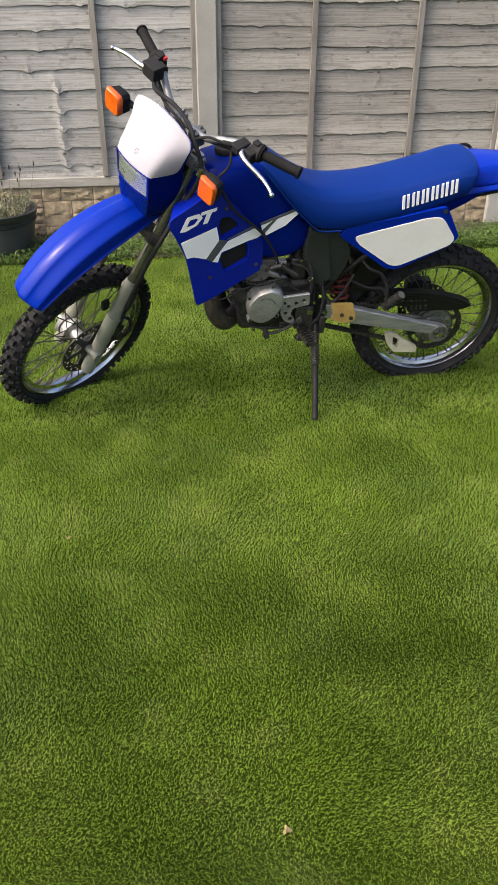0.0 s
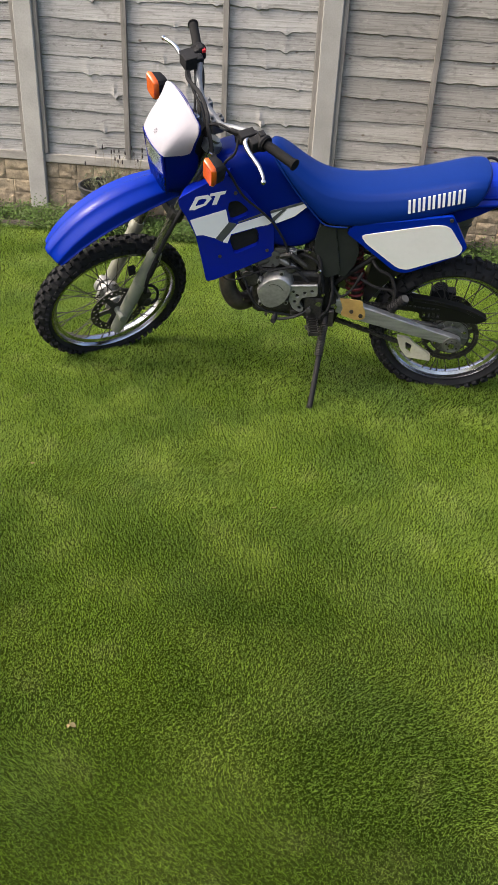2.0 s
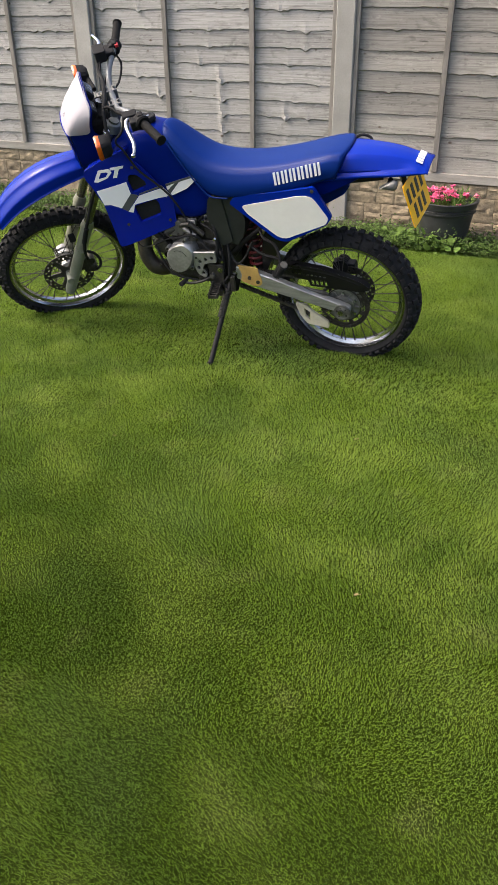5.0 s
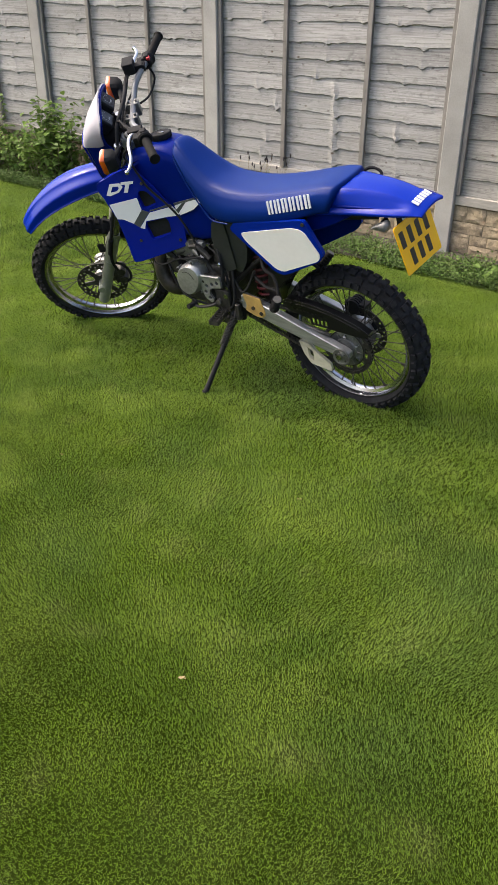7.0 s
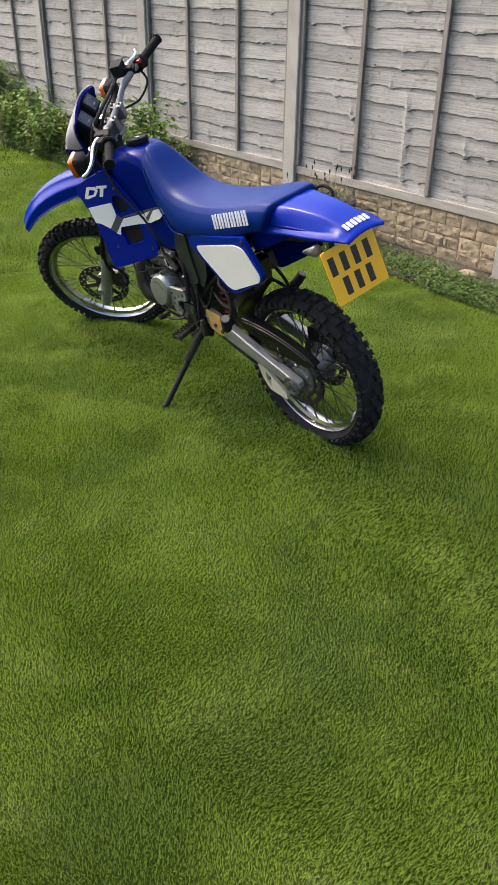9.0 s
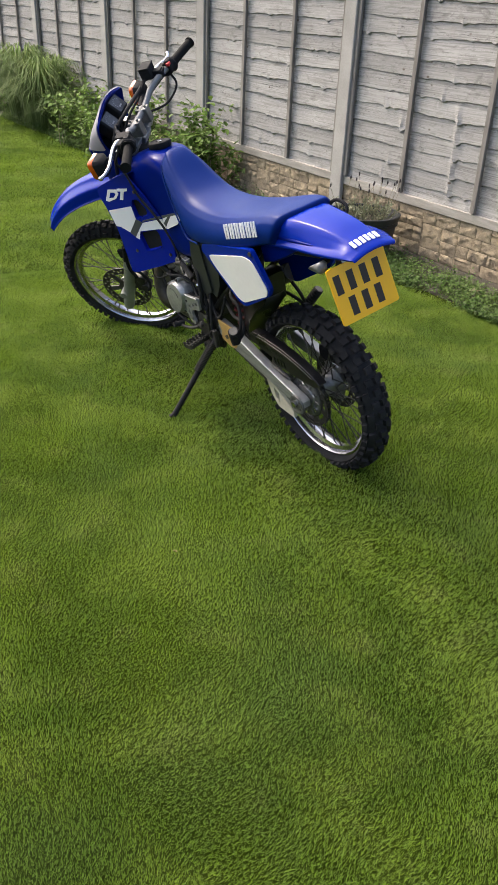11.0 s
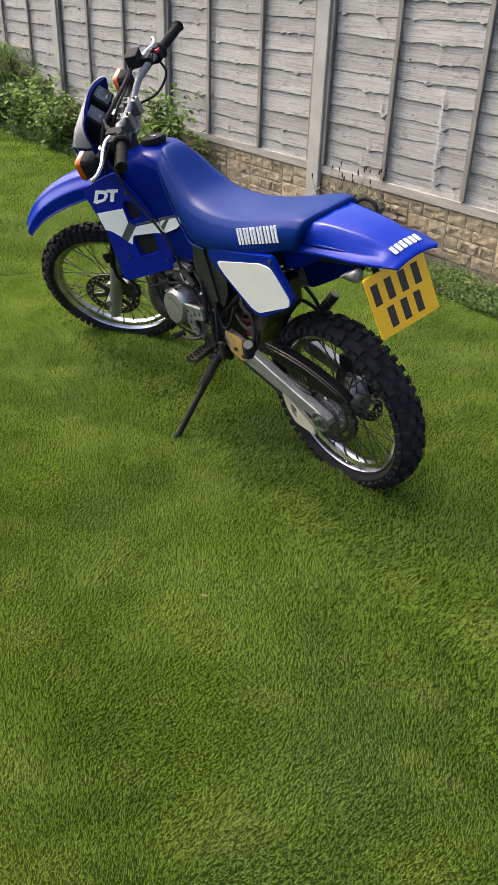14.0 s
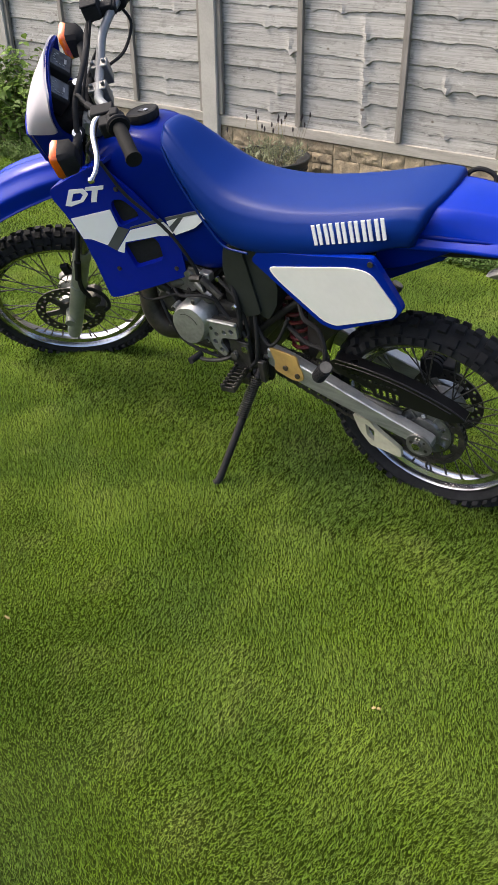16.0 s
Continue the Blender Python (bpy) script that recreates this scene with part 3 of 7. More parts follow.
STONES = [(0.0, 0.14, 0.0, 0.13), (0.14, 0.20, 0.0, 0.065), (0.34, 0.13, 0.0, 0.065), (0.14, 0.12, 0.065, 0.065), (0.26, 0.21, 0.065, 0.065),
          (0.0, 0.22, 0.13, 0.075), (0.22, 0.13, 0.13, 0.075), (0.0, 0.10, 0.205, 0.10), (0.10, 0.13, 0.205, 0.10), (0.23, 0.12, 0.205, 0.10),
          (0.35, 0.12, 0.13, 0.175), (0.47, 0.17, 0.0, 0.08), (0.64, 0.20, 0.0, 0.08), (0.47, 0.12, 0.08, 0.10), (0.59, 0.17, 0.08, 0.10),
          (0.76, 0.08, 0.08, 0.10), (0.47, 0.22, 0.18, 0.06), (0.69, 0.15, 0.18, 0.06), (0.47, 0.14, 0.24, 0.065), (0.61, 0.23, 0.24, 0.065),
          (0.84, 0.19, 0.0, 0.06), (1.03, 0.13, 0.0, 0.06), (0.84, 0.18, 0.06, 0.16), (1.02, 0.14, 0.06, 0.08), (1.02, 0.14, 0.14, 0.08),
          (0.84, 0.12, 0.22, 0.085), (0.96, 0.20, 0.22, 0.085), (1.16, 0.22, 0.0, 0.075), (1.38, 0.16, 0.0, 0.075), (1.16, 0.10, 0.075, 0.075),
          (1.26, 0.16, 0.075, 0.075), (1.42, 0.12, 0.075, 0.075), (1.16, 0.20, 0.15, 0.07), (1.36, 0.18, 0.15, 0.07), (1.16, 0.14, 0.22, 0.085),
          (1.30, 0.12, 0.22, 0.085), (1.42, 0.12, 0.22, 0.085), (1.54, 0.17, 0.0, 0.17), (1.71, 0.15, 0.0, 0.085), (1.71, 0.15, 0.085, 0.085),
          (1.54, 0.12, 0.17, 0.135), (1.66, 0.20, 0.17, 0.065), (1.66, 0.20, 0.235, 0.07)]


def rock_stone(w, h, k):
    """A rock-faced block of the cast board: a pitched edge round a broken, uneven face."""
    bm = bmesh.new()
    r = random.Random(900 + k)
    nx, nz = max(6, int(w / 0.0115)), max(5, int(h / 0.0115))
    g = 0.0025
    off = Vector((k * 3.7, 0, k * 1.3))
    bulge, tip_x, tip_z = r.uniform(0.006, 0.013), r.uniform(-0.35, 0.35), r.uniform(-0.35, 0.35)
    vs = []
    for j in range(nz + 1):
        row = []
        for i in range(nx + 1):
            u, v = i / nx, j / nz
            x, z = g + (w - 2 * g) * u, g + (h - 2 * g) * v
            q = Vector((x, 0, z)) + off
            rim = min(1.0, min(x, w - x, z, h - z) / 0.016)
            chip = noise.noise(Vector((q.x * 14, 0, q.z * 32))) * 0.009 + abs(noise.noise(q * 46)) * 0.011 - 0.004 + noise.noise(q * 95) * 0.003
            slope = 1 + tip_x * (2 * u - 1) + tip_z * (2 * v - 1)
            y = -0.001 - (rim ** 0.7) * max(0.0, bulge * slope * 0.6 + chip) - 0.0015 * noise.noise(q * 60)
            row.append(bm.verts.new((x, y, z)))
        vs.append(row)
    for a, b in zip(vs, vs[1:]):
        for i in range(nx):
            bm.faces.new((a[i], a[i + 1], b[i + 1], b[i]))
    ring = [v for v in vs[0]] + [row[-1] for row in vs[1:]] + list(reversed(vs[-1]))[1:] + [row[0] for row in reversed(vs[1:-1])]
    back = [bm.verts.new((v.co.x, 0.012, v.co.z)) for v in ring]
    for i in range(len(ring)):
        j = (i + 1) % len(ring)
        bm.faces.new((ring[i], back[i], back[j], ring[j]))
    return mesh_of("stone", finish(bm, 26), M_STONE)


STONE_ME = [rock_stone(w, h, k) for k, (x, w, z, h) in enumerate(STONES)]
GRAVEL_Z = 0.305
LOW, HIGH = -7, 2


def fence_bay(i):
    """One bay: gravel board, lap panel with its battens and rails."""
    gb = new("gravel_board")
    gb.parent = fence
    gb.matrix_local = FENCE_INV @ fence_pose(PITCH * (i + 0.5), 0.04, 0)
    tagged(gb, "buff rock-faced gravel board cast like coursed stone")
    bm = bmesh.new()
    box(bm, 0, 0.02, GRAVEL_Z / 2 - 0.06, 1.86, 0.03, GRAVEL_Z + 0.12)
    part("body", bm, M_JOINT, gb)
    panel = new("fence_panel")
    panel.parent = fence
    panel.matrix_local = FENCE_INV @ fence_pose(PITCH * (i + 0.5), 0.03, GRAVEL_Z)
    tagged(panel, "weathered grey lap-board panel")
    for x in (-0.902, -PITCH / 6, PITCH / 6, 0.902):
        bm = bmesh.new()
        box(bm, x, -0.001, 0.82, 0.036, 0.024, 1.52)
        part("batten", bm, M_BATTEN, panel, bevel=0.003)
    bm = bmesh.new()
    box(bm, 0, 0.013, 0.027, 1.84, 0.034, 0.056)
    part("bottom_rail", bm, M_RAIL, panel, "pale bottom rail", bevel=0.003)
    bm = bmesh.new()
    box(bm, 0, 0.012, 1.59, 1.86, 0.045, 0.03)
    part("capping", bm, M_RAIL, panel, bevel=0.003)
    return gb, panel


def fence_bay_pieces(gb, panel, i, stones):
    r = random.Random(40 + i)
    heights = list(BOARD_Z.get(i, (0.030,)))
    while heights[-1] < 1.40:
        heights.append(heights[-1] + r.uniform(0.104, 0.132))
    for k, z in enumerate(heights):
        me = TORN[k - 1] if i == -1 and 1 <= k <= 5 else BROWN[r.randrange(8)] if i == 0 else BOARDS[r.randrange(12)]
        shared("board", me, panel, pose(0 if i == -1 else r.uniform(-0.02, 0.02), 0.010, z, 0, 0.2 * r.uniform(-1, 1), 0))
    if stones:
        for (x, w, zz, h), me in zip(STONES, STONE_ME):
            shared("stone", me, gb, pose(x - 0.93, 0.004, zz - 0.005, 0, 0, 0))


fence = new("fence")
fence.matrix_world = fence_pose(0, 0, 0)
tagged(fence, "weathered grey waney-lap fence on concrete posts and gravel boards", "fence")
FENCE_INV = fence.matrix_world.inverted()


BAYS = []
for i in range(LOW, HIGH + 1):
    p = new("fence_post", POST_ME)
    p.parent = fence
    p.matrix_local = FENCE_INV @ fence_pose(PITCH * i, 0, 0)
    tagged(p, "grey slotted concrete post")
    if i < HIGH:
        BAYS.append((i, *fence_bay(i)))


# ---- motorcycle ----
# its own axes: x forward, y to its left, z up, from under the rear axle; it leans on its side stand
bike = new("motorcycle")
bike.matrix_world = pose(0.725, 3.140, -0.054, -13.4, 0, 189.0)
tagged(bike, "blue and white trail motorcycle leaning on its side stand, bars turned", "motorcycle")
RAKE, STEER = 27.3, 39.5
STEER_AT = Vector((1.405, 0, 0.319))
STEER_AXIS = Vector((-math.sin(radians(RAKE)), 0, math.cos(radians(RAKE))))
TURNED = Matrix.Translation(STEER_AT) @ Matrix.Rotation(radians(STEER), 4, STEER_AXIS) @ Matrix.Translation(-STEER_AT)


def turned(bm):
    bmesh.ops.transform(bm, matrix=TURNED, verts=bm.verts)
    return bm


# wheels
def tyre_mesh(radius, half, rim_r, rim_half, rows, centre):
    """Knobbly tyre: carcass and blocks in one moulding."""
    bm = bmesh.new()
    b = radius - rim_r - 0.016
    rc = rim_r + 0.004
    prof = [(rim_r - 0.006, -rim_half * 0.8), (rim_r + 0.006, -rim_half - 0.001), (rim_r + 0.012, -half * 0.80)]
    for k in range(13):
        f = radians(-80 + 160 * k / 12)
        prof.append((rc + b * (0.12 + 0.88 * max(math.cos(f), -0.3)), half * math.sin(f) * 0.94))
    prof += [(rim_r + 0.012, half * 0.80), (rim_r + 0.006, rim_half + 0.001), (rim_r - 0.006, rim_half * 0.8)]
    lathe(prof, 72, True, bm)

    def block(ang, f, dang, df, h, skew=0.0):
        vs = []
        for hh, sh in ((-0.004, 1.0), (h, 0.86)):
            for sa, sf in ((-1, -1), (1, -1), (1, 1), (-1, 1)):
                ff = radians(f + sf * df * sh)
                aa = ang + sa * dang * sh + skew * sf
                r = rc + b * (0.12 + 0.88 * math.cos(ff)) + hh * math.cos(ff)
                y = half * math.sin(ff) * 0.94 + hh * math.sin(ff)
                vs.append(bm.verts.new((r * math.cos(aa), y, r * math.sin(aa))))
        for q in ((4, 5, 6, 7), (0, 1, 5, 4), (1, 2, 6, 5), (2, 3, 7, 6), (3, 0, 4, 7)):
            bm.faces.new([vs[i] for i in q])

    for i in range(rows):
        a = 2 * math.pi * i / rows
        st = math.pi / rows
        if i % 2:
            for f in centre[0]:
                block(a, f, st * 0.62, centre[2], 0.013)
        else:
            for f in centre[1]:
                block(a, f, st * 0.62, centre[2], 0.013, 0.004)
        for f in (-65, 65):
            block(a, f, st * (0.64 if i % 2 else 0.5), 9, 0.0125)
    return bm


def rim_mesh(r, half):
    prof = [(r + 0.008, -half), (r + 0.0075, -half - 0.004), (r - 0.002, -half - 0.005), (r - 0.006, -half + 0.001), (r - 0.010, -half * 0.6), (r - 0.022, -half * 0.35), (r - 0.024, 0), (r - 0.022, half * 0.35), (r - 0.010, half * 0.6), (r - 0.006, half - 0.001), (r - 0.002, half + 0.005), (r + 0.0075, half + 0.004), (r + 0.008, half), (r - 0.004, half * 0.5), (r - 0.014, 0), (r - 0.004, -half * 0.5)]
    return lathe(prof, 96)


def spoke_mesh(hub_r, hub_y, rim_r, sweep, side, m):
    a0, a1 = 0.0, sweep
    p0 = Vector((hub_r * math.cos(a0), side * hub_y, hub_r * math.sin(a0)))
    p1 = Vector((rim_r * math.cos(a1), side * 0.006, rim_r * math.sin(a1)))
    bm = bmesh.new()
    tube([p0, p1], 0.0021, 5, bm=bm)
    d = (p1 - p0).normalized()
    tube([p1 - d * 0.022, p1], 0.0036, 6, bm=bm)
    return mesh_of("spoke", finish(bm), M_DARKSTEEL if m else M_STEEL)


def disc_mesh(r_out, r_in, y, holes, thick=0.004):
    """A drilled brake disc with its carrier arms."""
    n = 48
    ring = ellipse(0, 0, r_out, n)
    hs = [ellipse(0, 0, r_in, 32)]
    for k in range(holes):
        a = 2 * math.pi * k / holes
        rr = r_in + (r_out - r_in) * (0.35 if k % 2 else 0.68)
        hs.append(ellipse(rr * math.cos(a), rr * math.sin(a), 0.0055, 8))
    return plate(ring, lambda u, v, d: Vector((u, y + d, v)), thick, hs)


def carrier_mesh(r, y):
    """The spider that carries a brake disc."""
    pts = []
    for k in range(48):
        a = 2 * math.pi * k / 48
        rr = (r, r, 0.5 * r, 0.42 * r, 0.42 * r, 0.42 * r, 0.5 * r, r)[k % 8]
        pts.append((rr * math.cos(a), rr * math.sin(a)))
    return plate(pts, lambda u, v, d: Vector((u, y + d, v)), 0.005, [ellipse(0, 0, 0.014, 16)])


def wheel(name, at, radius, half, rim_r, rim_half, hub, hub_mat, rows, centre, spokes=36):
    w = part(name, lathe(hub, 32), hub_mat, bike, "cast hub of a spoked wheel", at=at)
    part("tyre", tyre_mesh(radius, half, rim_r, rim_half, rows, centre), M_RUBBER, w, "black knobbly off-road tyre", angle=30)
    part("rim", rim_mesh(rim_r, rim_half), M_RIM, w, "polished alloy rim")
    sw = radians(38)
    kinds = [spoke_mesh(0.040, 0.030, rim_r - 0.018, s, side, True) for side in (-1, 1) for s in (sw, -sw)]
    for k in range(spokes // 4):
        for q, me in enumerate(kinds):
            a = 2 * math.pi * (k + (0, 0.5, 0.25, 0.75)[q]) / (spokes / 4)
            shared("spoke", me, w, Matrix.Rotation(-a, 4, "Y"))
    return w


HUB_R = [(0.012, -0.075), (0.03, -0.075), (0.050, -0.058), (0.066, -0.055), (0.067, -0.048), (0.062, -0.042), (0.048, -0.030), (0.036, -0.010), (0.031, 0.022), (0.046, 0.03), (0.046, 0.045), (0.050, 0.048), (0.052, 0.055), (0.03, 0.058), (0.028, 0.070), (0.012, 0.070)]
HUB_F = [(0.010, -0.07), (0.036, -0.07), (0.048, -0.05), (0.05, -0.032), (0.028, -0.022), (0.026, 0.02), (0.044, 0.028), (0.044, 0.042), (0.03, 0.05), (0.03, 0.06), (0.010, 0.06)]
rear_wheel = wheel("rear_wheel", pose(0, 0, 0.322), 0.325, 0.058, 0.253, 0.029, HUB_R, M_CAST, 50, ((-16, 16), (-40, 0, 40), 12))
front_wheel = wheel("front_wheel", TURNED @ pose(1.422, 0, 0.328), 0.343, 0.044, 0.272, 0.028, HUB_F, M_ALLOY, 64, ((-18, 18), (-41, 0, 41), 12))
part("brake_disc", disc_mesh(0.122, 0.088, 0.066, 36), M_DARKSTEEL, front_wheel, "drilled steel brake disc")
part("disc_carrier", carrier_mesh(0.094, 0.062), M_GRIME, front_wheel)
part("disc_carrier", carrier_mesh(0.080, -0.060), M_ALLOY, rear_wheel)
part("brake_disc", disc_mesh(0.108, 0.074, -0.066, 30), M_DARKSTEEL, rear_wheel, "drilled steel brake disc")
part("speedometer_drive", lathe([(0.01, -0.07), (0.045, -0.07), (0.05, -0.085), (0.03, -0.095), (0.01, -0.095)], 24), M_ALLOY, front_wheel)


def sprocket_mesh(r, y, teeth, holes):
    out = []
    for k in range(teeth * 4):
        a = 2 * math.pi * k / (teeth * 4)
        rr = r + (0.004, 0.001, -0.005, 0.001)[k % 4]
        out.append((rr * math.cos(a), rr * math.sin(a)))
    hs = [ellipse(0, 0, 0.035, 20)]
    for k in range(holes):
        c, w = 2 * math.pi * k / holes, 0.72 * math.pi / holes
        arc = [c - w + 2 * w * j / 6 for j in range(7)]
        hs.append([(0.081 * math.cos(a), 0.081 * math.sin(a)) for a in arc] + [((r - 0.012) * math.cos(a), (r - 0.012) * math.sin(a)) for a in reversed(arc)])
    return plate(out, lambda u, v, d: Vector((u, y + d, v)), 0.006, hs)


SPROCKET_Y = 0.068
part("sprocket", sprocket_mesh(0.108, SPROCKET_Y, 48, 8), M_DARKSTEEL, rear_wheel, "dark steel chain sprocket")
carrier = part("sprocket_carrier", lathe([(0.012, 0.056), (0.074, 0.056), (0.076, 0.060), (0.076, 0.071), (0.071, 0.0735), (0.050, 0.0715), (0.046, 0.078), (0.03, 0.083), (0.012, 0.084)], 40), M_CAST, rear_wheel, "dull cast alloy carrier")
rib = bmesh.new()
box(rib, 0.060, 0.074, 0, 0.022, 0.006, 0.004)
rib = mesh_of("rib", finish(rib), M_CAST)
nut = mesh_of("bolt", finish(tube([(0.063, 0.071, 0), (0.063, 0.081, 0)], 0.0065, 6)), M_STEEL)
for k in range(12):
    shared("rib", rib, carrier, Matrix.Rotation(2 * math.pi * k / 12, 4, "Y"))
for k in range(6):
    shared("bolt", nut, carrier, Matrix.Rotation(2 * math.pi * (k + 0.5) / 6, 4, "Y"))

# chain between the two sprockets
FS = Vector((0.545, 0.415))
RS = Vector((0.0, 0.322))
d = FS - RS
ang = math.atan2(d.y, d.x)
path = []
for k in range(15):
    a = ang + math.pi / 2 + math.pi * k / 14
    path.append(RS + 0.110 * Vector((math.cos(a), math.sin(a))))
for k in range(9):
    a = ang - math.pi / 2 + math.pi * k / 8
    path.append(FS + 0.034 * Vector((math.cos(a), math.sin(a))))
path.append(path[0])
bm = bmesh.new()
run, step = 0.0, 0.0159
links = 0
for p, q in zip(path, path[1:]):
    seg = (q - p).length
    while run < seg:
        c = p + (q - p) * (run / seg)
        a = math.atan2(q.y - p.y, q.x - p.x)
        m = Matrix.Translation((c.x, SPROCKET_Y - 0.003, c.y)) @ Matrix.Rotation(-a, 4, "Y")
        wy = 0.018 if links % 2 else 0.013
        for sgn in (-1, 1):
            box(bm, 0, sgn * wy / 2, 0, 0.0185, 0.0022, 0.0125, m)
        box(bm, -0.008, 0, 0, 0.008, 0.010, 0.008, m)
        run += step
        links += 1
    run -= seg
part("chain", bm, M_DARKSTEEL, bike, "oily dark drive chain")


# front fork
def along(z, dx=0.0):
    """A point of the steering axis at that height, moved forward by dx."""
    return Vector((1.405 - (z - 0.319) * math.tan(radians(RAKE)) + dx, 0, z))


def fork_leg(side):
    y = Vector((0, 0.088 * side, 0))
    leg = part("fork_leg", turned(tube([along(0.235) + y, along(0.245) + y, along(0.40) + y, along(0.57) + y, along(0.60) + y], [0.018, 0.026, 0.028, 0.027, 0.029], 20, 3)), M_FORK, bike, "grey painted fork slider")
    part("stanchion", turned(tube([along(0.59) + y, along(1.10) + y], 0.0205, 16)), M_STANCHION, leg, "olive-tinted fork tube")
    part("dust_seal", turned(tube([along(0.598) + y, along(0.606) + y, along(0.63) + y], [0.030, 0.0305, 0.024], 20, 2)), M_FORK, leg, "grey seal collar")
    bm = tube([along(0.475) + y, along(0.482) + y], 0.0305, 20, 2)
    part("clamp_ring", turned(bm), M_FORK, leg)
    bm = bmesh.new()
    tube([Vector((1.422, (0.088 - 0.03) * side, 0.328)), Vector((1.422, (0.088 + 0.034) * side, 0.328))], 0.017, 14, bm=bm)
    tube([Vector((1.422, 0.088 * side, 0.328)), along(0.33) + y], 0.019, 12, bm=bm)
    part("axle_clamp", turned(bm), M_FORK, leg)
    return leg


for side in (1, -1):
    fork_leg(side)
for nm, zz, hw, mt, lab in (("lower_yoke", 0.80, 0.105, M_DARKSTEEL, "dark lower fork yoke"), ("upper_yoke", 1.075, 0.112, M_BAR, "dull alloy upper fork yoke")):
    bm = bmesh.new()
    tilt = Matrix.Translation(along(zz)) @ Matrix.Rotation(radians(-RAKE), 4, "Y")
    box(bm, 0.0, 0, 0, 0.060, hw * 2, 0.030, tilt)
    box(bm, -0.03, 0, 0.0, 0.03, 0.07, 0.030, tilt)
    for sgn in (-1, 1):
        lathe([(0.0, -0.02), (0.032, -0.02), (0.032, 0.02), (0.0, 0.02)], 16, True, bm, tilt @ Matrix.Translation((0.0, sgn * 0.088, 0)) @ Matrix.Rotation(radians(90), 4, "X"))
    yk = part(nm, turned(bm), mt, bike, lab, bevel=0.003)
    if zz > 1:
        part("stem_nut", turned(tube([tilt @ Vector((0, 0, 0.012)), tilt @ Vector((0, 0, 0.028))], 0.018, 6)), M_STEEL, yk, "bright stem nut")
        for sgn in (-1, 1):
            part("fork_cap", turned(tube([tilt @ Vector((0, sgn * 0.088, 0.015)), tilt @ Vector((0, sgn * 0.088, 0.030))], 0.020, 12)), M_ALLOY, yk)

# brake caliper and hoses on the fork
bm = bmesh.new()
box(bm, 1.318, 0.068, 0.372, 0.05, 0.055, 0.085, None)
tube([(1.30, 0.045, 0.345), (1.30, 0.10, 0.345)], 0.021, 12, bm=bm)
tube([(1.30, 0.045, 0.395), (1.30, 0.10, 0.395)], 0.021, 12, bm=bm)
tube([(1.322, 0.10, 0.33), (1.322, 0.112, 0.33)], 0.006, 8, bm=bm)
part("front_caliper", turned(bm), M_DARKSTEEL, bike, "dark brake caliper", bevel=0.006)
part("brake_hose", turned(tube([(1.31, 0.10, 0.42), (1.305, 0.118, 0.50), (1.272, 0.122, 0.60), (1.20, 0.125, 0.76), (1.11, 0.145, 0.95), (1.055, 0.158, 1.075), (1.044, 0.145, 1.12), (1.034, 0.098, 1.156), (1.012, 0.038, 1.177), (0.998, -0.05, 1.184), (1.0, -0.14, 1.178), (0.985, -0.175, 1.195)], 0.0075, 10)), M_RUBBER, bike, "black rubber hose")
part("caliper_loop", turned(tube([(1.300, 0.104, 0.470), (1.272, 0.106, 0.448), (1.256, 0.106, 0.405), (1.262, 0.105, 0.360), (1.285, 0.100, 0.335)], 0.0065, 8)), M_RUBBER, bike, "black rubber hose loop")
bm = bmesh.new()
box(bm, 1.345, 0.062, 0.535, 0.030, 0.016, 0.045)
part("hose_bracket", turned(bm), M_BLACK, bike, bevel=0.004)
part("hose_guard", turned(tube([(1.295, 0.125, 0.545), (1.262, 0.128, 0.625)], 0.011, 10)), M_BLACK, bike)

# front mudguard
FEND = [(1.02, 0.885, 0.050, 0.02), (1.10, 0.897, 0.058, 0.03), (1.20, 0.908, 0.070, 0.045), (1.32, 0.903, 0.080, 0.05), (1.44, 0.870, 0.082, 0.048), (1.54, 0.815, 0.079, 0.038), (1.605, 0.757, 0.074, 0.028), (1.634, 0.722, 0.068, 0.020), (1.641, 0.713, 0.064, 0.018)]


def mudguard(stations, crown=0.017, thick=0.005):
    """Stations (x, z, half width, skirt) of a thin arched guard with a centre ridge."""
    pts = [Vector((x, 0, z)) for x, z, _, _ in stations]
    rings = []
    for i, (x, z, hw, sk) in enumerate(stations):
        d = (pts[min(i + 1, len(pts) - 1)] - pts[max(i - 1, 0)]).normalized()
        nrm = Vector((-d.z, 0, d.x))
        if nrm.z < 0:
            nrm = -nrm
        if abs(nrm.z) < 0.2 and nrm.x < 0:
            nrm = -nrm
        half = [(1.13, -sk - 0.001), (1.03, -sk + 0.0005), (1.0, -sk * 0.86), (0.955, -sk * 0.20), (0.915, -0.004), (0.80, 0.0), (0.38, crown * 0.5), (0.30, crown * 0.92), (0.25, crown)]
        prof = [(-a, h) for a, h in half] + [(0, crown * 1.2)] + list(reversed(half))
        outer = [pts[i] + Vector((0, hw * a, 0)) + nrm * h for a, h in prof]
        inner = [pts[i] + Vector((0, hw * a * 0.96, 0)) + nrm * (h - thick) for a, h in reversed(prof)]
        rings.append(outer + inner)
    return loft(rings)


part("front_mudguard", turned(mudguard(FEND)), M_PLASTIC, bike, "glossy vivid blue plastic front mudguard", subsurf=1, angle=50)

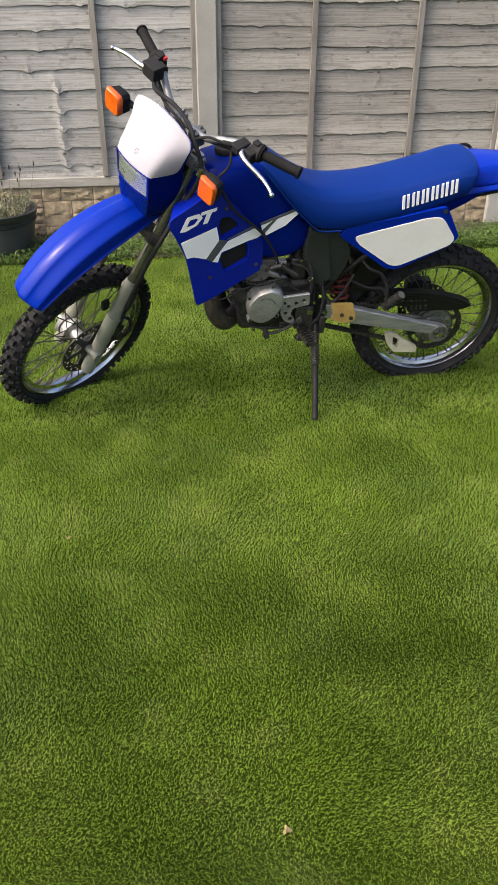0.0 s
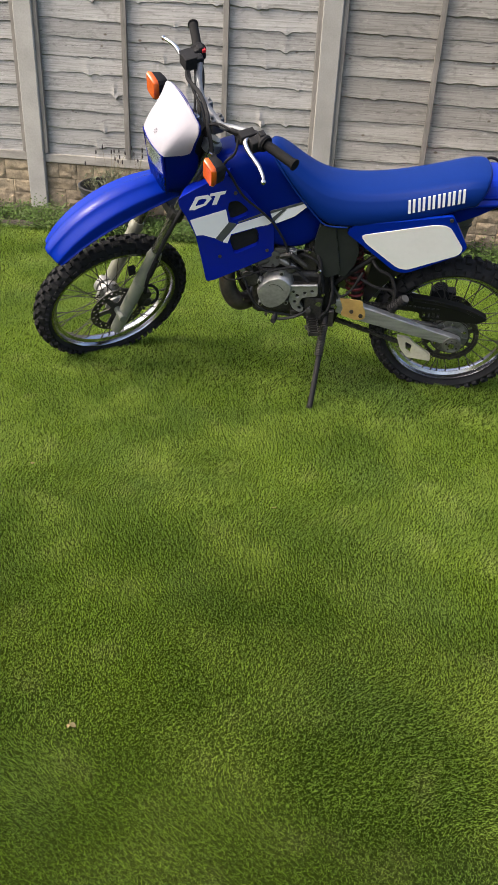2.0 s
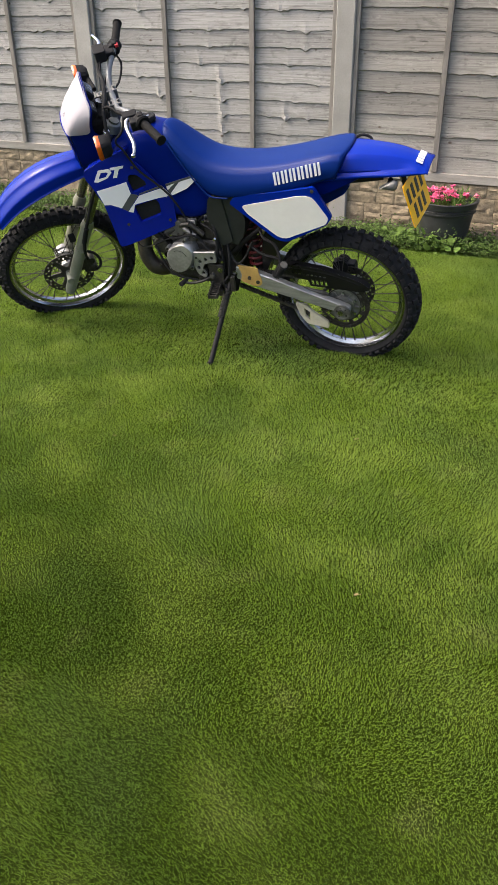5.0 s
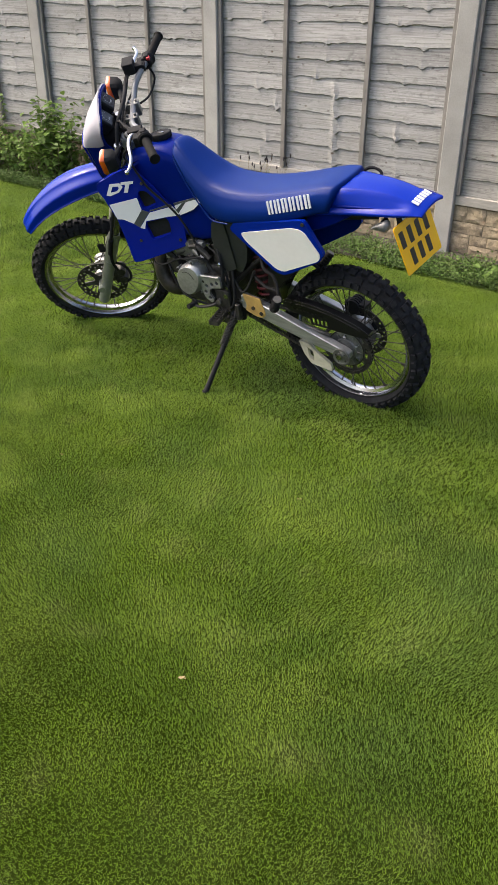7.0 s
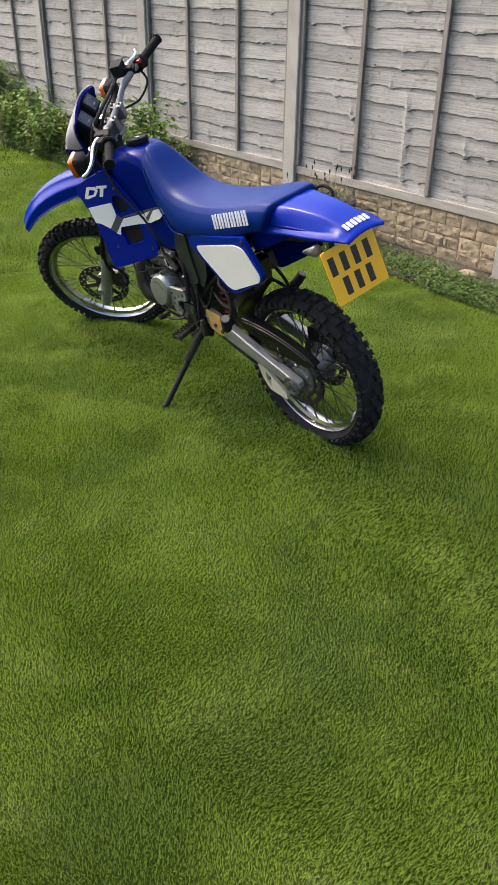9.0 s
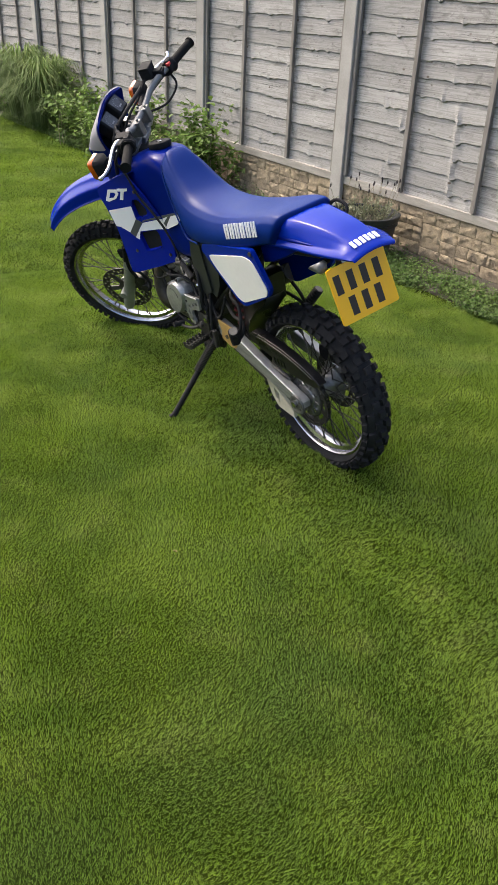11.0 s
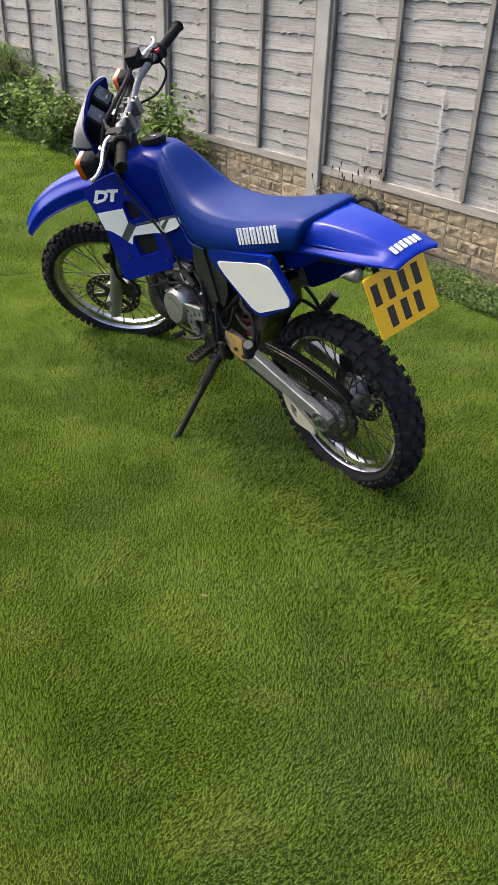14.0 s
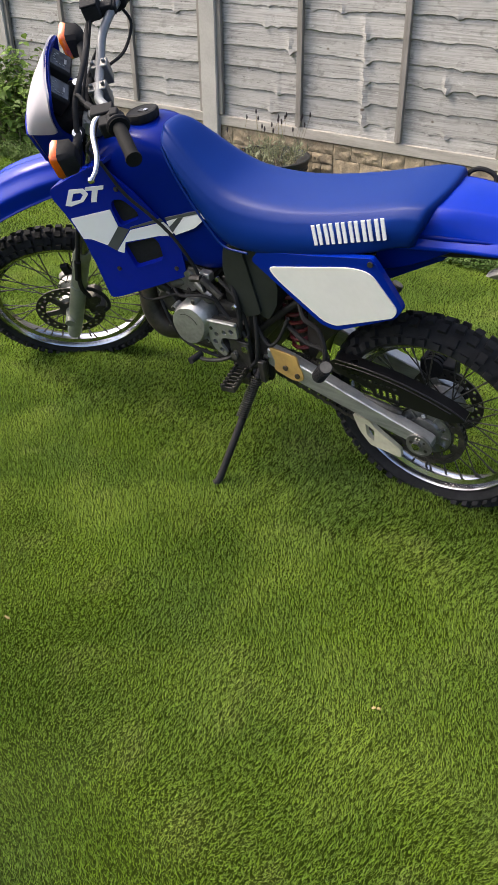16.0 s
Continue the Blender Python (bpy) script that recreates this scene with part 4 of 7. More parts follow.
# headlamp mask
# rows: height, middle x, half width of the front, whole half width, how far the cheek falls back, the sag of the row, the bow of its front
MASK = [(0.873, 1.190, 0.066, 0.080, 0.035, 0, 2), (0.93, 1.199, 0.077, 0.098, 0.080, 0, 2), (0.985, 1.200, 0.080, 0.103, 0.105, 0, 1.8), (1.03, 1.201, 0.081, 0.107, 0.115, 0, 1.6), (1.074, 1.202, 0.081, 0.111, 0.112, 0, 1.5), (1.084, 1.207, 0.081, 0.113, 0.102, 0, 1.5), (1.11, 1.194, 0.082, 0.121, 0.086, 0, 1.4), (1.14, 1.172, 0.084, 0.128, 0.066, 0.15, 1.2), (1.17, 1.144, 0.087, 0.134, 0.044, 0.5, 0.9), (1.20, 1.116, 0.090, 0.137, 0.024, 1.1, 0.5), (1.222, 1.096, 0.090, 0.136, 0.010, 1.7, 0.2), (1.234, 1.086, 0.086, 0.130, 0.004, 1.9, 0), (1.238, 1.082, 0.080, 0.120, 0.002, 1.95, 0)]


def mask_at(z, t, out=0.0):
    """A point of the mask's face: on the row of height z, t from -1 to 1 across; the cheeks begin at 0.6 and the upper rows sag outwards."""
    for a, b in zip(MASK, MASK[1:]):
        if z <= b[0] or b is MASK[-1]:
            k = (z - a[0]) / (b[0] - a[0])
            x, f, w, drop, sag, bow = (a[i] + (b[i] - a[i]) * k for i in range(1, 7))
            break
    u, sgn = abs(t), (1 if t >= 0 else -1)
    if u <= 0.6:
        y = f * u / 0.6
        return Vector((x - bow * y * y + out, sgn * y, z - sag * y * y + out * 0.4))
    v = (u - 0.6) / 0.4
    fold = drop / (drop + w - f)
    y = f + (w - f) * v
    return Vector((x - bow * f * f - drop * (0.75 * v + 0.25 * v * v) + out * (1 - fold), sgn * (y + out * fold), z - sag * y * y + out * 0.4))


cols = [-1, -0.97, -0.85, -0.72, -0.62, -0.58, -0.45, -0.2, 0, 0.2, 0.45, 0.58, 0.62, 0.72, 0.85, 0.97, 1]
rings = []
for z, *_ in MASK:
    face = [mask_at(z, t) for t in cols]
    rings.append(face + [p + Vector((-0.007, (0.003 if p.y < 0 else -0.003), -0.003)) for p in reversed(face)])
mask = part("headlamp_mask", turned(loft(rings)), M_TANK, bike, "blue plastic headlamp mask", subsurf=1, angle=60)
rings = []
zs = [1.083, 1.086, 1.093, 1.11, 1.14, 1.17, 1.195, 1.212, 1.226, 1.234, 1.236]
spread = [0.86, 0.92, 0.955, 0.972, 0.976, 0.976, 0.976, 0.975, 0.97, 0.96, 0.90]
wide = [-1, -0.9, -0.8, -0.7, -0.62, -0.5, -0.25, 0, 0.25, 0.5, 0.62, 0.7, 0.8, 0.9, 1]
for z, k in zip(zs, spread):
    rings.append([mask_at(z, t * k, 0.004) for t in wide] + [mask_at(z, t * k, -0.002) for t in reversed(wide)])
part("number_board", turned(loft(rings)), M_BOARD, mask, "plain white front number board", angle=50)
for k in range(6):
    a = 2 * math.pi * k / 6
    p = mask_at(1.124 + 0.0065 * math.sin(a), 0.045 * math.cos(a), 0.0050)
    part("roundel_dot", turned(tube([p, p + Vector((0.0012, 0, 0.0008))], 0.0017, 6)), M_GREYDECAL, mask)
# lamp glass below the board
across = (-1, -0.5, 0, 0.5, 1)
rings = [[mask_at(z, t * 0.56, 0.0075) for t in across] + [mask_at(z, t * 0.56, 0.0045) for t in reversed(across)] for z in (0.992, 0.998, 1.03, 1.068, 1.078)]
lens = part("headlamp_lens", turned(loft(rings)), M_LENS, mask, "clear ribbed headlamp glass")
rings = [[mask_at(z, t * 0.555, 0.0035) for t in across] + [mask_at(z, t * 0.555, 0.0005) for t in reversed(across)] for z in (0.993, 1.03, 1.077)]
part("headlamp_reflector", turned(loft(rings)), M_REFLECTOR, mask, "silvered lamp reflector")
for z0, z1, t0, t1 in ((0.984, 0.991, -0.6, 0.6), (1.076, 1.083, -0.6, 0.6), (0.984, 1.083, -0.6, -0.555), (0.984, 1.083, 0.555, 0.6)):
    rings = []
    for k in range(9):
        t = t0 + (t1 - t0) * k / 8
        rings.append([mask_at(z0, t, 0.008), mask_at(z1, t, 0.008), mask_at(z1, t, 0.0), mask_at(z0, t, 0.0)])
    part("lens_surround", turned(loft(rings)), M_SHROUD, mask)
# lattice vents at the chin, over a black sheet for the shade behind
rings = [[mask_at(z, t * 0.57, 0.0020) for t in across] + [mask_at(z, t * 0.57, -0.001) for t in reversed(across)] for z in (0.885, 0.93, 0.978)]
part("vent_backing", turned(loft(rings)), M_BLACK, mask, "black sheet for the dark space behind the vents")
bm = bmesh.new()
for k in range(-10, 11):
    for sgn in (-1, 1):
        a, b = 0.085 * k, 0.085 * k + sgn * 0.27
        z0, z1 = 0.882, 0.980
        lo, hi = 0.0, 1.0
        for edge in (-0.57, 0.57):
            if (a - edge) * (b - edge) < 0:
                c = (edge - a) / (b - a)
                if abs(a) > abs(edge):
                    lo = max(lo, c)
                else:
                    hi = min(hi, c)
        if abs(a + (b - a) * (lo + hi) / 2) < 0.57 and hi - lo > 0.1:
            tube([mask_at(z0 + (z1 - z0) * q, a + (b - a) * q, 0.004) for q in (lo, (lo + hi) / 2, hi)], 0.0023, 5, 2, bm=bm)
part("chin_lattice", turned(bm), M_PLASTIC, mask, "blue diamond lattice")
bm = bmesh.new()
box(bm, 1.09, 0, 1.03, 0.12, 0.15, 0.16)
part("lamp_shell", turned(bm), M_BLACK, mask, bevel=0.02)

# instruments
for x, y, z, w in ((1.088, -0.042, 1.170, 0.064), (1.096, 0.043, 1.153, 0.062)):
    tilt = Matrix.Translation((x, y, z)) @ Matrix.Rotation(radians(38), 4, "Y")
    bm = bmesh.new()
    box(bm, 0, 0, 0, 0.05, w + 0.012, 0.072, tilt)
    inst = part("instrument", turned(bm), M_BLACK, bike, "square black instrument", bevel=0.006)
    bm = bmesh.new()
    box(bm, -0.0255, 0, 0, 0.003, w - 0.004, 0.058, tilt)
    part("dial", turned(bm), M_DIAL, inst, "smoked dial glass", bevel=0.001)
    bm = bmesh.new()
    for k in range(7):
        a = radians(-60 + 30 * k)
        box(bm, -0.0275, 0.019 * math.sin(a), 0.019 * math.cos(a), 0.001, 0.002, 0.006, tilt)
    box(bm, -0.0275, 0, -0.014, 0.001, 0.018, 0.006, tilt)
    part("dial_marks", turned(bm), M_MARK, inst)
bm = bmesh.new()
box(bm, 1.035, 0.0, 1.09, 0.05, 0.13, 0.055)
con = part("switch_console", turned(bm), M_BLACK, bike, bevel=0.008)
part("ignition_lock", turned(tube([(1.045, 0.0, 1.115), (1.036, 0.0, 1.142)], 0.015, 14)), M_STEEL, con, "bright key lock")


# indicators
def indicator(side):
    c = Vector((1.085, 0.235 * side, 1.105))
    fwd = Vector((1, 0.12 * side, 0.05)).normalized()
    rings = []
    for k, s in ((0.0, 0.93), (0.012, 1.0), (0.020, 0.88)):
        rings.append([c + fwd * k + Vector((0, sy * 0.036 * s, sz * 0.040 * s)) for sy, sz in ((-0.9, 1), (0.7, 1), (1, 0.7), (1, -0.7), (0.7, -1), (-0.9, -1), (-1, -0.7), (-1, 0.7))])
    ind = part("indicator", turned(loft([[p + Vector((-0.042, 0, 0)) + (c - p) * 0.45 for p in rings[0]], [p - fwd * 0.03 + (c - p) * 0.08 for p in rings[0]], [p for p in rings[0]]])), M_BLACK, bike, "black indicator body", angle=40)
    part("lens", turned(loft(rings)), M_ORANGE, ind, "amber indicator lens", angle=50)
    part("stalk", turned(tube([c + Vector((-0.03, -0.02 * side, 0)), c + Vector((-0.045, -0.10 * side, -0.005))], 0.011, 10)), M_RUBBER, ind)


for side in (1, -1):
    indicator(side)

# handlebar
half_bar = [(0.861, 0.39, 1.1885), (0.902, 0.262, 1.1835), (0.926, 0.20, 1.184), (0.958, 0.137, 1.168), (0.974, 0.085, 1.143), (0.977, 0.04, 1.138)]
bars = part("handlebar", turned(tube(half_bar + [(x, -y, z) for x, y, z in reversed(half_bar)], 0.0122, 14, 8)), M_BAR, bike, "silver grey handlebar")
for sgn in (-1, 1):
    bm = bmesh.new()
    box(bm, 0.978, sgn * 0.045, 1.120, 0.05, 0.034, 0.058)
    for q in (-0.016, 0.016):
        tube([(0.978 + q, sgn * 0.045, 1.148), (0.978 + q, sgn * 0.045, 1.158)], 0.006, 6, bm=bm)
    part("bar_clamp", turned(bm), M_CAST, bars, bevel=0.004)
for side in (1, -1):
    def along_grip(y):
        k = (0.390 - y) / 0.128
        return (0.861 + 0.041 * k, y * side, 1.1885 - 0.005 * k)
    bm = bmesh.new()
    ribs = [0.392 - 0.0041 * k for k in range(31)]
    tube([along_grip(y) for y in ribs], [0.0172 if k % 2 else 0.0158 for k in range(31)], 16, 1, bm=bm)
    tube([along_grip(0.394), along_grip(0.388)], 0.020, 16, bm=bm)
    tube([along_grip(0.268), along_grip(0.263)], 0.026, 18, bm=bm)
    part("grip", turned(bm), M_GRIP, bars, "ribbed black rubber grip")
    bm = bmesh.new()
    tube([along_grip(0.264), along_grip(0.256), along_grip(0.248), along_grip(0.228)], [0.030, 0.030, 0.024, 0.026], 16, 2, bm=bm)
    box(bm, 0.930, 0.243 * side, 1.176, 0.040, 0.036, 0.042)
    box(bm, 0.905, 0.240 * side, 1.207, 0.022, 0.026, 0.014)
    sw = part("switchgear", turned(bm), M_BLACK, bars, "black switch housing", bevel=0.004)
    if side < 0:
        bm = bmesh.new()
        box(bm, 0.897, -0.228, 1.203, 0.014, 0.018, 0.012)
        part("kill_switch", turned(bm), M_REDPLASTIC, sw, "red switch", bevel=0.002)
    lev = part("lever", turned(tube([(0.935, 0.205 * side, 1.188), (0.962, 0.232 * side, 1.186), (0.968, 0.27 * side, 1.180), (0.962, 0.33 * side, 1.168), (0.967, 0.37 * side, 1.162), (0.977, 0.396 * side, 1.161)], [0.010, 0.0095, 0.0085, 0.0075, 0.0065, 0.006], 10)), M_STEEL, bars, "polished alloy lever")
    part("lever_ball", turned(tube([(0.973, 0.390 * side, 1.161), (0.978, 0.397 * side, 1.161), (0.981, 0.402 * side, 1.161)], [0.006, 0.0095, 0.006], 10, 3)), M_STEEL, lev)
    bm = bmesh.new()
    box(bm, 0.942, 0.205 * side, 1.188, 0.058, 0.036, 0.026)
    tube([(0.955, 0.20 * side, 1.19), (0.985, 0.165 * side, 1.192)], 0.009, 8, bm=bm)
    part("lever_perch", turned(bm), M_BLACK, bars, bevel=0.004)
bm = bmesh.new()
box(bm, 0.975, -0.190, 1.208, 0.044, 0.056, 0.042)
box(bm, 0.975, -0.190, 1.232, 0.048, 0.060, 0.006)
box(bm, 0.945, -0.200, 1.195, 0.05, 0.03, 0.022)
part("brake_reservoir", turned(bm), M_BLACK, bars, "square black brake reservoir", bevel=0.003)
for pts in (
        [(0.985, 0.165, 1.192), (1.01, 0.12, 1.19), (1.035, 0.07, 1.14), (1.03, 0.05, 1.05), (0.98, 0.05, 0.95)],
        [(0.985, -0.165, 1.192), (1.0, -0.10, 1.165), (1.01, 0.0, 1.155), (1.025, 0.06, 1.12), (1.02, 0.09, 1.02), (0.97, 0.07, 0.93)],
        [(0.91, -0.235, 1.165), (0.898, -0.225, 1.115), (0.93, -0.16, 1.085), (0.975, -0.09, 1.10)],
        [(0.925, 0.23, 1.165), (0.955, 0.15, 1.15), (1.0, 0.05, 1.13), (1.04, 0.0, 1.06)],
        [(0.93, -0.23, 1.165), (0.965, -0.15, 1.15), (1.01, -0.06, 1.125), (1.03, -0.01, 1.07)]):
    part("control_cable", turned(tube(pts, 0.0045, 7)), M_RUBBER, bars, "black control cable")
start = TURNED @ Vector((0.965, 0.19, 1.18))
part("clutch_cable", tube([start, start + Vector((0.01, 0.02, -0.05)), (0.905, 0.168, 1.03), (0.885, 0.152, 0.985), (0.84, 0.143, 0.905), (0.775, 0.128, 0.842), (0.725, 0.118, 0.785), (0.68, 0.11, 0.70), (0.66, 0.11, 0.62)], 0.0045, 8), M_RUBBER, bike, "black clutch cable")
part("hose_clip", turned(tube([(1.055, 0.150, 1.085), (1.046, 0.156, 1.112)], 0.013, 12)), M_STEEL, bike, "bright hose clip")


# tank, seat
def body_loft(stations, profile):
    """Stations (x, half width low, half width high, z low, z shoulder, z top)."""
    rings = []
    for x, wl, wh, zl, zs, zt in stations:
        half = profile(wl, wh, zl, zs, zt)
        ring = [(x, y, z) for y, z in half] + [(x, -y, z) for y, z in reversed(half) if y > 1e-6]
        rings.append(ring)
    return loft(rings)


WIDE = {1.022: 0.79, 1.018: 0.865, 0.992: 0.93, 0.962: 0.95}


def tank_profile(wl, wh, zl, zs, zt):
    wide = max(wl, 0.104 + 0.335 * (zl * 0 + WIDE[round(zs, 3)] - 0.75) - 0.010) if zs > 0.95 and round(zs, 3) in WIDE else wl
    return [(0, zl), (wl * 0.8, zl), (wl, zl + 0.02), (wl, zl + (zs - zl) * 0.56), (wide, zl + (zs - zl) * 0.68), (wh, zs), (wh * 0.72, zt - 0.006), (wh * 0.35, zt), (0, zt)]


TANK = [(0.545, 0.070, 0.055, 0.735, 0.79, 0.815), (0.585, 0.086, 0.070, 0.690, 0.84, 0.875), (0.65, 0.094, 0.076, 0.668, 0.93, 0.965), (0.72, 0.097, 0.084, 0.675, 1.00, 1.030), (0.79, 0.104, 0.098, 0.69, 1.022, 1.050), (0.87, 0.118, 0.114, 0.70, 1.018, 1.050), (0.95, 0.125, 0.112, 0.72, 0.992, 1.028), (1.005, 0.115, 0.090, 0.76, 0.962, 0.995)]
part("fuel_tank", body_loft(TANK, tank_profile), M_TANK, bike, "deep metallic blue fuel tank", subsurf=2, angle=80)
rings = []
for rr, h, cut in ((0.038, 0.0, 0), (0.043, 0.003, 1), (0.0445, 0.010, 1), (0.0445, 0.020, 1), (0.042, 0.0245, 0.5), (0.036, 0.0265, 0), (0.034, 0.0255, 0), (0.018, 0.0258, 0), (0.004, 0.026, 0)):
    rings.append([(0.848 + q * math.cos(a), q * math.sin(a), 1.044 + h - 0.10 * q * math.cos(a)) for a in (2 * math.pi * k / 72 for k in range(72)) for q in [rr - 0.0014 * cut * (0.5 - 0.5 * math.cos(12 * a)) ** 4]])
cap = part("fuel_cap", loft(rings), M_BLACK, bike, "smooth black fuel cap with fluted rim", angle=40)
box(flap := bmesh.new(), 0.838, 0.006, 1.0715, 0.026, 0.016, 0.004)
part("lock_flap", flap, M_GLOSSBLACK, cap, bevel=0.0015)
part("cap_lock", tube([(0.830, 0.004, 1.072), (0.830, 0.004, 1.0755)], 0.006, 12), M_STEEL, cap)



def seat_profile(wl, wh, zl, zs, zt):
    return [(0, zl), (wl * 0.92, zl), (wl, zl + 0.008), (wl * 1.01, zl + (zs - zl) * 0.5), (wh + 0.0085, zs - 0.019), (wh + 0.007, zs - 0.014), (wh - 0.009, zs + 0.001), (wh - 0.014, zs + 0.004), (wh * 0.72, zs + (zt - zs) * 0.75), (wh * 0.4, zt), (0, zt + 0.001)]


SEAT = [(0.762, 0.045, 0.040, 1.030, 1.045, 1.058), (0.74, 0.068, 0.058, 1.012, 1.045, 1.062), (0.70, 0.090, 0.074, 0.965, 1.020, 1.040), (0.64, 0.108, 0.088, 0.895, 0.972, 0.992), (0.58, 0.122, 0.098, 0.835, 0.938, 0.956), (0.535, 0.130, 0.104, 0.802, 0.922, 0.938), (0.46, 0.134, 0.108, 0.802, 0.914, 0.928), (0.36, 0.136, 0.110, 0.818, 0.920, 0.933), (0.26, 0.137, 0.112, 0.840, 0.938, 0.951), (0.16, 0.137, 0.114, 0.868, 0.962, 0.977), (0.08, 0.134, 0.114, 0.890, 0.985, 1.000), (0.03, 0.131, 0.112, 0.903, 0.998, 1.010), (-0.010, 0.128, 0.110, 0.910, 1.001, 1.012), (-0.022, 0.127, 0.109, 0.911, 1.001, 1.012), (-0.028, 0.124, 0.106, 0.914, 0.995, 1.005), (-0.029, 0.120, 0.102, 0.918, 0.972, 0.982)]
bm = body_loft(SEAT, seat_profile)
for v in bm.verts:
    w = min(max((0.10 - v.co.x) / 0.10, 0.0), 1.0)
    v.co.x += w * (abs(v.co.y) / 0.128) ** 2 * (0.024 + 0.60 * min(max(0.966 - v.co.z, 0.0), 0.05))
seat = part("seat", bm, M_SEAT, bike, "long blue vinyl seat", subsurf=2, angle=80)
for side in (1, -1):
    part("piping", tube([(x, side * (wl + 0.0015), zl + 0.006) for x, wl, wh, zl, zs, zt in SEAT[1:7]], 0.0032, 8), M_SEAT, seat)
part("grab_strap", tube([(0.0, -0.098, 0.950), (-0.012, -0.112, 0.983), (-0.038, -0.122, 0.990), (-0.068, -0.124, 0.976), (-0.075, -0.112, 0.945)], 0.0056, 8), M_RUBBER, bike, "black grab loop")


def seat_side(u, v, d):
    return Vector((u, 0.1365 + d - max(0, v - 0.90) * 0.02, v))


# maker's lettering becomes plain white strokes of its size
for k in range(6):
    x0, x1 = 0.252 - 0.0328 * k, 0.252 - 0.0328 * k - 0.0235
    z0 = 0.878 + (0.252 - x0) * 0.30 + 0.003
    hgt = 0.050
    sh = 0.010
    for a, b in ((0.0, 0.36), (0.64, 1.0)):
        xa, xb = x0 + (x1 - x0) * a, x0 + (x1 - x0) * b
        za, zb = z0 + 0.007 * a, z0 + 0.007 * b
        bm = plate([(xa, za), (xb, zb), (xb + sh * 0.6, zb + hgt), (xa + sh * 0.6, za + hgt)], lambda u, v, d: seat_side(u, v, d + 0.0015), 0.003)
        part("lettering_bar", bm, M_WHITE, seat, "white printed mark")


# radiator shrouds: they flare outwards to the front
def shroud_at(u, v, d):
    return Vector((u - 0.32 * d, 0.104 + 0.335 * (u - 0.75) + d + 0.045 * max(0.0, 0.70 - v), v))


SHROUD = [(1.062, 0.912), (1.064, 0.882), (1.045, 0.848), (1.010, 0.760), (0.992, 0.66), (0.976, 0.562), (0.946, 0.566), (0.84, 0.604), (0.732, 0.645), (0.727, 0.66), (0.728, 0.765), (0.769, 0.827), (0.824, 0.905), (0.897, 0.985), (0.96, 0.962)]
VENT_A = [(0.896, 0.859), (0.889, 0.884), (0.858, 0.885), (0.826, 0.852), (0.823, 0.828), (0.883, 0.804)]
VENT_B = [(0.891, 0.735), (0.883, 0.749), (0.797, 0.771), (0.785, 0.752), (0.784, 0.699), (0.872, 0.668)]
STRIPE_A = [(1.027, 0.823), (0.902, 0.854), (0.893, 0.802), (0.940, 0.741), (0.983, 0.759), (1.008, 0.760)]
STRIPE_B = [(0.861, 0.791), (0.759, 0.819), (0.735, 0.787), (0.753, 0.778), (0.784, 0.775), (0.884, 0.753), (0.897, 0.717), (0.916, 0.723)]
GREY_A = [(0.892, 0.802), (0.863, 0.793), (0.917, 0.724), (0.941, 0.740)]
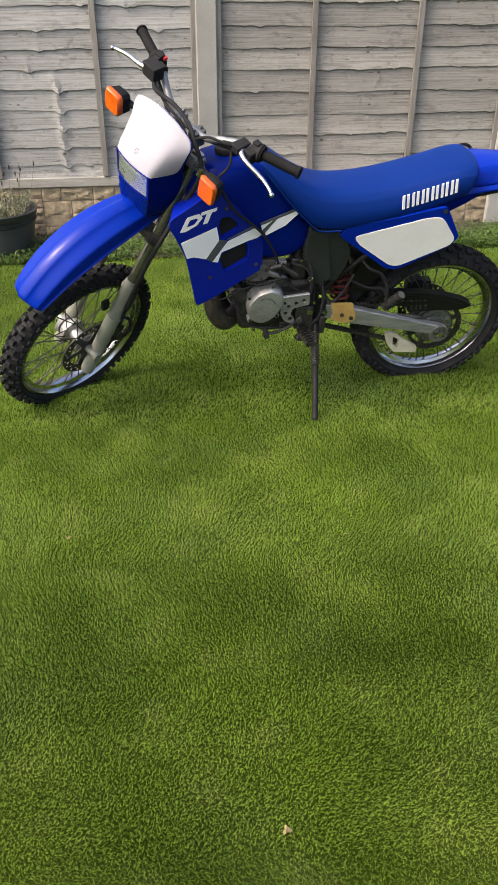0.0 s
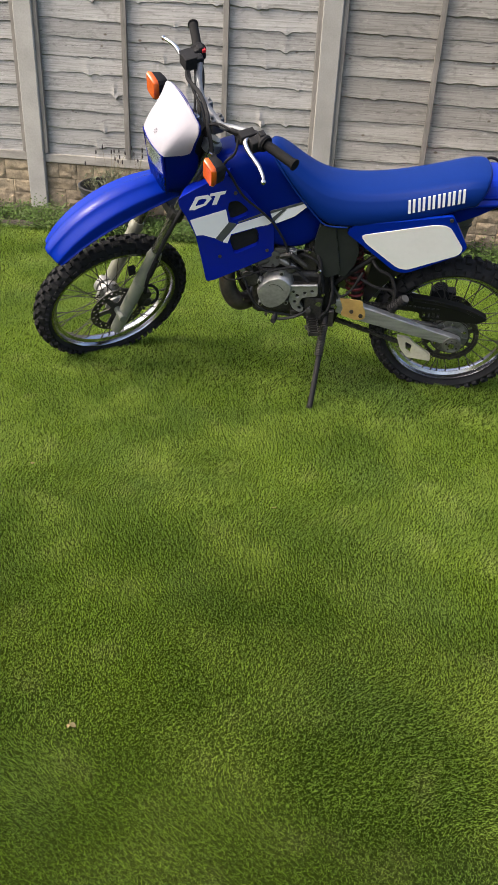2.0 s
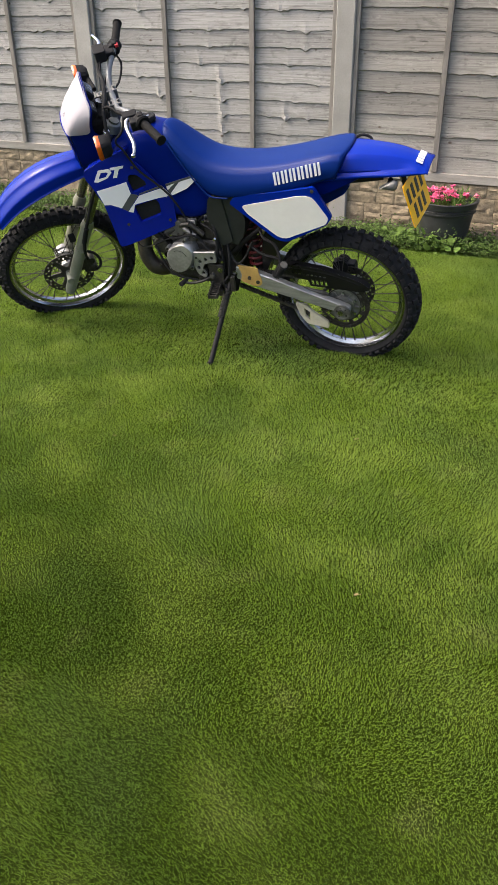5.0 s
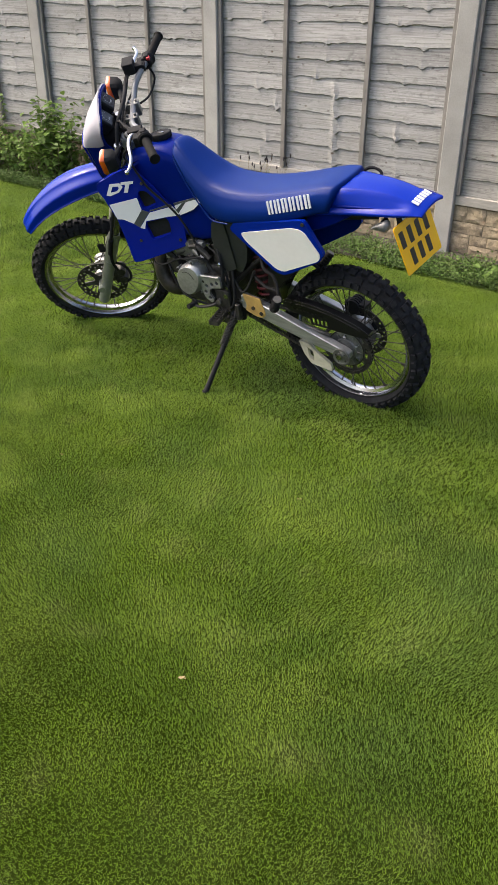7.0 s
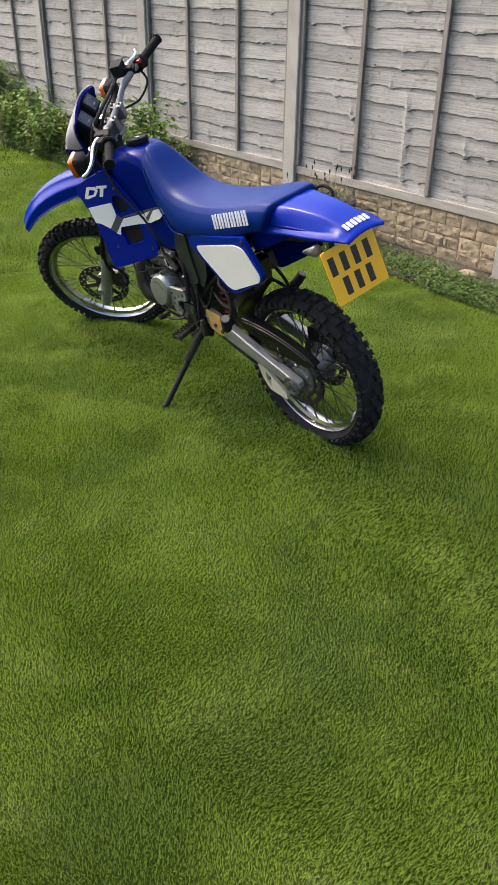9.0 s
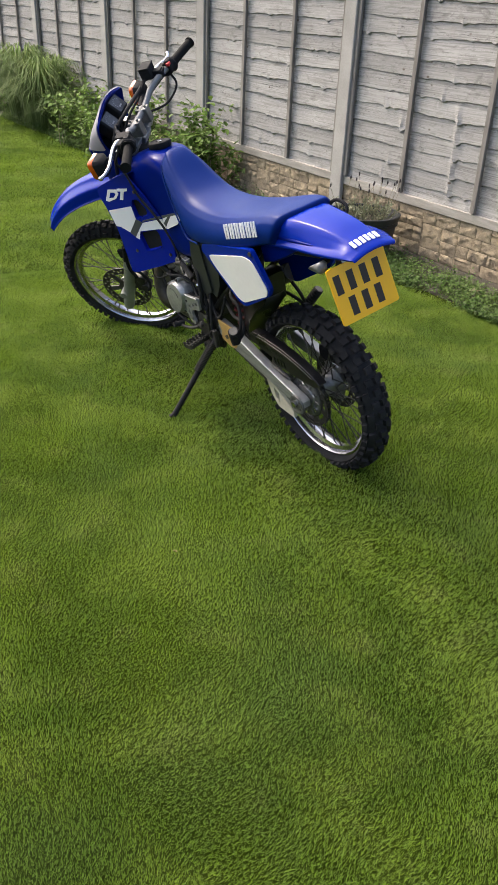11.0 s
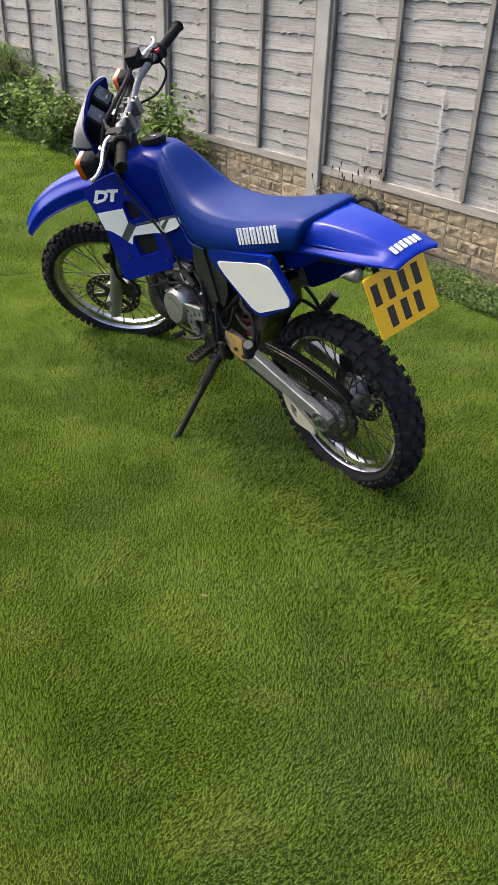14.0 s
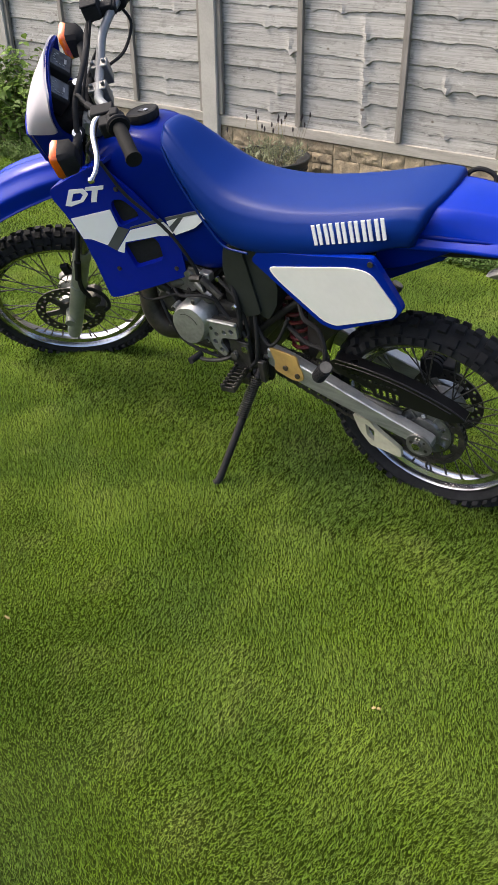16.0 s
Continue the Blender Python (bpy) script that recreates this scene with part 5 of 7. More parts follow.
for side in (1, -1):
    def put(bm):
        return bm if side > 0 else flip(bm)
    sh = part("radiator_shroud", put(plate(rounded(SHROUD, 0.012), shroud_at, 0.007, [rounded(VENT_A, 0.010), rounded(VENT_B, 0.014)])), M_SHROUD, bike, "glossy blue radiator shroud with white flash", bevel=0.003)
    # sunk sides of the two vents
    for v in (VENT_A, VENT_B):
        cx, cz = sum(p[0] for p in v) / len(v), sum(p[1] for p in v) / len(v)
        r = rounded(v, 0.012)
        rings = [[shroud_at(u, w, 0.0015) for u, w in [((p[0] - cx) * 1.10 + cx, (p[1] - cz) * 1.10 + cz) for p in r]], [shroud_at(u, w, 0.0015) for u, w in r], [shroud_at((u - cx) * 0.97 + cx, (w - cz) * 0.95 + cz + 0.003, -0.016) for u, w in r]]
        part("vent_scoop", put(loft(rings, caps=False)), M_SHROUD, sh)
        # black sheet closes each vent and stands for the dark inside it
        part("vent_dark", put(plate([((p[0] - cx) * 0.98 + cx, (p[1] - cz) * 0.97 + cz + 0.003) for p in r], lambda u, w, d: shroud_at(u, w, d - 0.0125), 0.004)), M_BLACK, sh, "black sheet for the dark of the opening")
    part("white_flash", put(plate(STRIPE_A, lambda u, v, d: shroud_at(u, v, d + 0.0016), 0.002)), M_WHITE, sh, "white decal")
    part("white_flash", put(plate(STRIPE_B, lambda u, v, d: shroud_at(u, v, d + 0.0016), 0.002)), M_WHITE, sh, "white decal")
    part("grey_flash", put(plate(GREY_A, lambda u, v, d: shroud_at(u, v, d + 0.0012), 0.002)), M_GREYDECAL, sh, "dark grey decal")
    part("grey_line", put(plate([(0.862, 0.795), (0.760, 0.822), (0.766, 0.830), (0.858, 0.801)], lambda u, v, d: shroud_at(u, v, d + 0.0014), 0.002)), M_GREYDECAL, sh)
    # model mark: two slanted strokes blocks
    for o, h in (([(1.029, 0.864), (1.004, 0.912), (0.962, 0.916), (0.951, 0.900), (0.972, 0.877), (1.012, 0.862)], [[(1.008, 0.876), (0.995, 0.901), (0.972, 0.903), (0.967, 0.897), (0.980, 0.882)]]),
                 ([(0.958, 0.909), (0.954, 0.920), (0.900, 0.926), (0.904, 0.915), (0.920, 0.912), (0.934, 0.877), (0.950, 0.876), (0.937, 0.911)], [])):
        part("model_mark", put(plate(o, lambda u, v, d: shroud_at(u, v, d + 0.0016), 0.002, h)), M_WHITE, sh, "white slanted mark")
    # top lip that runs in to the tank
    edge = [(1.060, 0.912), (0.96, 0.960), (0.897, 0.983)]
    rings = []
    for u, v in edge:
        p = shroud_at(u, v, -0.002)
        q = Vector((p.x - 0.02, p.y * 0.58, p.z + 0.012))
        rings.append([p, (p + q) / 2 + Vector((0, 0, 0.008)), q, q - Vector((0, 0, 0.006)), p - Vector((0, 0, 0.006))])
    part("shroud_lip", put(loft(rings)), M_SHROUD, sh, angle=60)
    for u, v in ((0.752, 0.672), (0.868, 0.915), (0.925, 0.665)):
        p = shroud_at(u, v, 0.0)
        part("screw", put(tube([p - Vector((0, 0.004, 0)), p + Vector((0, 0.004, 0))], 0.0065, 10)), M_DARKSTEEL, sh)
    # flash carried on over the tank, crossed by a grey bar
    for nm, o, mat, up, lab in (("tank_flash", [(0.742, 0.826), (0.703, 0.842), (0.737, 0.811)], M_WHITE, 0.0, "white decal"),
                                ("tank_flash", [(0.684, 0.847), (0.619, 0.867), (0.606, 0.861), (0.654, 0.819), (0.722, 0.788), (0.727, 0.797)], M_WHITE, 0.0, "white decal"),
                                ("tank_bar", [(0.702, 0.843), (0.686, 0.847), (0.729, 0.796), (0.738, 0.809)], M_GREYDECAL, 0.0004, "dark grey decal"),
                                ("tank_line", [(0.745, 0.837), (0.626, 0.874), (0.617, 0.869), (0.742, 0.829)], M_GREYDECAL, 0.0002, "dark grey decal")):
        part(nm, put(plate(o, lambda u, v, d: Vector((u, 0.1110 + up + d - (0.73 - u) * 0.115 - max(0, v - 0.84) * 0.10, v)), 0.004)), mat, sh, lab)
bm = bmesh.new()
box(bm, 0.905, 0, 0.77, 0.05, 0.24, 0.26)
rad = part("radiator", bm, M_BLACK, bike, "black radiator core", bevel=0.006)

# side number panels
PANEL = [(0.462, 0.782), (0.432, 0.818), (0.26, 0.853), (0.095, 0.892), (0.082, 0.875), (0.022, 0.770), (0.045, 0.733), (0.205, 0.640), (0.232, 0.630), (0.270, 0.637)]
PWHITE = [(0.408, 0.778), (0.150, 0.852), (0.100, 0.852), (0.036, 0.764), (0.048, 0.736), (0.222, 0.648), (0.258, 0.652), (0.385, 0.745)]


def panel_at(u, v, d):
    return Vector((u, 0.127 + d + (0.388 - u) * 0.048 + (v - 0.765) * 0.09, v))


for side in (1, -1):
    def put(bm):
        return bm if side > 0 else flip(bm)
    sp = part("side_panel", put(plate(rounded(PANEL, 0.014), panel_at, 0.016)), M_PLASTIC, bike, "blue plastic side panel with white field", bevel=0.005)
    part("white_field", put(plate(rounded(PWHITE, 0.022), lambda u, v, d: panel_at(u, v, d + 0.003), 0.006)), M_PANELWHITE, sp, "off-white blank number field", bevel=0.002)
    p = panel_at(0.098, 0.876, 0)
    part("screw", put(tube([p - Vector((0, 0.004, 0)), p + Vector((0, 0.005, 0))], 0.007, 10)), M_DARKSTEEL, sp)

# rear mudguard
TAIL = [(0.10, 0.108, 0.893, 0.104, 0.912, 0.098, 0.958, 0.080, 0.974, 0.980), (0.03, 0.108, 0.907, 0.101, 0.924, 0.094, 0.972, 0.076, 0.988, 0.994), (-0.04, 0.109, 0.919, 0.096, 0.933, 0.087, 0.981, 0.070, 0.996, 1.003), (-0.10, 0.112, 0.929, 0.091, 0.939, 0.078, 0.979, 0.062, 0.996, 1.003), (-0.18, 0.114, 0.938, 0.086, 0.947, 0.070, 0.975, 0.054, 0.991, 0.997), (-0.25, 0.106, 0.944, 0.079, 0.952, 0.062, 0.968, 0.046, 0.979, 0.983), (-0.29, 0.095, 0.947, 0.082, 0.955, 0.058, 0.965, 0.035, 0.971, 0.973), (-0.320, 0.084, 0.947, 0.074, 0.952, 0.052, 0.957, 0.030, 0.960, 0.961), (-0.326, 0.080, 0.944, 0.071, 0.949, 0.050, 0.953, 0.030, 0.956, 0.957)]
rings = []
for k in range(4 * (len(TAIL) - 1) + 1):
    i, f = min(k // 4, len(TAIL) - 2), k / 4 - min(k // 4, len(TAIL) - 2)
    q = [TAIL[min(max(i + j, 0), len(TAIL) - 1)] for j in (-1, 0, 1, 2)]
    if i > len(TAIL) - 4:
        q[0], q[3] = [2 * a - b for a, b in zip(q[1], q[2])], [2 * b - a for a, b in zip(q[1], q[2])]
    x, e, ze, l, zl, sh, zs1, c, zc, z0 = [0.5 * (2 * b + (d - a) * f + (2 * a - 5 * b + 4 * d - w) * f * f + (3 * b - a - 3 * d + w) * f ** 3) for a, b, d, w in zip(*q)]
    half = [(e, ze), (e - 0.002, ze + 0.007), (l, zl + 0.001), (l - 0.003, zl + 0.006), (sh + 0.002, zs1 - 0.002), (sh - 0.003, zs1 + 0.003), (c + 0.006, zc - 0.001), (c - 0.004, zc + 0.002), (0, z0)]
    flat = min(max((-0.22 - x) / 0.09, 0.0), 1.0)
    half = [(y, z + flat * (ze + (z0 - ze) * (1 - (y / e) ** 2) - z)) for y, z in half]
    outer = [(x, y, z) for y, z in half] + [(x, -y, z) for y, z in reversed(half[:-1])]
    inner = [(x, y * 0.95, z - 0.006) for _, y, z in reversed(outer)]
    rings.append(outer + inner)
tail = part("rear_mudguard", loft(rings), M_PLASTIC, bike, "vivid blue plastic tail mudguard", angle=70)
for k in range(6):
    y0 = 0.052 - 0.0175 * k
    bm = plate([(y0, -0.276), (y0 - 0.011, -0.276), (y0 - 0.011, -0.300), (y0, -0.300)], lambda u, v, d: Vector((v, u, 0.9782 + (v + 0.285) * 0.36 - abs(u) * 0.08 + d)), 0.003)
    part("lettering_bar", bm, M_WHITE, tail, "white printed mark")
bm = loft([[(x, w1, z0), (x, w2, z1), (x, -w2, z1), (x, -w1, z0)] for x, w1, w2, z0, z1 in ((0.12, 0.088, 0.098, 0.814, 0.925), (0.06, 0.088, 0.100, 0.834, 0.935), (0.0, 0.086, 0.099, 0.864, 0.942), (-0.07, 0.082, 0.097, 0.906, 0.946), (-0.14, 0.074, 0.092, 0.926, 0.949), (-0.20, 0.060, 0.080, 0.940, 0.951))])
part("undertray", bm, M_TANK, bike, "dark blue under-tail tray", bevel=0.008)
bm = bmesh.new()
box(bm, -0.235, 0, 0.915, 0.03, 0.12, 0.035)
part("tail_lamp", bm, M_WHITE, bike, "pale tail lamp bracket", bevel=0.006)
for side in (1, -1):
    rings = []
    for dy, kx, kz in ((0.086, 0.6, 0.6), (0.094, 1.0, 1.0), (0.112, 1.0, 1.0), (0.122, 0.72, 0.66)):
        rings.append([Vector((-0.190 + a * kx, dy * side, 0.902 + b * kz)) for a, b in ((0.038, -0.016), (0.030, -0.008), (-0.018, 0.019), (-0.030, 0.015), (-0.031, -0.010), (-0.022, -0.019))])
    bm = loft(rings)
    ri = part("rear_indicator", bm, M_CLEAR, bike, "small clear rear indicator", angle=60)
    part("stalk", tube([(-0.186, 0.06 * side, 0.902), (-0.188, 0.09 * side, 0.902)], 0.010, 8), M_RUBBER, ri)

# number plate, its characters as plain bars
PC = Vector((-0.283, 0.014, 0.828))
PU = Vector((-0.020, -0.208, 0.012))
PV = Vector((-0.054, -0.010, -0.170))
PN = PV.cross(PU).normalized()
if PN.x > 0:
    PN = -PN


def plate_at(u, v, d):
    return PC + PU * u + PV * v + PN * d


number = part("number_plate", plate(rounded([(-0.5, -0.5), (0.5, -0.5), (0.5, 0.5), (-0.5, 0.5)], 0.05), plate_at, 0.004), M_YELLOW, bike, "yellow rear number plate", bevel=0.001)
for n, x0, y0 in ((4, -0.43, -0.36), (3, -0.29, 0.06)):
    for k in range(n):
        a = x0 + 0.225 * k
        o = [(a, y0), (a + 0.11, y0), (a + 0.11, y0 + 0.33), (a, y0 + 0.33)]
        part("character_bar", plate(o, lambda u, v, d: plate_at(u, v, d + 0.0015), 0.002), M_INK, number, "dark bar")
part("plate_bracket", loft([[plate_at(u, -0.35, -0.005) for u in (-0.3, 0.3)] + [plate_at(u, -0.35, -0.02) for u in (0.3, -0.3)], [Vector((-0.24, 0.06, 0.935)), Vector((-0.24, -0.06, 0.935)), Vector((-0.22, -0.06, 0.935)), Vector((-0.22, 0.06, 0.935))]]), M_BLACK, bike)

# frame
frame_main = part("frame", tube([(0.905, 0.0, 0.98), (0.84, 0.0, 0.72), (0.87, 0.0, 0.58), (0.84, 0.0, 0.42), (0.70, 0.0, 0.365), (0.52, 0.0, 0.37)], 0.019, 12), M_FRAME, bike, "black tubular frame")
for side in (1, -1):
    y = 0.085 * side
    for pts, r in (([(0.90, 0.02 * side, 1.0), (0.72, y * 0.4, 0.86), (0.585, y * 0.5, 0.79), (0.535, y, 0.72), (0.52, y, 0.62), (0.515, y, 0.47), (0.50, y, 0.37)], 0.017),
                   ([(0.54, y, 0.785), (0.30, y * 0.95, 0.835), (0.02, y * 0.85, 0.885), (-0.16, y * 0.8, 0.915)], 0.012),
                   ([(0.50, y, 0.52), (0.42, y, 0.60), (0.28, y * 0.95, 0.72), (0.12, y * 0.9, 0.87)], 0.0105)):
        part("tube", tube(pts, r, 10), M_FRAME, frame_main)
    bm = plate(rounded([(0.56, 0.50), (0.47, 0.50), (0.455, 0.42), (0.475, 0.345), (0.55, 0.335), (0.58, 0.40)], 0.012), lambda u, v, d: Vector((u, (0.098 + d) * side, v)), 0.008)
    part("pivot_plate", bm, M_FRAME, frame_main, bevel=0.002)
    part("pivot_bolt", tube([(0.478, 0.09 * side, 0.445), (0.478, 0.112 * side, 0.445)], 0.014, 6), M_STEEL, frame_main)

# airbox cover and inner mudguard
for o, yy, nm in (([(0.560, 0.790), (0.515, 0.805), (0.500, 0.790), (0.468, 0.600), (0.520, 0.575), (0.560, 0.63), (0.575, 0.72)], 0.112, "airbox_cover"), ([(0.515, 0.800), (0.445, 0.810), (0.405, 0.70), (0.415, 0.64), (0.450, 0.580), (0.480, 0.590)], 0.104, "airbox")):
    for side in (1, -1):
        part(nm, plate(rounded(o, 0.012), lambda u, v, d: Vector((u, (yy + d) * side, v)), 0.05), M_AIRBOX, bike, "dark green-grey plastic cover", bevel=0.006)
rings = []
for x, zh, hw in ((0.366, 0.52, 0.052), (0.35, 0.62, 0.058), (0.31, 0.69, 0.064), (0.27, 0.71, 0.066), (0.235, 0.715, 0.062), (0.215, 0.705, 0.050)):
    zl = 0.322 + math.sqrt(0.374 ** 2 - x * x)
    rings.append([(x, -hw, zl - 0.02), (x, -hw * 0.8, zl), (x, hw * 0.8, zl), (x, hw, zl - 0.02), (x, hw, zh - 0.01), (x, hw * 0.8, zh), (x, -hw * 0.8, zh), (x, -hw, zh - 0.01)])
part("inner_mudguard", loft(rings), M_GLOSSBLACK, bike, "black inner rear mudguard", angle=50)
bm = bmesh.new()
box(bm, 0.27, 0, 0.80, 0.14, 0.12, 0.06)
part("seat_base", bm, M_BLACK, bike, bevel=0.02)

# shock
pts = []
for k in range(8 * 14 + 1):
    a = 2 * math.pi * k / 14
    t = k / (8 * 14)
    c = Vector((0.395, 0.02, 0.46)).lerp(Vector((0.43, 0.02, 0.68)), t)
    pts.append(c + Vector((0.036 * math.cos(a), 0.036 * math.sin(a), 0)))
shock = part("shock_spring", tube(pts, 0.0062, 7, 1), M_RED, bike, "dark red rear shock spring")
part("damper", tube([(0.385, 0.02, 0.40), (0.435, 0.02, 0.71)], 0.021, 12), M_DARKSTEEL, shock)


# swinging arm
def arm_at(x, side, dy=0.0):
    t = (0.47 - x) / 0.53
    return Vector((x, side * (0.092 + 0.012 * min(max(t * 1.5, 0), 1) + dy), 0.447 - 0.128 * t))


for side in (1, -1):
    rings = []
    for x, h in ((0.47, 0.058), (0.40, 0.072), (0.30, 0.066), (0.18, 0.056), (0.06, 0.047), (0.0, 0.040), (-0.028, 0.034), (-0.040, 0.024)):
        c = arm_at(x, side)
        rings.append([c + Vector((0, a * 0.017, b * h / 2)) for a, b in ((-1, -0.9), (-0.8, -1), (0.8, -1), (1, -0.9), (1, 0.9), (0.8, 1), (-0.8, 1), (-1, 0.9))])
    arm = part("swinging_arm", loft(rings), M_ARM, bike, "dull alloy swinging arm", angle=20)
    bm = bmesh.new()
    c = arm_at(0.0, side, 0.018)
    turn = Matrix.Translation((-0.008, c.y, 0.317)) @ (Matrix.Identity(4) if side > 0 else Matrix.Rotation(radians(180), 4, "Z"))
    lathe([(0.0, -0.004), (0.036, -0.004), (0.038, -0.001), (0.037, 0.004), (0.030, 0.0045), (0.028, 0.003), (0.0, 0.003)], 28, True, bm, turn)
    adj = part("axle_adjuster", bm, M_CAST, arm, "round stamped axle adjuster")
    bm = bmesh.new()
    for u, v, rr in ((0.022, 0.006, 0.0055), (-0.020, -0.012, 0.005), (0.004, 0.021, 0.0035), (-0.016, 0.016, 0.0035), (0.012, -0.020, 0.0035)):
        tube([turn @ Vector((u, 0.0005, v)), turn @ Vector((u, 0.0042, v))], rr, 8, bm=bm)
    part("adjuster_studs", bm, M_DARKSTEEL, adj)
    part("axle_nut", tube([turn @ Vector((0.004, 0.002, 0.004)), turn @ Vector((0.004, 0.014, 0.004))], 0.013, 6), M_STEEL, adj, "steel axle nut")
    o = [(0.459, 0.496), (0.366, 0.488), (0.364, 0.464), (0.352, 0.440), (0.350, 0.414), (0.362, 0.402), (0.391, 0.398), (0.450, 0.417), (0.441, 0.448)]
    gp = part("arm_guard", plate(rounded(o, 0.010), lambda u, v, d: Vector((u, (0.116 + d) * side, v - 0.004)), 0.006), M_GOLD, arm, "worn gold guard plate", bevel=0.001)
    for u, v in ((0.407, 0.434), (0.369, 0.417)):
        part("guard_bolt", tube([(u, 0.114 * side, v), (u, 0.121 * side, v)], 0.0085, 8), M_EXHAUST, gp)
o = [(0.275, 0.490), (0.250, 0.508), (0.177, 0.509), (0.078, 0.500), (-0.014, 0.481), (-0.083, 0.459), (-0.122, 0.438), (-0.123, 0.430), (-0.086, 0.414), (-0.018, 0.416), (0.067, 0.418), (0.136, 0.418), (0.142, 0.443), (0.183, 0.450), (0.238, 0.462)]
slots = [[(0.131 - 0.019 * k, 0.452), (0.120 - 0.019 * k, 0.450), (0.117 - 0.019 * k, 0.426), (0.128 - 0.019 * k, 0.427)] for k in range(4)]
slots += [[(0.205 - 0.018 * k, 0.468 - 0.0006 * k), (0.194 - 0.018 * k, 0.468 - 0.0006 * k), (0.194 - 0.018 * k, 0.476 - 0.0008 * k), (0.205 - 0.018 * k, 0.476 - 0.0008 * k)] for k in range(8)]
guard = part("chain_guard", plate(rounded(o, 0.008), lambda u, v, d: Vector((u, 0.100 + d, v)), 0.004, slots), M_GLOSSBLACK, bike, "slotted black chain guard", bevel=0.001)
top_line = [(0.250, 0.508), (0.177, 0.509), (0.078, 0.500), (-0.014, 0.481), (-0.083, 0.459), (-0.122, 0.438)]
rings = [[(u, 0.099, v), (u, 0.099, v - 0.005), (u, 0.070, v - 0.002), (u, 0.070, v + 0.004)] for u, v in top_line]
part("guard_top", loft(rings), M_GLOSSBLACK, guard, angle=30)
part("guard_rib", tube([(u, 0.1005, v - 0.013) for u, v in top_line[:-1]], 0.0024, 6), M_GLOSSBLACK, guard)
part("guard_rib", tube([(u, 0.1005, v) for u, v in top_line], 0.0026, 6), M_GLOSSBLACK, guard)
o = [(0.212, 0.318), (0.160, 0.313), (0.136, 0.286), (0.062, 0.238), (0.060, 0.206), (0.113, 0.212), (0.158, 0.216), (0.191, 0.259)]
h = [(0.172, 0.295), (0.144, 0.279), (0.145, 0.236), (0.167, 0.252)]
part("chain_guide", plate(rounded(o, 0.008), lambda u, v, d: Vector((u, 0.094 + d, v)), 0.014, [rounded(h, 0.004)]), M_CREAM, bike, "grubby cream nylon chain guide", bevel=0.002)

part("brake_rod", tube([(0.185, 0.088, 0.398), (0.165, 0.089, 0.394), (0.080, 0.090, 0.384), (0.060, 0.088, 0.378)], [0.006, 0.009, 0.009, 0.006], 10, 3), M_GRIME, bike, "dull grey rod above the arm")

# engine
eng = bmesh.new()
box(eng, 0.66, 0.0, 0.46, 0.30, 0.20, 0.16)
box(eng, 0.60, 0.0, 0.52, 0.20, 0.18, 0.12)
engine = part("engine", eng, M_DARKSTEEL, bike, "grimy two-stroke engine block", bevel=0.02)
COVER = rounded([(0.787, 0.503), (0.774, 0.542), (0.741, 0.575), (0.689, 0.590), (0.654, 0.570), (0.641, 0.536), (0.656, 0.489), (0.689, 0.448), (0.734, 0.430), (0.771, 0.451)], 0.024, 4)
mid = Vector((0.716, 0.510))
rings = [[(mid.x + (u - mid.x) * k, y, mid.y + (v - mid.y) * k) for u, v in COVER] for k, y in ((1.0, 0.085), (1.0, 0.127), (0.985, 0.134), (0.90, 0.149), (0.87, 0.1515), (0.60, 0.1525))]
cover = part("generator_cover", loft(rings), M_ALLOY, engine, "dull cast alloy engine cover", angle=24)
arc = [(0.716 + 0.040 * math.cos(a), 0.1523, 0.508 + 0.044 * math.sin(a)) for a in (radians(60 + 12 * k) for k in range(9))]
part("cast_mark", tube(arc, 0.0016, 5, 2), M_GRIME, cover)
for u, v in ((0.690, 0.592), (0.640, 0.518), (0.775, 0.546), (0.770, 0.448), (0.668, 0.462)):
    part("cover_bolt", tube([(u, 0.105, v), (u, 0.136, v)], 0.0095, 10), M_ALLOY, cover)
    part("bolt_head", tube([(u, 0.134, v), (u, 0.140, v)], 0.0058, 6), M_DARKSTEEL, cover)
o = [(0.655, 0.545), (0.620, 0.548), (0.548, 0.556), (0.546, 0.505), (0.606, 0.492), (0.616, 0.467), (0.596, 0.437), (0.609, 0.421), (0.640, 0.438), (0.655, 0.470)]
hs = [ellipse(x, z, 0.0082, 10) for x, z in ((0.625, 0.500), (0.596, 0.514), (0.568, 0.524), (0.634, 0.471), (0.615, 0.445))]
sc = part("sprocket_cover", plate(rounded(o, 0.008), lambda u, v, d: Vector((u, 0.138 + d, v)), 0.010, hs), M_ALLOY, engine, "drilled alloy sprocket cover", bevel=0.003)
part("cover_backing", plate([(u, v) for u, v in rounded(o, 0.008)], lambda u, v, d: Vector((0.60 + (u - 0.60) * 0.96, 0.126 + d, 0.49 + (v - 0.49) * 0.96)), 0.016), M_DARKSTEEL, sc)
part("cover_rim", tube([(0.652, 0.137, 0.543), (0.620, 0.138, 0.546), (0.550, 0.138, 0.553)], 0.005, 8, 3), M_ALLOY, sc)
up = Matrix.Translation((0.834, 0.088, 0.576))
part("pump_cap", lathe([(0.0, 0.0), (0.027, 0.0), (0.027, 0.012), (0.024, 0.016), (0.0, 0.017)], 24, True, None, up), M_ALLOY, engine, "round alloy pump cap")
bm = bmesh.new()
box(bm, 0.657, 0.092, 0.664, 0.036, 0.024, 0.026)
tube([(0.657, 0.100, 0.664), (0.657, 0.108, 0.664)], 0.007, 8, bm=bm)
part("thermostat_housing", bm, M_ALLOY, engine, "dull alloy housing", bevel=0.004)
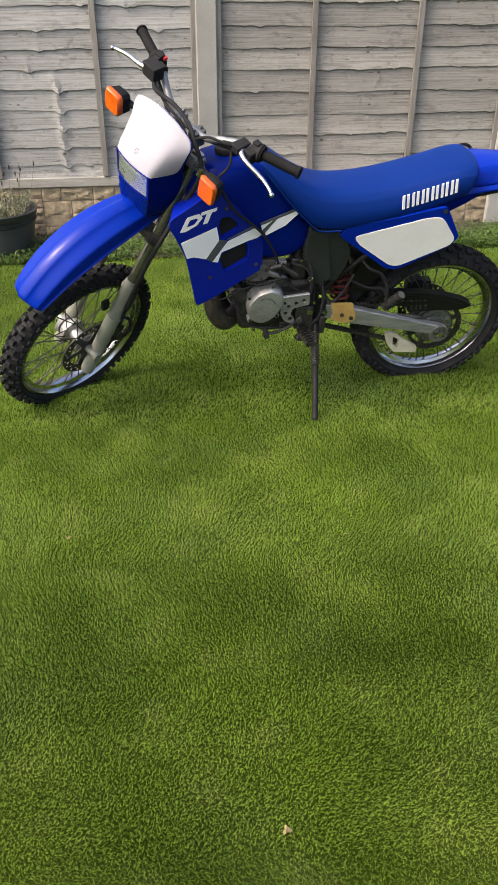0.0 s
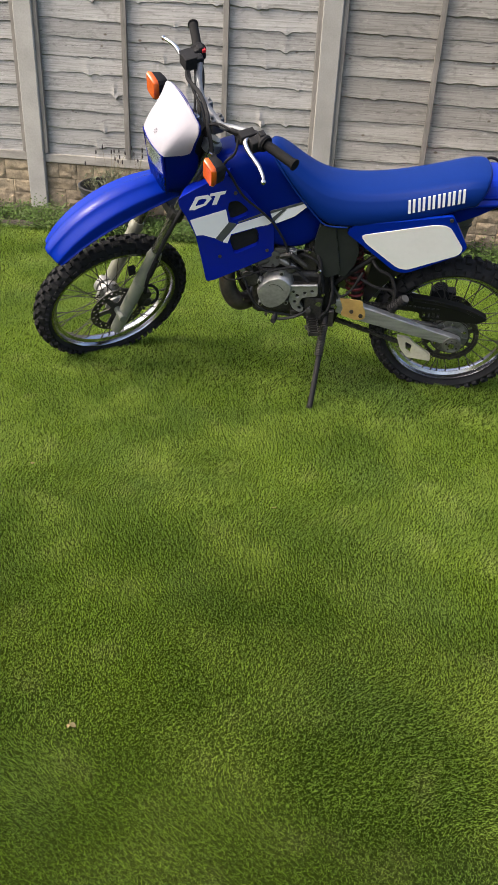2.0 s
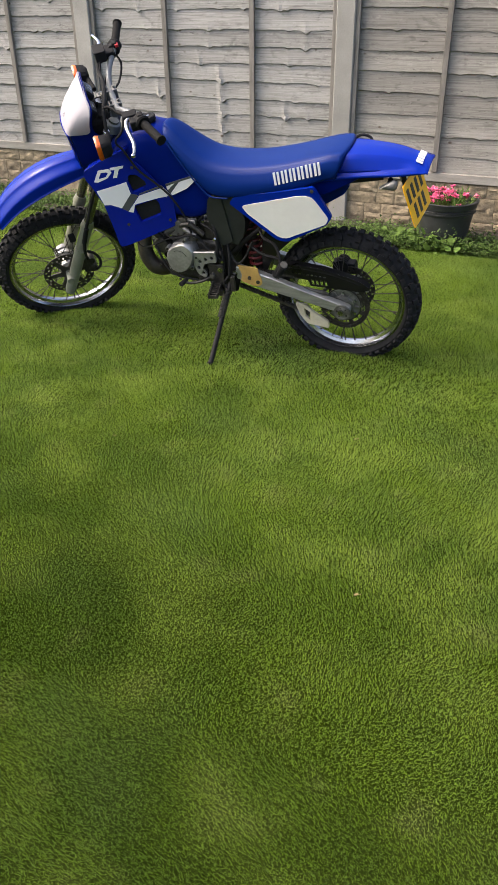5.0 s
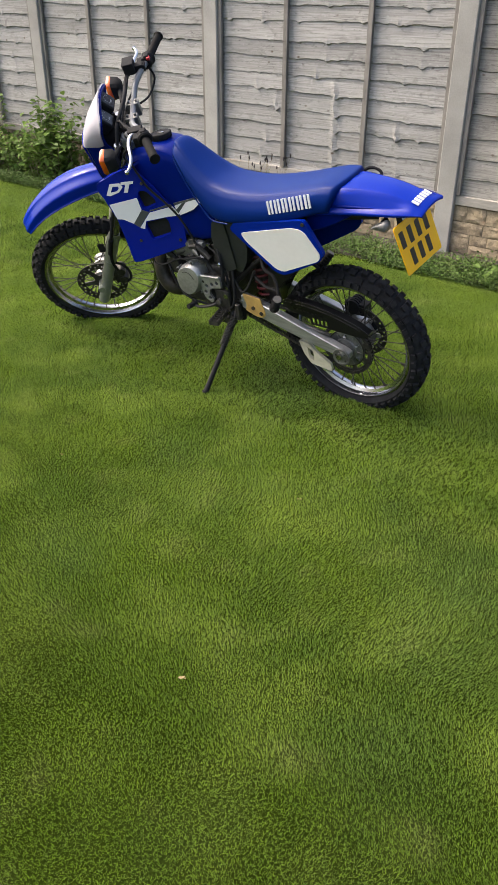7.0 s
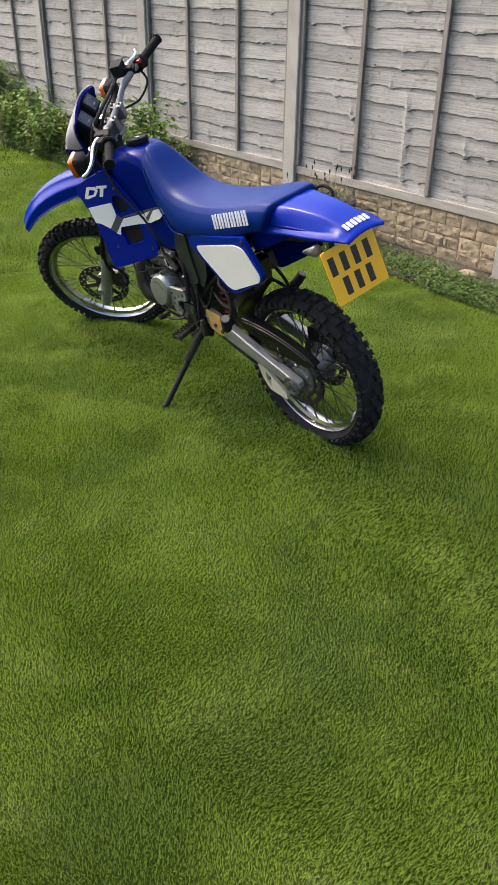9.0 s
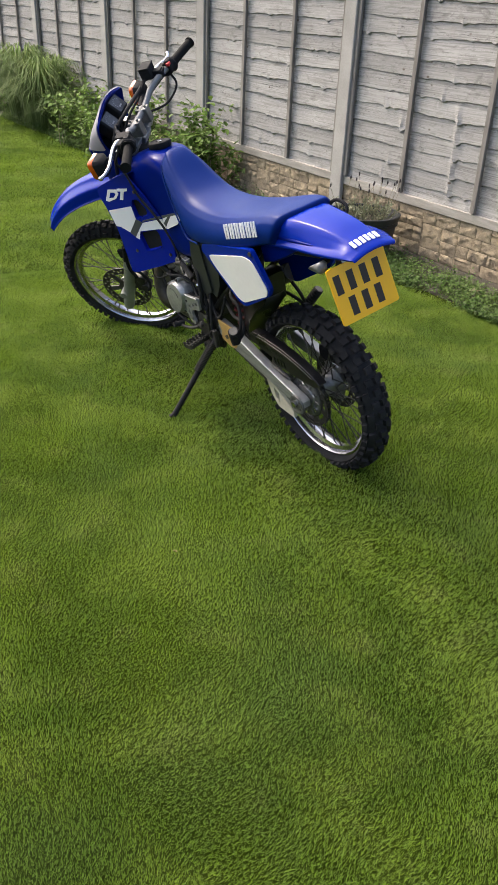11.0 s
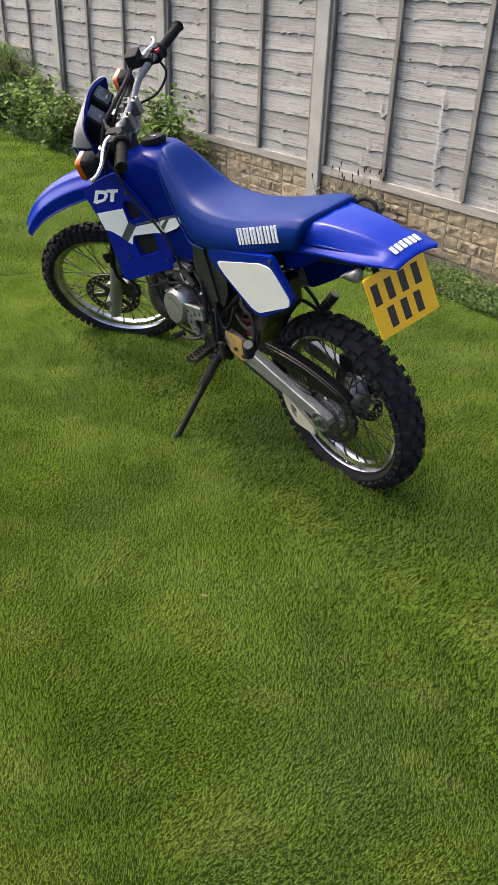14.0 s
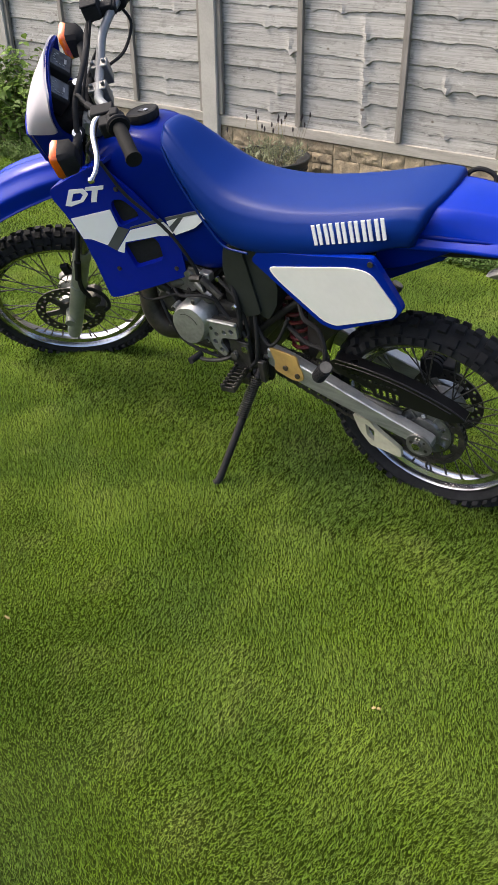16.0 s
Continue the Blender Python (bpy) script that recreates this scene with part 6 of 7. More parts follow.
part("control_cable", tube([(0.945, 0.10, 0.60), (0.920, 0.120, 0.547), (0.882, 0.120, 0.537), (0.828, 0.120, 0.559), (0.774, 0.120, 0.586), (0.732, 0.118, 0.592)], 0.0035, 7), M_RUBBER, engine, "thin black cable")
# cylinder with fins
tilt = Matrix.Translation((0.725, 0.0, 0.60)) @ Matrix.Rotation(radians(10), 4, "Y")
bm = bmesh.new()
box(bm, 0, 0, 0.0, 0.11, 0.12, 0.14, tilt)
for k in range(5):
    box(bm, 0, 0, -0.05 + 0.024 * k, 0.135, 0.15, 0.006, tilt)
box(bm, 0, 0, 0.082, 0.12, 0.13, 0.03, tilt)
for a in (-0.04, 0.04):
    for b in (-0.045, 0.045):
        tube([tilt @ Vector((a, b, 0.095)), tilt @ Vector((a, b, 0.108))], 0.008, 6, bm=bm)
part("cylinder", bm, M_GRIME, engine, "grimy cylinder and head", bevel=0.002)
o = rounded([(0.805, 0.590), (0.800, 0.640), (0.762, 0.672), (0.705, 0.664), (0.690, 0.622), (0.715, 0.592)], 0.016, 3)
rings = [[(0.745 + (u - 0.745) * k, y, 0.632 + (v - 0.632) * k) for u, v in o] for k, y in ((1.0, 0.02), (1.0, 0.090), (0.94, 0.098), (0.70, 0.101))]
jacket = part("water_jacket", loft(rings), M_CAST, engine, "grey cast cylinder jacket", angle=30)
for u, v in ((0.788, 0.632), (0.756, 0.656), (0.712, 0.642), (0.728, 0.604)):
    part("jacket_bolt", tube([(u, 0.092, v), (u, 0.105, v)], 0.0065, 6), M_DARKSTEEL, jacket)
part("inlet_stub", tube([(0.700, 0.088, 0.628), (0.668, 0.100, 0.616), (0.640, 0.104, 0.606)], [0.016, 0.014, 0.012], 12, 3), M_CAST, engine, "short cast stub")
bm = bmesh.new()
tube([(0.67, 0.02, 0.60), (0.58, 0.03, 0.62)], 0.026, 14, bm=bm)
box(bm, 0.585, 0.045, 0.625, 0.055, 0.07, 0.085)
tube([(0.585, 0.045, 0.66), (0.585, 0.045, 0.71)], 0.020, 12, bm=bm)
part("carburettor", bm, M_DARKSTEEL, engine, bevel=0.004)
bm = bmesh.new()
box(bm, 0.70, 0.075, 0.655, 0.05, 0.035, 0.04)
tube([(0.745, 0.085, 0.625), (0.79, 0.10, 0.61)], 0.017, 12, bm=bm)
tube([(0.66, 0.09, 0.60), (0.655, 0.11, 0.60)], 0.020, 12, bm=bm)
part("powervalve_housing", bm, M_GRIME, engine, bevel=0.004)
for pts, r in (([(0.79, 0.10, 0.60), (0.74, 0.13, 0.598), (0.66, 0.13, 0.62), (0.62, 0.11, 0.60)], 0.005), ([(0.66, 0.10, 0.64), (0.60, 0.11, 0.56), (0.545, 0.115, 0.52), (0.53, 0.11, 0.46)], 0.006), ([(0.885, 0.06, 0.69), (0.80, 0.09, 0.66), (0.74, 0.08, 0.66)], 0.012), ([(0.62, 0.09, 0.66), (0.56, 0.11, 0.64), (0.53, 0.11, 0.56), (0.525, 0.115, 0.45)], 0.005), ([(0.50, 0.105, 0.56), (0.46, 0.115, 0.50), (0.42, 0.115, 0.53), (0.38, 0.11, 0.61)], 0.005)):
    part("engine_hose", tube(pts, r, 8), M_RUBBER, engine, "black rubber hose")
for pts, r in (([(0.90, 0.05, 0.60), (0.84, 0.115, 0.545), (0.78, 0.125, 0.425), (0.66, 0.12, 0.395), (0.58, 0.11, 0.40)], 0.0055), ([(0.575, 0.095, 0.70), (0.545, 0.115, 0.64), (0.54, 0.12, 0.57), (0.555, 0.12, 0.50)], 0.008), ([(0.50, 0.10, 0.60), (0.49, 0.12, 0.52), (0.50, 0.125, 0.44), (0.53, 0.12, 0.40)], 0.006)):
    part("engine_hose", tube(pts, r, 8), M_RUBBER, engine, "black rubber hose")
for c, r in (((0.548, 0.122, 0.61), 0.0105), ((0.845, 0.105, 0.56), 0.008)):
    c = Vector(c)
    part("hose_clamp", tube([c - Vector((0.003, 0, 0.003)), c + Vector((0.003, 0, 0.003))], r, 10), M_STEEL, engine, "bright hose clamp")
for c, r in (((0.539, 0.118, 0.462), 0.013), ((0.525, 0.118, 0.505), 0.007), ((0.575, 0.116, 0.440), 0.007), ((0.59, 0.118, 0.69), 0.006), ((0.56, 0.135, 0.355), 0.009), ((0.50, 0.128, 0.352), 0.007), ((0.845, 0.10, 0.44), 0.007)):
    c = Vector(c)
    part("bolt", tube([c, c + Vector((0, 0.010, 0))], r, 6), M_STEEL, engine)
bm = bmesh.new()
tube([(0.735, 0.02, 0.70), (0.725, 0.045, 0.745), (0.69, 0.06, 0.765)], [0.014, 0.013, 0.010], 10, bm=bm)
part("plug_cap", bm, M_RUBBER, engine, "black spark plug cap")
bm = bmesh.new()
tube([(0.815, 0.07, 0.545), (0.815, 0.115, 0.545)], 0.036, 16, bm=bm)
tube([(0.815, 0.10, 0.575), (0.84, 0.115, 0.615), (0.875, 0.10, 0.66)], 0.013, 10, bm=bm)
part("water_pump", bm, M_DARKSTEEL, engine, "dark water pump housing", bevel=0.003)
for c, s in (((0.56, 0.115, 0.435), (0.07, 0.02, 0.10)), ((0.60, 0.11, 0.41), (0.10, 0.03, 0.025)), ((0.485, 0.125, 0.40), (0.02, 0.016, 0.075)), ((0.555, 0.13, 0.352), (0.045, 0.02, 0.03))):
    bm = bmesh.new()
    box(bm, *c, *s)
    part("bracket_plate", bm, M_DARKSTEEL, engine, "greasy bracket plate", bevel=0.003)
part("bracket_pin", tube([(0.54, 0.11, 0.36), (0.585, 0.13, 0.345)], 0.010, 8), M_GRIME, engine)
part("shift_shaft", tube([(0.578, 0.10, 0.43), (0.578, 0.135, 0.43)], 0.012, 10), M_GRIME, engine)
for k in range(5):
    p = Vector((0.612 + 0.034 * k, 0.102, 0.392 - 0.002 * k))
    part("bolt", tube([p, p + Vector((0, 0.012, 0))], 0.0065, 6), M_GRIME, engine)
bm = bmesh.new()
for a, b in (((0.60, 0.112, 0.62), (0.66, 0.112, 0.665)), ((0.66, 0.112, 0.665), (0.70, 0.112, 0.655))):
    tube([a, b], 0.011, 8, bm=bm)
part("oil_pump", bm, M_DARKSTEEL, engine, "small grimy oil pump")
part("exhaust", tube([(0.785, 0.0, 0.60), (0.85, 0.03, 0.615), (0.905, 0.080, 0.565), (0.903, 0.100, 0.485), (0.870, 0.093, 0.425), (0.83, 0.04, 0.400), (0.80, -0.05, 0.40), (0.70, -0.13, 0.45), (0.45, -0.16, 0.54)], [0.022, 0.026, 0.031, 0.034, 0.036, 0.036, 0.036, 0.03, 0.03], 18), M_EXHAUST, bike, "sooty dark expansion chamber")
part("silencer", tube([(0.45, -0.16, 0.55), (0.40, -0.155, 0.58), (0.32, -0.135, 0.63), (0.25, -0.115, 0.665)], [0.03, 0.038, 0.040, 0.034], 16, 3), M_PIPE, bike, "black silencer")
bm = bmesh.new()
box(bm, 0.66, 0, 0.372, 0.26, 0.14, 0.02)
part("skid_plate", bm, M_FRAME, engine, bevel=0.006)

# controls and stand
peg = part("footpeg", tube([(0.505, 0.09, 0.375), (0.53, 0.12, 0.378)], 0.012, 10), M_DARKSTEEL, bike, "toothed steel footpeg")
bm = bmesh.new()
mpeg = Matrix.Translation((0.553, 0.175, 0.385)) @ Matrix.Rotation(radians(10), 4, "Z")
for k in range(7):
    box(bm, 0, -0.048 + 0.016 * k, 0, 0.042, 0.004, 0.016, mpeg)
    for sgn in (-1, 1):
        box(bm, sgn * 0.019, -0.048 + 0.016 * k, 0.010, 0.006, 0.008, 0.010, mpeg)
box(bm, 0.019, 0, 0, 0.005, 0.10, 0.014, mpeg)
box(bm, -0.019, 0, 0, 0.005, 0.10, 0.014, mpeg)
part("tread", bm, M_DARKSTEEL, peg)
part("footpeg", tube([(0.505, -0.09, 0.375), (0.545, -0.22, 0.385)], 0.013, 10), M_DARKSTEEL, bike)
lever = part("gear_lever", tube([(0.575, 0.115, 0.43), (0.62, 0.135, 0.405), (0.68, 0.145, 0.39), (0.705, 0.15, 0.395)], 0.0065, 8), M_DARKSTEEL, bike, "gear lever")
part("lever_rubber", tube([(0.708, 0.135, 0.397), (0.712, 0.182, 0.402)], 0.011, 10), M_RUBBER, lever)
for side in (1, -1):
    pp = part("passenger_peg", tube([(0.262, 0.165 * side, 0.495), (0.238, 0.182 * side, 0.530), (0.216, 0.196 * side, 0.566)], [0.015, 0.0165, 0.017], 14), M_RUBBER, bike, "folded rubber passenger peg")
    part("peg_end", tube([(0.2165, 0.1955 * side, 0.5655), (0.2145, 0.197 * side, 0.569)], 0.0155, 14), M_GRIME, pp, "grey worn peg end")
    for run in ([(0.350, 0.092, 0.655), (0.322, 0.118, 0.633), (0.278, 0.122, 0.610), (0.252, 0.140, 0.555), (0.258, 0.160, 0.498)], [(0.400, 0.100, 0.585), (0.330, 0.118, 0.556), (0.268, 0.122, 0.548), (0.248, 0.140, 0.520), (0.258, 0.160, 0.494)]):
        part("peg_bracket", tube([(x, y * side, z) for x, y, z in run], 0.0068, 8), M_FRAME, pp)
    bm = bmesh.new()
    for k in range(7):
        c = Vector((0.259, 0.1675 * side, 0.500)).lerp(Vector((0.219, 0.1945 * side, 0.561)), k / 6)
        e = Vector((-0.022, 0.014 * side, 0.033)).normalized() * 0.0025
        tube([c - e, c + e], 0.0195, 12, bm=bm)
    part("peg_ribs", bm, M_RUBBER, pp)
foot = Vector((0.534, 0.360, 0.128))
top = Vector((0.505, 0.112, 0.385))
stand = part("side_stand", tube([top + Vector((0.0, -0.01, 0.02)), top, top.lerp(foot, 0.5), top.lerp(foot, 0.96), foot + Vector((0.006, 0.012, -0.004))], [0.015, 0.013, 0.0115, 0.0115, 0.014], 12), M_FRAME, bike, "black side stand")
pts = []
a0, a1 = top.lerp(foot, 0.06) + Vector((0.003, 0.002, 0.002)), top.lerp(foot, 0.42) + Vector((0.003, 0.002, 0.002))
ax = (a1 - a0).normalized()
u1 = ax.cross(Vector((1, 0, 0))).normalized()
v1 = ax.cross(u1)
for k in range(20 * 8 + 1):
    a = 2 * math.pi * k / 8
    pts.append(a0.lerp(a1, k / (20 * 8)) + 0.0155 * (math.cos(a) * u1 + math.sin(a) * v1))
part("stand_spring", tube(pts, 0.0026, 5, 1), M_DARKSTEEL, stand)
bm = bmesh.new()
box(bm, 0.51, 0.10, 0.385, 0.05, 0.03, 0.06)
part("stand_bracket", bm, M_DARKSTEEL, stand, bevel=0.004)
bm = bmesh.new()
box(bm, 0.035, -0.092, 0.415, 0.10, 0.045, 0.05, None)
caliper = part("rear_caliper", bm, M_BLACK, bike, "black finned rear brake caliper", bevel=0.003)
for k in range(5):
    bm = bmesh.new()
    lathe([(0.0, -0.004), (0.031, -0.004), (0.031, 0.004), (0.0, 0.004)], 18, True, bm, Matrix.Translation((0.045, -0.118 + 0.013 * k, 0.425)))
    part("cooling_fin", bm, M_BLACK, caliper)
part("caliper_arm", tube([(-0.02, -0.09, 0.40), (-0.045, -0.09, 0.33)], 0.012, 8), M_BLACK, caliper)

# ---- planting ----
def leaf_cloud(pos, size, aspect=0.55, up=0.35, seed=0, cup=0.25, droop=0.0):
    """Folded diamond leaves at the given places, as an (n, 6, 3) array."""
    g = np.random.default_rng(seed)
    n = len(pos)
    a = g.uniform(0, 2 * np.pi, n)
    el = g.normal(up, 0.45, n)
    d = np.stack([np.cos(a) * np.cos(el), np.sin(a) * np.cos(el), np.sin(el)], 1)
    side = np.stack([-np.sin(a), np.cos(a), g.normal(0, 0.35, n)], 1)
    side /= np.linalg.norm(side, axis=1)[:, None]
    nrm = np.cross(d, side)
    s = (size * g.uniform(0.6, 1.3, n))[:, None]
    v = np.empty((n, 6, 3))
    v[:, 0] = pos
    v[:, 1] = pos + s * (0.32 * d + aspect * 0.5 * side + cup * 0.2 * nrm)
    v[:, 2] = pos + s * (0.68 * d + aspect * 0.42 * side + cup * 0.2 * nrm) - np.array([0, 0, droop]) * s * 0.3
    v[:, 3] = pos + s * d - np.array([0, 0, droop]) * s
    v[:, 4] = pos + s * (0.68 * d - aspect * 0.42 * side + cup * 0.2 * nrm) - np.array([0, 0, droop]) * s * 0.3
    v[:, 5] = pos + s * (0.32 * d - aspect * 0.5 * side + cup * 0.2 * nrm)
    return v


LEAF_FACES = [[0, 1, 2, 3], [0, 3, 4, 5]]


def bush(s, d, spread, depth, height, stems, leaf, label, seed, mat=None):
    """A leafy cane plant: arching stems with leaves along their upper lengths."""
    r = random.Random(seed)
    base = fence_pose(s, d, 0)
    ob = new("shrub")
    ob.matrix_world = base
    tagged(ob, label, "shrub", group="border plants")
    bm = bmesh.new()
    pos = []
    for _ in range(stems):
        x, y = r.gauss(0, spread * 0.42), r.gauss(0, depth * 0.4)
        h = height * r.uniform(0.45, 1.1) * math.exp(-(x / spread) ** 2 * 0.8)
        tip = Vector((x + r.gauss(0, 0.12), min(y + r.gauss(-0.03, 0.10), -d - 0.03), h))
        pts = [Vector((x * 0.8, min(y, -d - 0.04), -0.04)), Vector((x, y, h * 0.5)), tip]
        tube(pts, [0.004, 0.003, 0.0015], 5, 4, bm=bm)
        ln = spline(pts, 12)
        for p in ln[5:]:
            for _ in range(r.choice((0, 1, 2, 3, 4))):
                pos.append(p + Vector((r.gauss(0, leaf * 0.8), r.gauss(0, leaf * 0.8), r.gauss(0, leaf * 0.5))))
    tagged(part("cane_growth", bm, M_DRY, ob), kind="stuff")
    v = leaf_cloud(np.array(pos), leaf, 0.62, 0.15, seed, droop=0.25)
    fol = new("foliage", numpy_mesh("foliage", v, LEAF_FACES, mat or M_LEAF))
    fol.parent = ob
    return ob


bush(-3.50, -0.24, 0.34, 0.20, 0.66, 40, 0.058, "leafy green cane shrub against the fence", 3)
bush(-4.15, -0.20, 0.36, 0.2, 0.40, 22, 0.050, "leafy green cane shrub against the fence", 4)
bush(-4.55, -0.18, 0.22, 0.14, 0.86, 14, 0.058, "tall light green shrub with large leaves", 5)
bush(-5.05, -0.33, 0.50, 0.24, 0.50, 30, 0.060, "dense low green shrub", 6)
bush(-5.75, -0.30, 0.45, 0.24, 0.62, 28, 0.065, "dense green shrub by the lawn", 7)
bush(-6.25, -0.15, 0.25, 0.14, 0.80, 12, 0.060, "tall light green shrub with large leaves", 8)
bush(-8.6, -0.25, 0.6, 0.24, 0.55, 26, 0.06, "dense green shrub by the lawn", 9)


def grass_clump(s, d, radius, height, n, seed):
    g = np.random.default_rng(seed)
    base = fence_pose(s, d, 0)
    a = g.uniform(0, 2 * np.pi, n)
    rr = radius * 0.35 * np.sqrt(g.uniform(0, 1, n))
    out = radius * g.uniform(0.25, 1.15, n)
    h = height * g.uniform(0.6, 1.1, n)
    w = g.uniform(0.004, 0.008, n)
    v = np.empty((n, 9, 3))
    px, py = rr * np.cos(a), rr * np.sin(a)
    steps = ((0, 0, 1), (0.14, 0.60, 1), (0.45, 0.98, 0.85), (0.90, 0.92, 0.6))
    k = 0
    for o, u, ws in steps:
        for sgn in (-1, 1):
            v[:, k, 0] = px + np.cos(a) * out * o - np.sin(a) * w * ws * sgn
            v[:, k, 1] = np.minimum(py + np.sin(a) * out * o, -d - 0.02) + np.cos(a) * w * ws * sgn
            v[:, k, 2] = u * h - 0.03
            k += 1
    v[:, 8, 0], v[:, 8, 1], v[:, 8, 2] = px + np.cos(a) * out * 1.3, np.minimum(py + np.sin(a) * out * 1.3, -d - 0.02), h * 0.60
    ob = new("grass_clump", numpy_mesh("grass_clump", v, [[0, 1, 3, 2], [2, 3, 5, 4], [4, 5, 7, 6], [6, 7, 8]], M_RUSH))
    ob.matrix_world = base
    return tagged(ob, "tall arching clump of long ornamental grass", "ornamental grass", group="border plants")


grass_clump(-7.0, -0.30, 0.56, 0.74, 900, 11)
grass_clump(-7.65, -0.26, 0.50, 0.80, 760, 12)
grass_clump(-6.5, -0.28, 0.34, 0.45, 320, 13)

# low weeds and ground cover in the border
g = np.random.default_rng(21)
n = 140000
s = g.uniform(-9, 4.2, n)
d = -0.05 - 0.48 * g.beta(1.6, 0.95, n)
clump = np.sin(s * 3.1 + 1.3 * np.sin(d * 17)) + 0.6 * np.sin(s * 8.3 + d * 9) + 0.8 * np.sin(d * 14 + s)
ok = clump + g.normal(0, 0.5, n) - 2.5 * np.clip(d + 0.20, 0, 1) * (s > -0.6) > -1.15
for px, py, pr in ((-1.515, 4.755, 0.20), (0.575, 5.01, 0.15)):
    gx, gy = FENCE_X + s * F_DIR.x - d * F_DIR.y, FENCE_Y + s * F_DIR.y + d * F_DIR.x
    ok &= (gx - px) ** 2 + (gy - py) ** 2 > pr ** 2
s, d, clump = s[ok], d[ok], clump[ok]
x = FENCE_X + s * F_DIR.x - d * F_DIR.y
y = FENCE_Y + s * F_DIR.y + d * F_DIR.x
z = SLOPE * (y - 2.68) - 0.01 + np.abs(g.normal(0, 0.028, len(s))) * (1 + 0.4 * np.clip(clump, 0, 2))
weeds = new("ground_cover", numpy_mesh("ground_cover", leaf_cloud(np.stack([x, y, z], 1), 0.0145, 0.75, 0.35, 22), LEAF_FACES, M_WEED))
tagged(weeds, "low green weeds and creeping leaves in the border", "weeds", kind="stuff")


def border_stone(s, d, size, seed):
    r = random.Random(seed)
    bm = bmesh.new()
    bmesh.ops.create_icosphere(bm, subdivisions=2, radius=size)
    off = Vector((seed, seed * 2, 0))
    for v in bm.verts:
        v.co *= 1 + 0.35 * noise.noise(v.co / size * 1.1 + off)
        v.co.z *= 0.5
    ob = part("border_stone", bm, M_STONE, None, angle=25)
    ob.matrix_world = fence_pose(s, d, 0.004) @ pose(0, 0, 0, 0, 0, r.uniform(0, 360))
    return tagged(ob, "small rough grey stone lying on the soil", "stone", group="stones in the border")


for k, (s1, d1, sz) in enumerate(((-0.15, -0.12, 0.06), (-0.32, -0.22, 0.035), (0.35, -0.16, 0.03), (-1.0, -0.10, 0.03), (1.5, -0.14, 0.035), (0.95, -0.1, 0.04))):
    border_stone(s1, d1, sz, 60 + k)


def plant_pot(x, y, r_top, r_base, h, label):
    z = turf_z(y) - 0.012
    pot = new("plant_pot")
    pot.matrix_world = pose(x, y, z)
    tagged(pot, label, "plant pot")
    prof = [(0.0, 0.0), (r_base, 0.0), (r_base + (r_top - r_base) * 0.62, h * 0.70), (r_top - 0.022, h * 0.72), (r_top - 0.014, h * 0.76), (r_top - 0.012, h * 0.82), (r_top - 0.016, h * 0.835), (r_top - 0.006, h * 0.86), (r_top + 0.002, h - 0.010), (r_top + 0.004, h - 0.003), (r_top, h), (r_top - 0.010, h), (r_top - 0.026, h * 0.80), (r_base - 0.01, 0.02), (0.0, 0.02)]
    up = Matrix.Rotation(radians(90), 4, "X")
    part("wall", lathe(prof, 48, True, None, up), M_POT, pot)
    part("rim_band", lathe([(r_top - 0.020, h * 0.745), (r_top - 0.009, h * 0.75), (r_top - 0.008, h * 0.775), (r_top - 0.018, h * 0.78)], 48, True, None, up), M_POT, pot)
    bm = lathe([(0.0, h * 0.74), (r_top - 0.03, h * 0.74), (r_top - 0.034, h * 0.68), (0.0, h * 0.68)], 32, True, None, up)
    part("compost", bm, M_SOIL, pot, "dark compost")
    return pot


# the pots' profiles turn about y, then stand up; the sign keeps them upright
def upright_check(ob):
    for c in ob.children:
        zs = [v.co.z for v in c.data.vertices]
        if min(zs) < -0.05:
            c.data.transform(Matrix.Rotation(radians(180), 4, "X"))
    return ob


pot_a = upright_check(plant_pot(-1.515, 4.755, 0.238, 0.185, 0.272, "black plastic pot of dry lavender by the fence"))
pot_b = upright_check(plant_pot(0.575, 5.01, 0.198, 0.14, 0.288, "black plastic pot of pink flowers by the fence"))

r = random.Random(77)
lav = new("lavender_plant")
lav.matrix_world = pose(-1.515, 4.755, turf_z(4.755) + 0.190)
tagged(lav, "grey-green lavender with dry dark flower heads in a pot", "lavender")
bm, heads, pos = bmesh.new(), bmesh.new(), []
for k in range(64):
    a, rad = r.uniform(0, 6.28), 0.15 * math.sqrt(r.random())
    b = Vector((rad * math.cos(a), rad * math.sin(a), 0))
    h = r.uniform(0.08, 0.17)
    t = b * 1.5 + Vector((r.gauss(0, 0.02), r.gauss(0, 0.02), h))
    tube([b, (b + t) / 2 + Vector((0, 0, 0.01)), t], 0.0018, 4, 3, bm=bm)
    for q in range(16):
        pos.append(b.lerp(t, r.uniform(0.2, 1.0)) + Vector((r.gauss(0, 0.01), r.gauss(0, 0.01), 0)))
    if k < 18:
        tt = t + Vector((r.gauss(0, 0.03), r.gauss(0, 0.03), r.uniform(0.08, 0.16)))
        tube([t, tt], 0.0012, 4, bm=bm)
        tube([tt, tt + Vector((0, 0, 0.012)), tt + Vector((0, 0, 0.026))], [0.003, 0.0055, 0.002], 6, 2, bm=heads)
tagged(part("cane_growth", bm, M_DRY, lav), kind="stuff")
tagged(part("flower_heads", heads, M_DARKBUD, lav), "dark dry flower heads", kind="stuff")
fol = new("foliage", numpy_mesh("foliage", leaf_cloud(np.array(pos), 0.032, 0.2, 0.8, 31), LEAF_FACES, M_SILVERLEAF))
fol.parent = lav

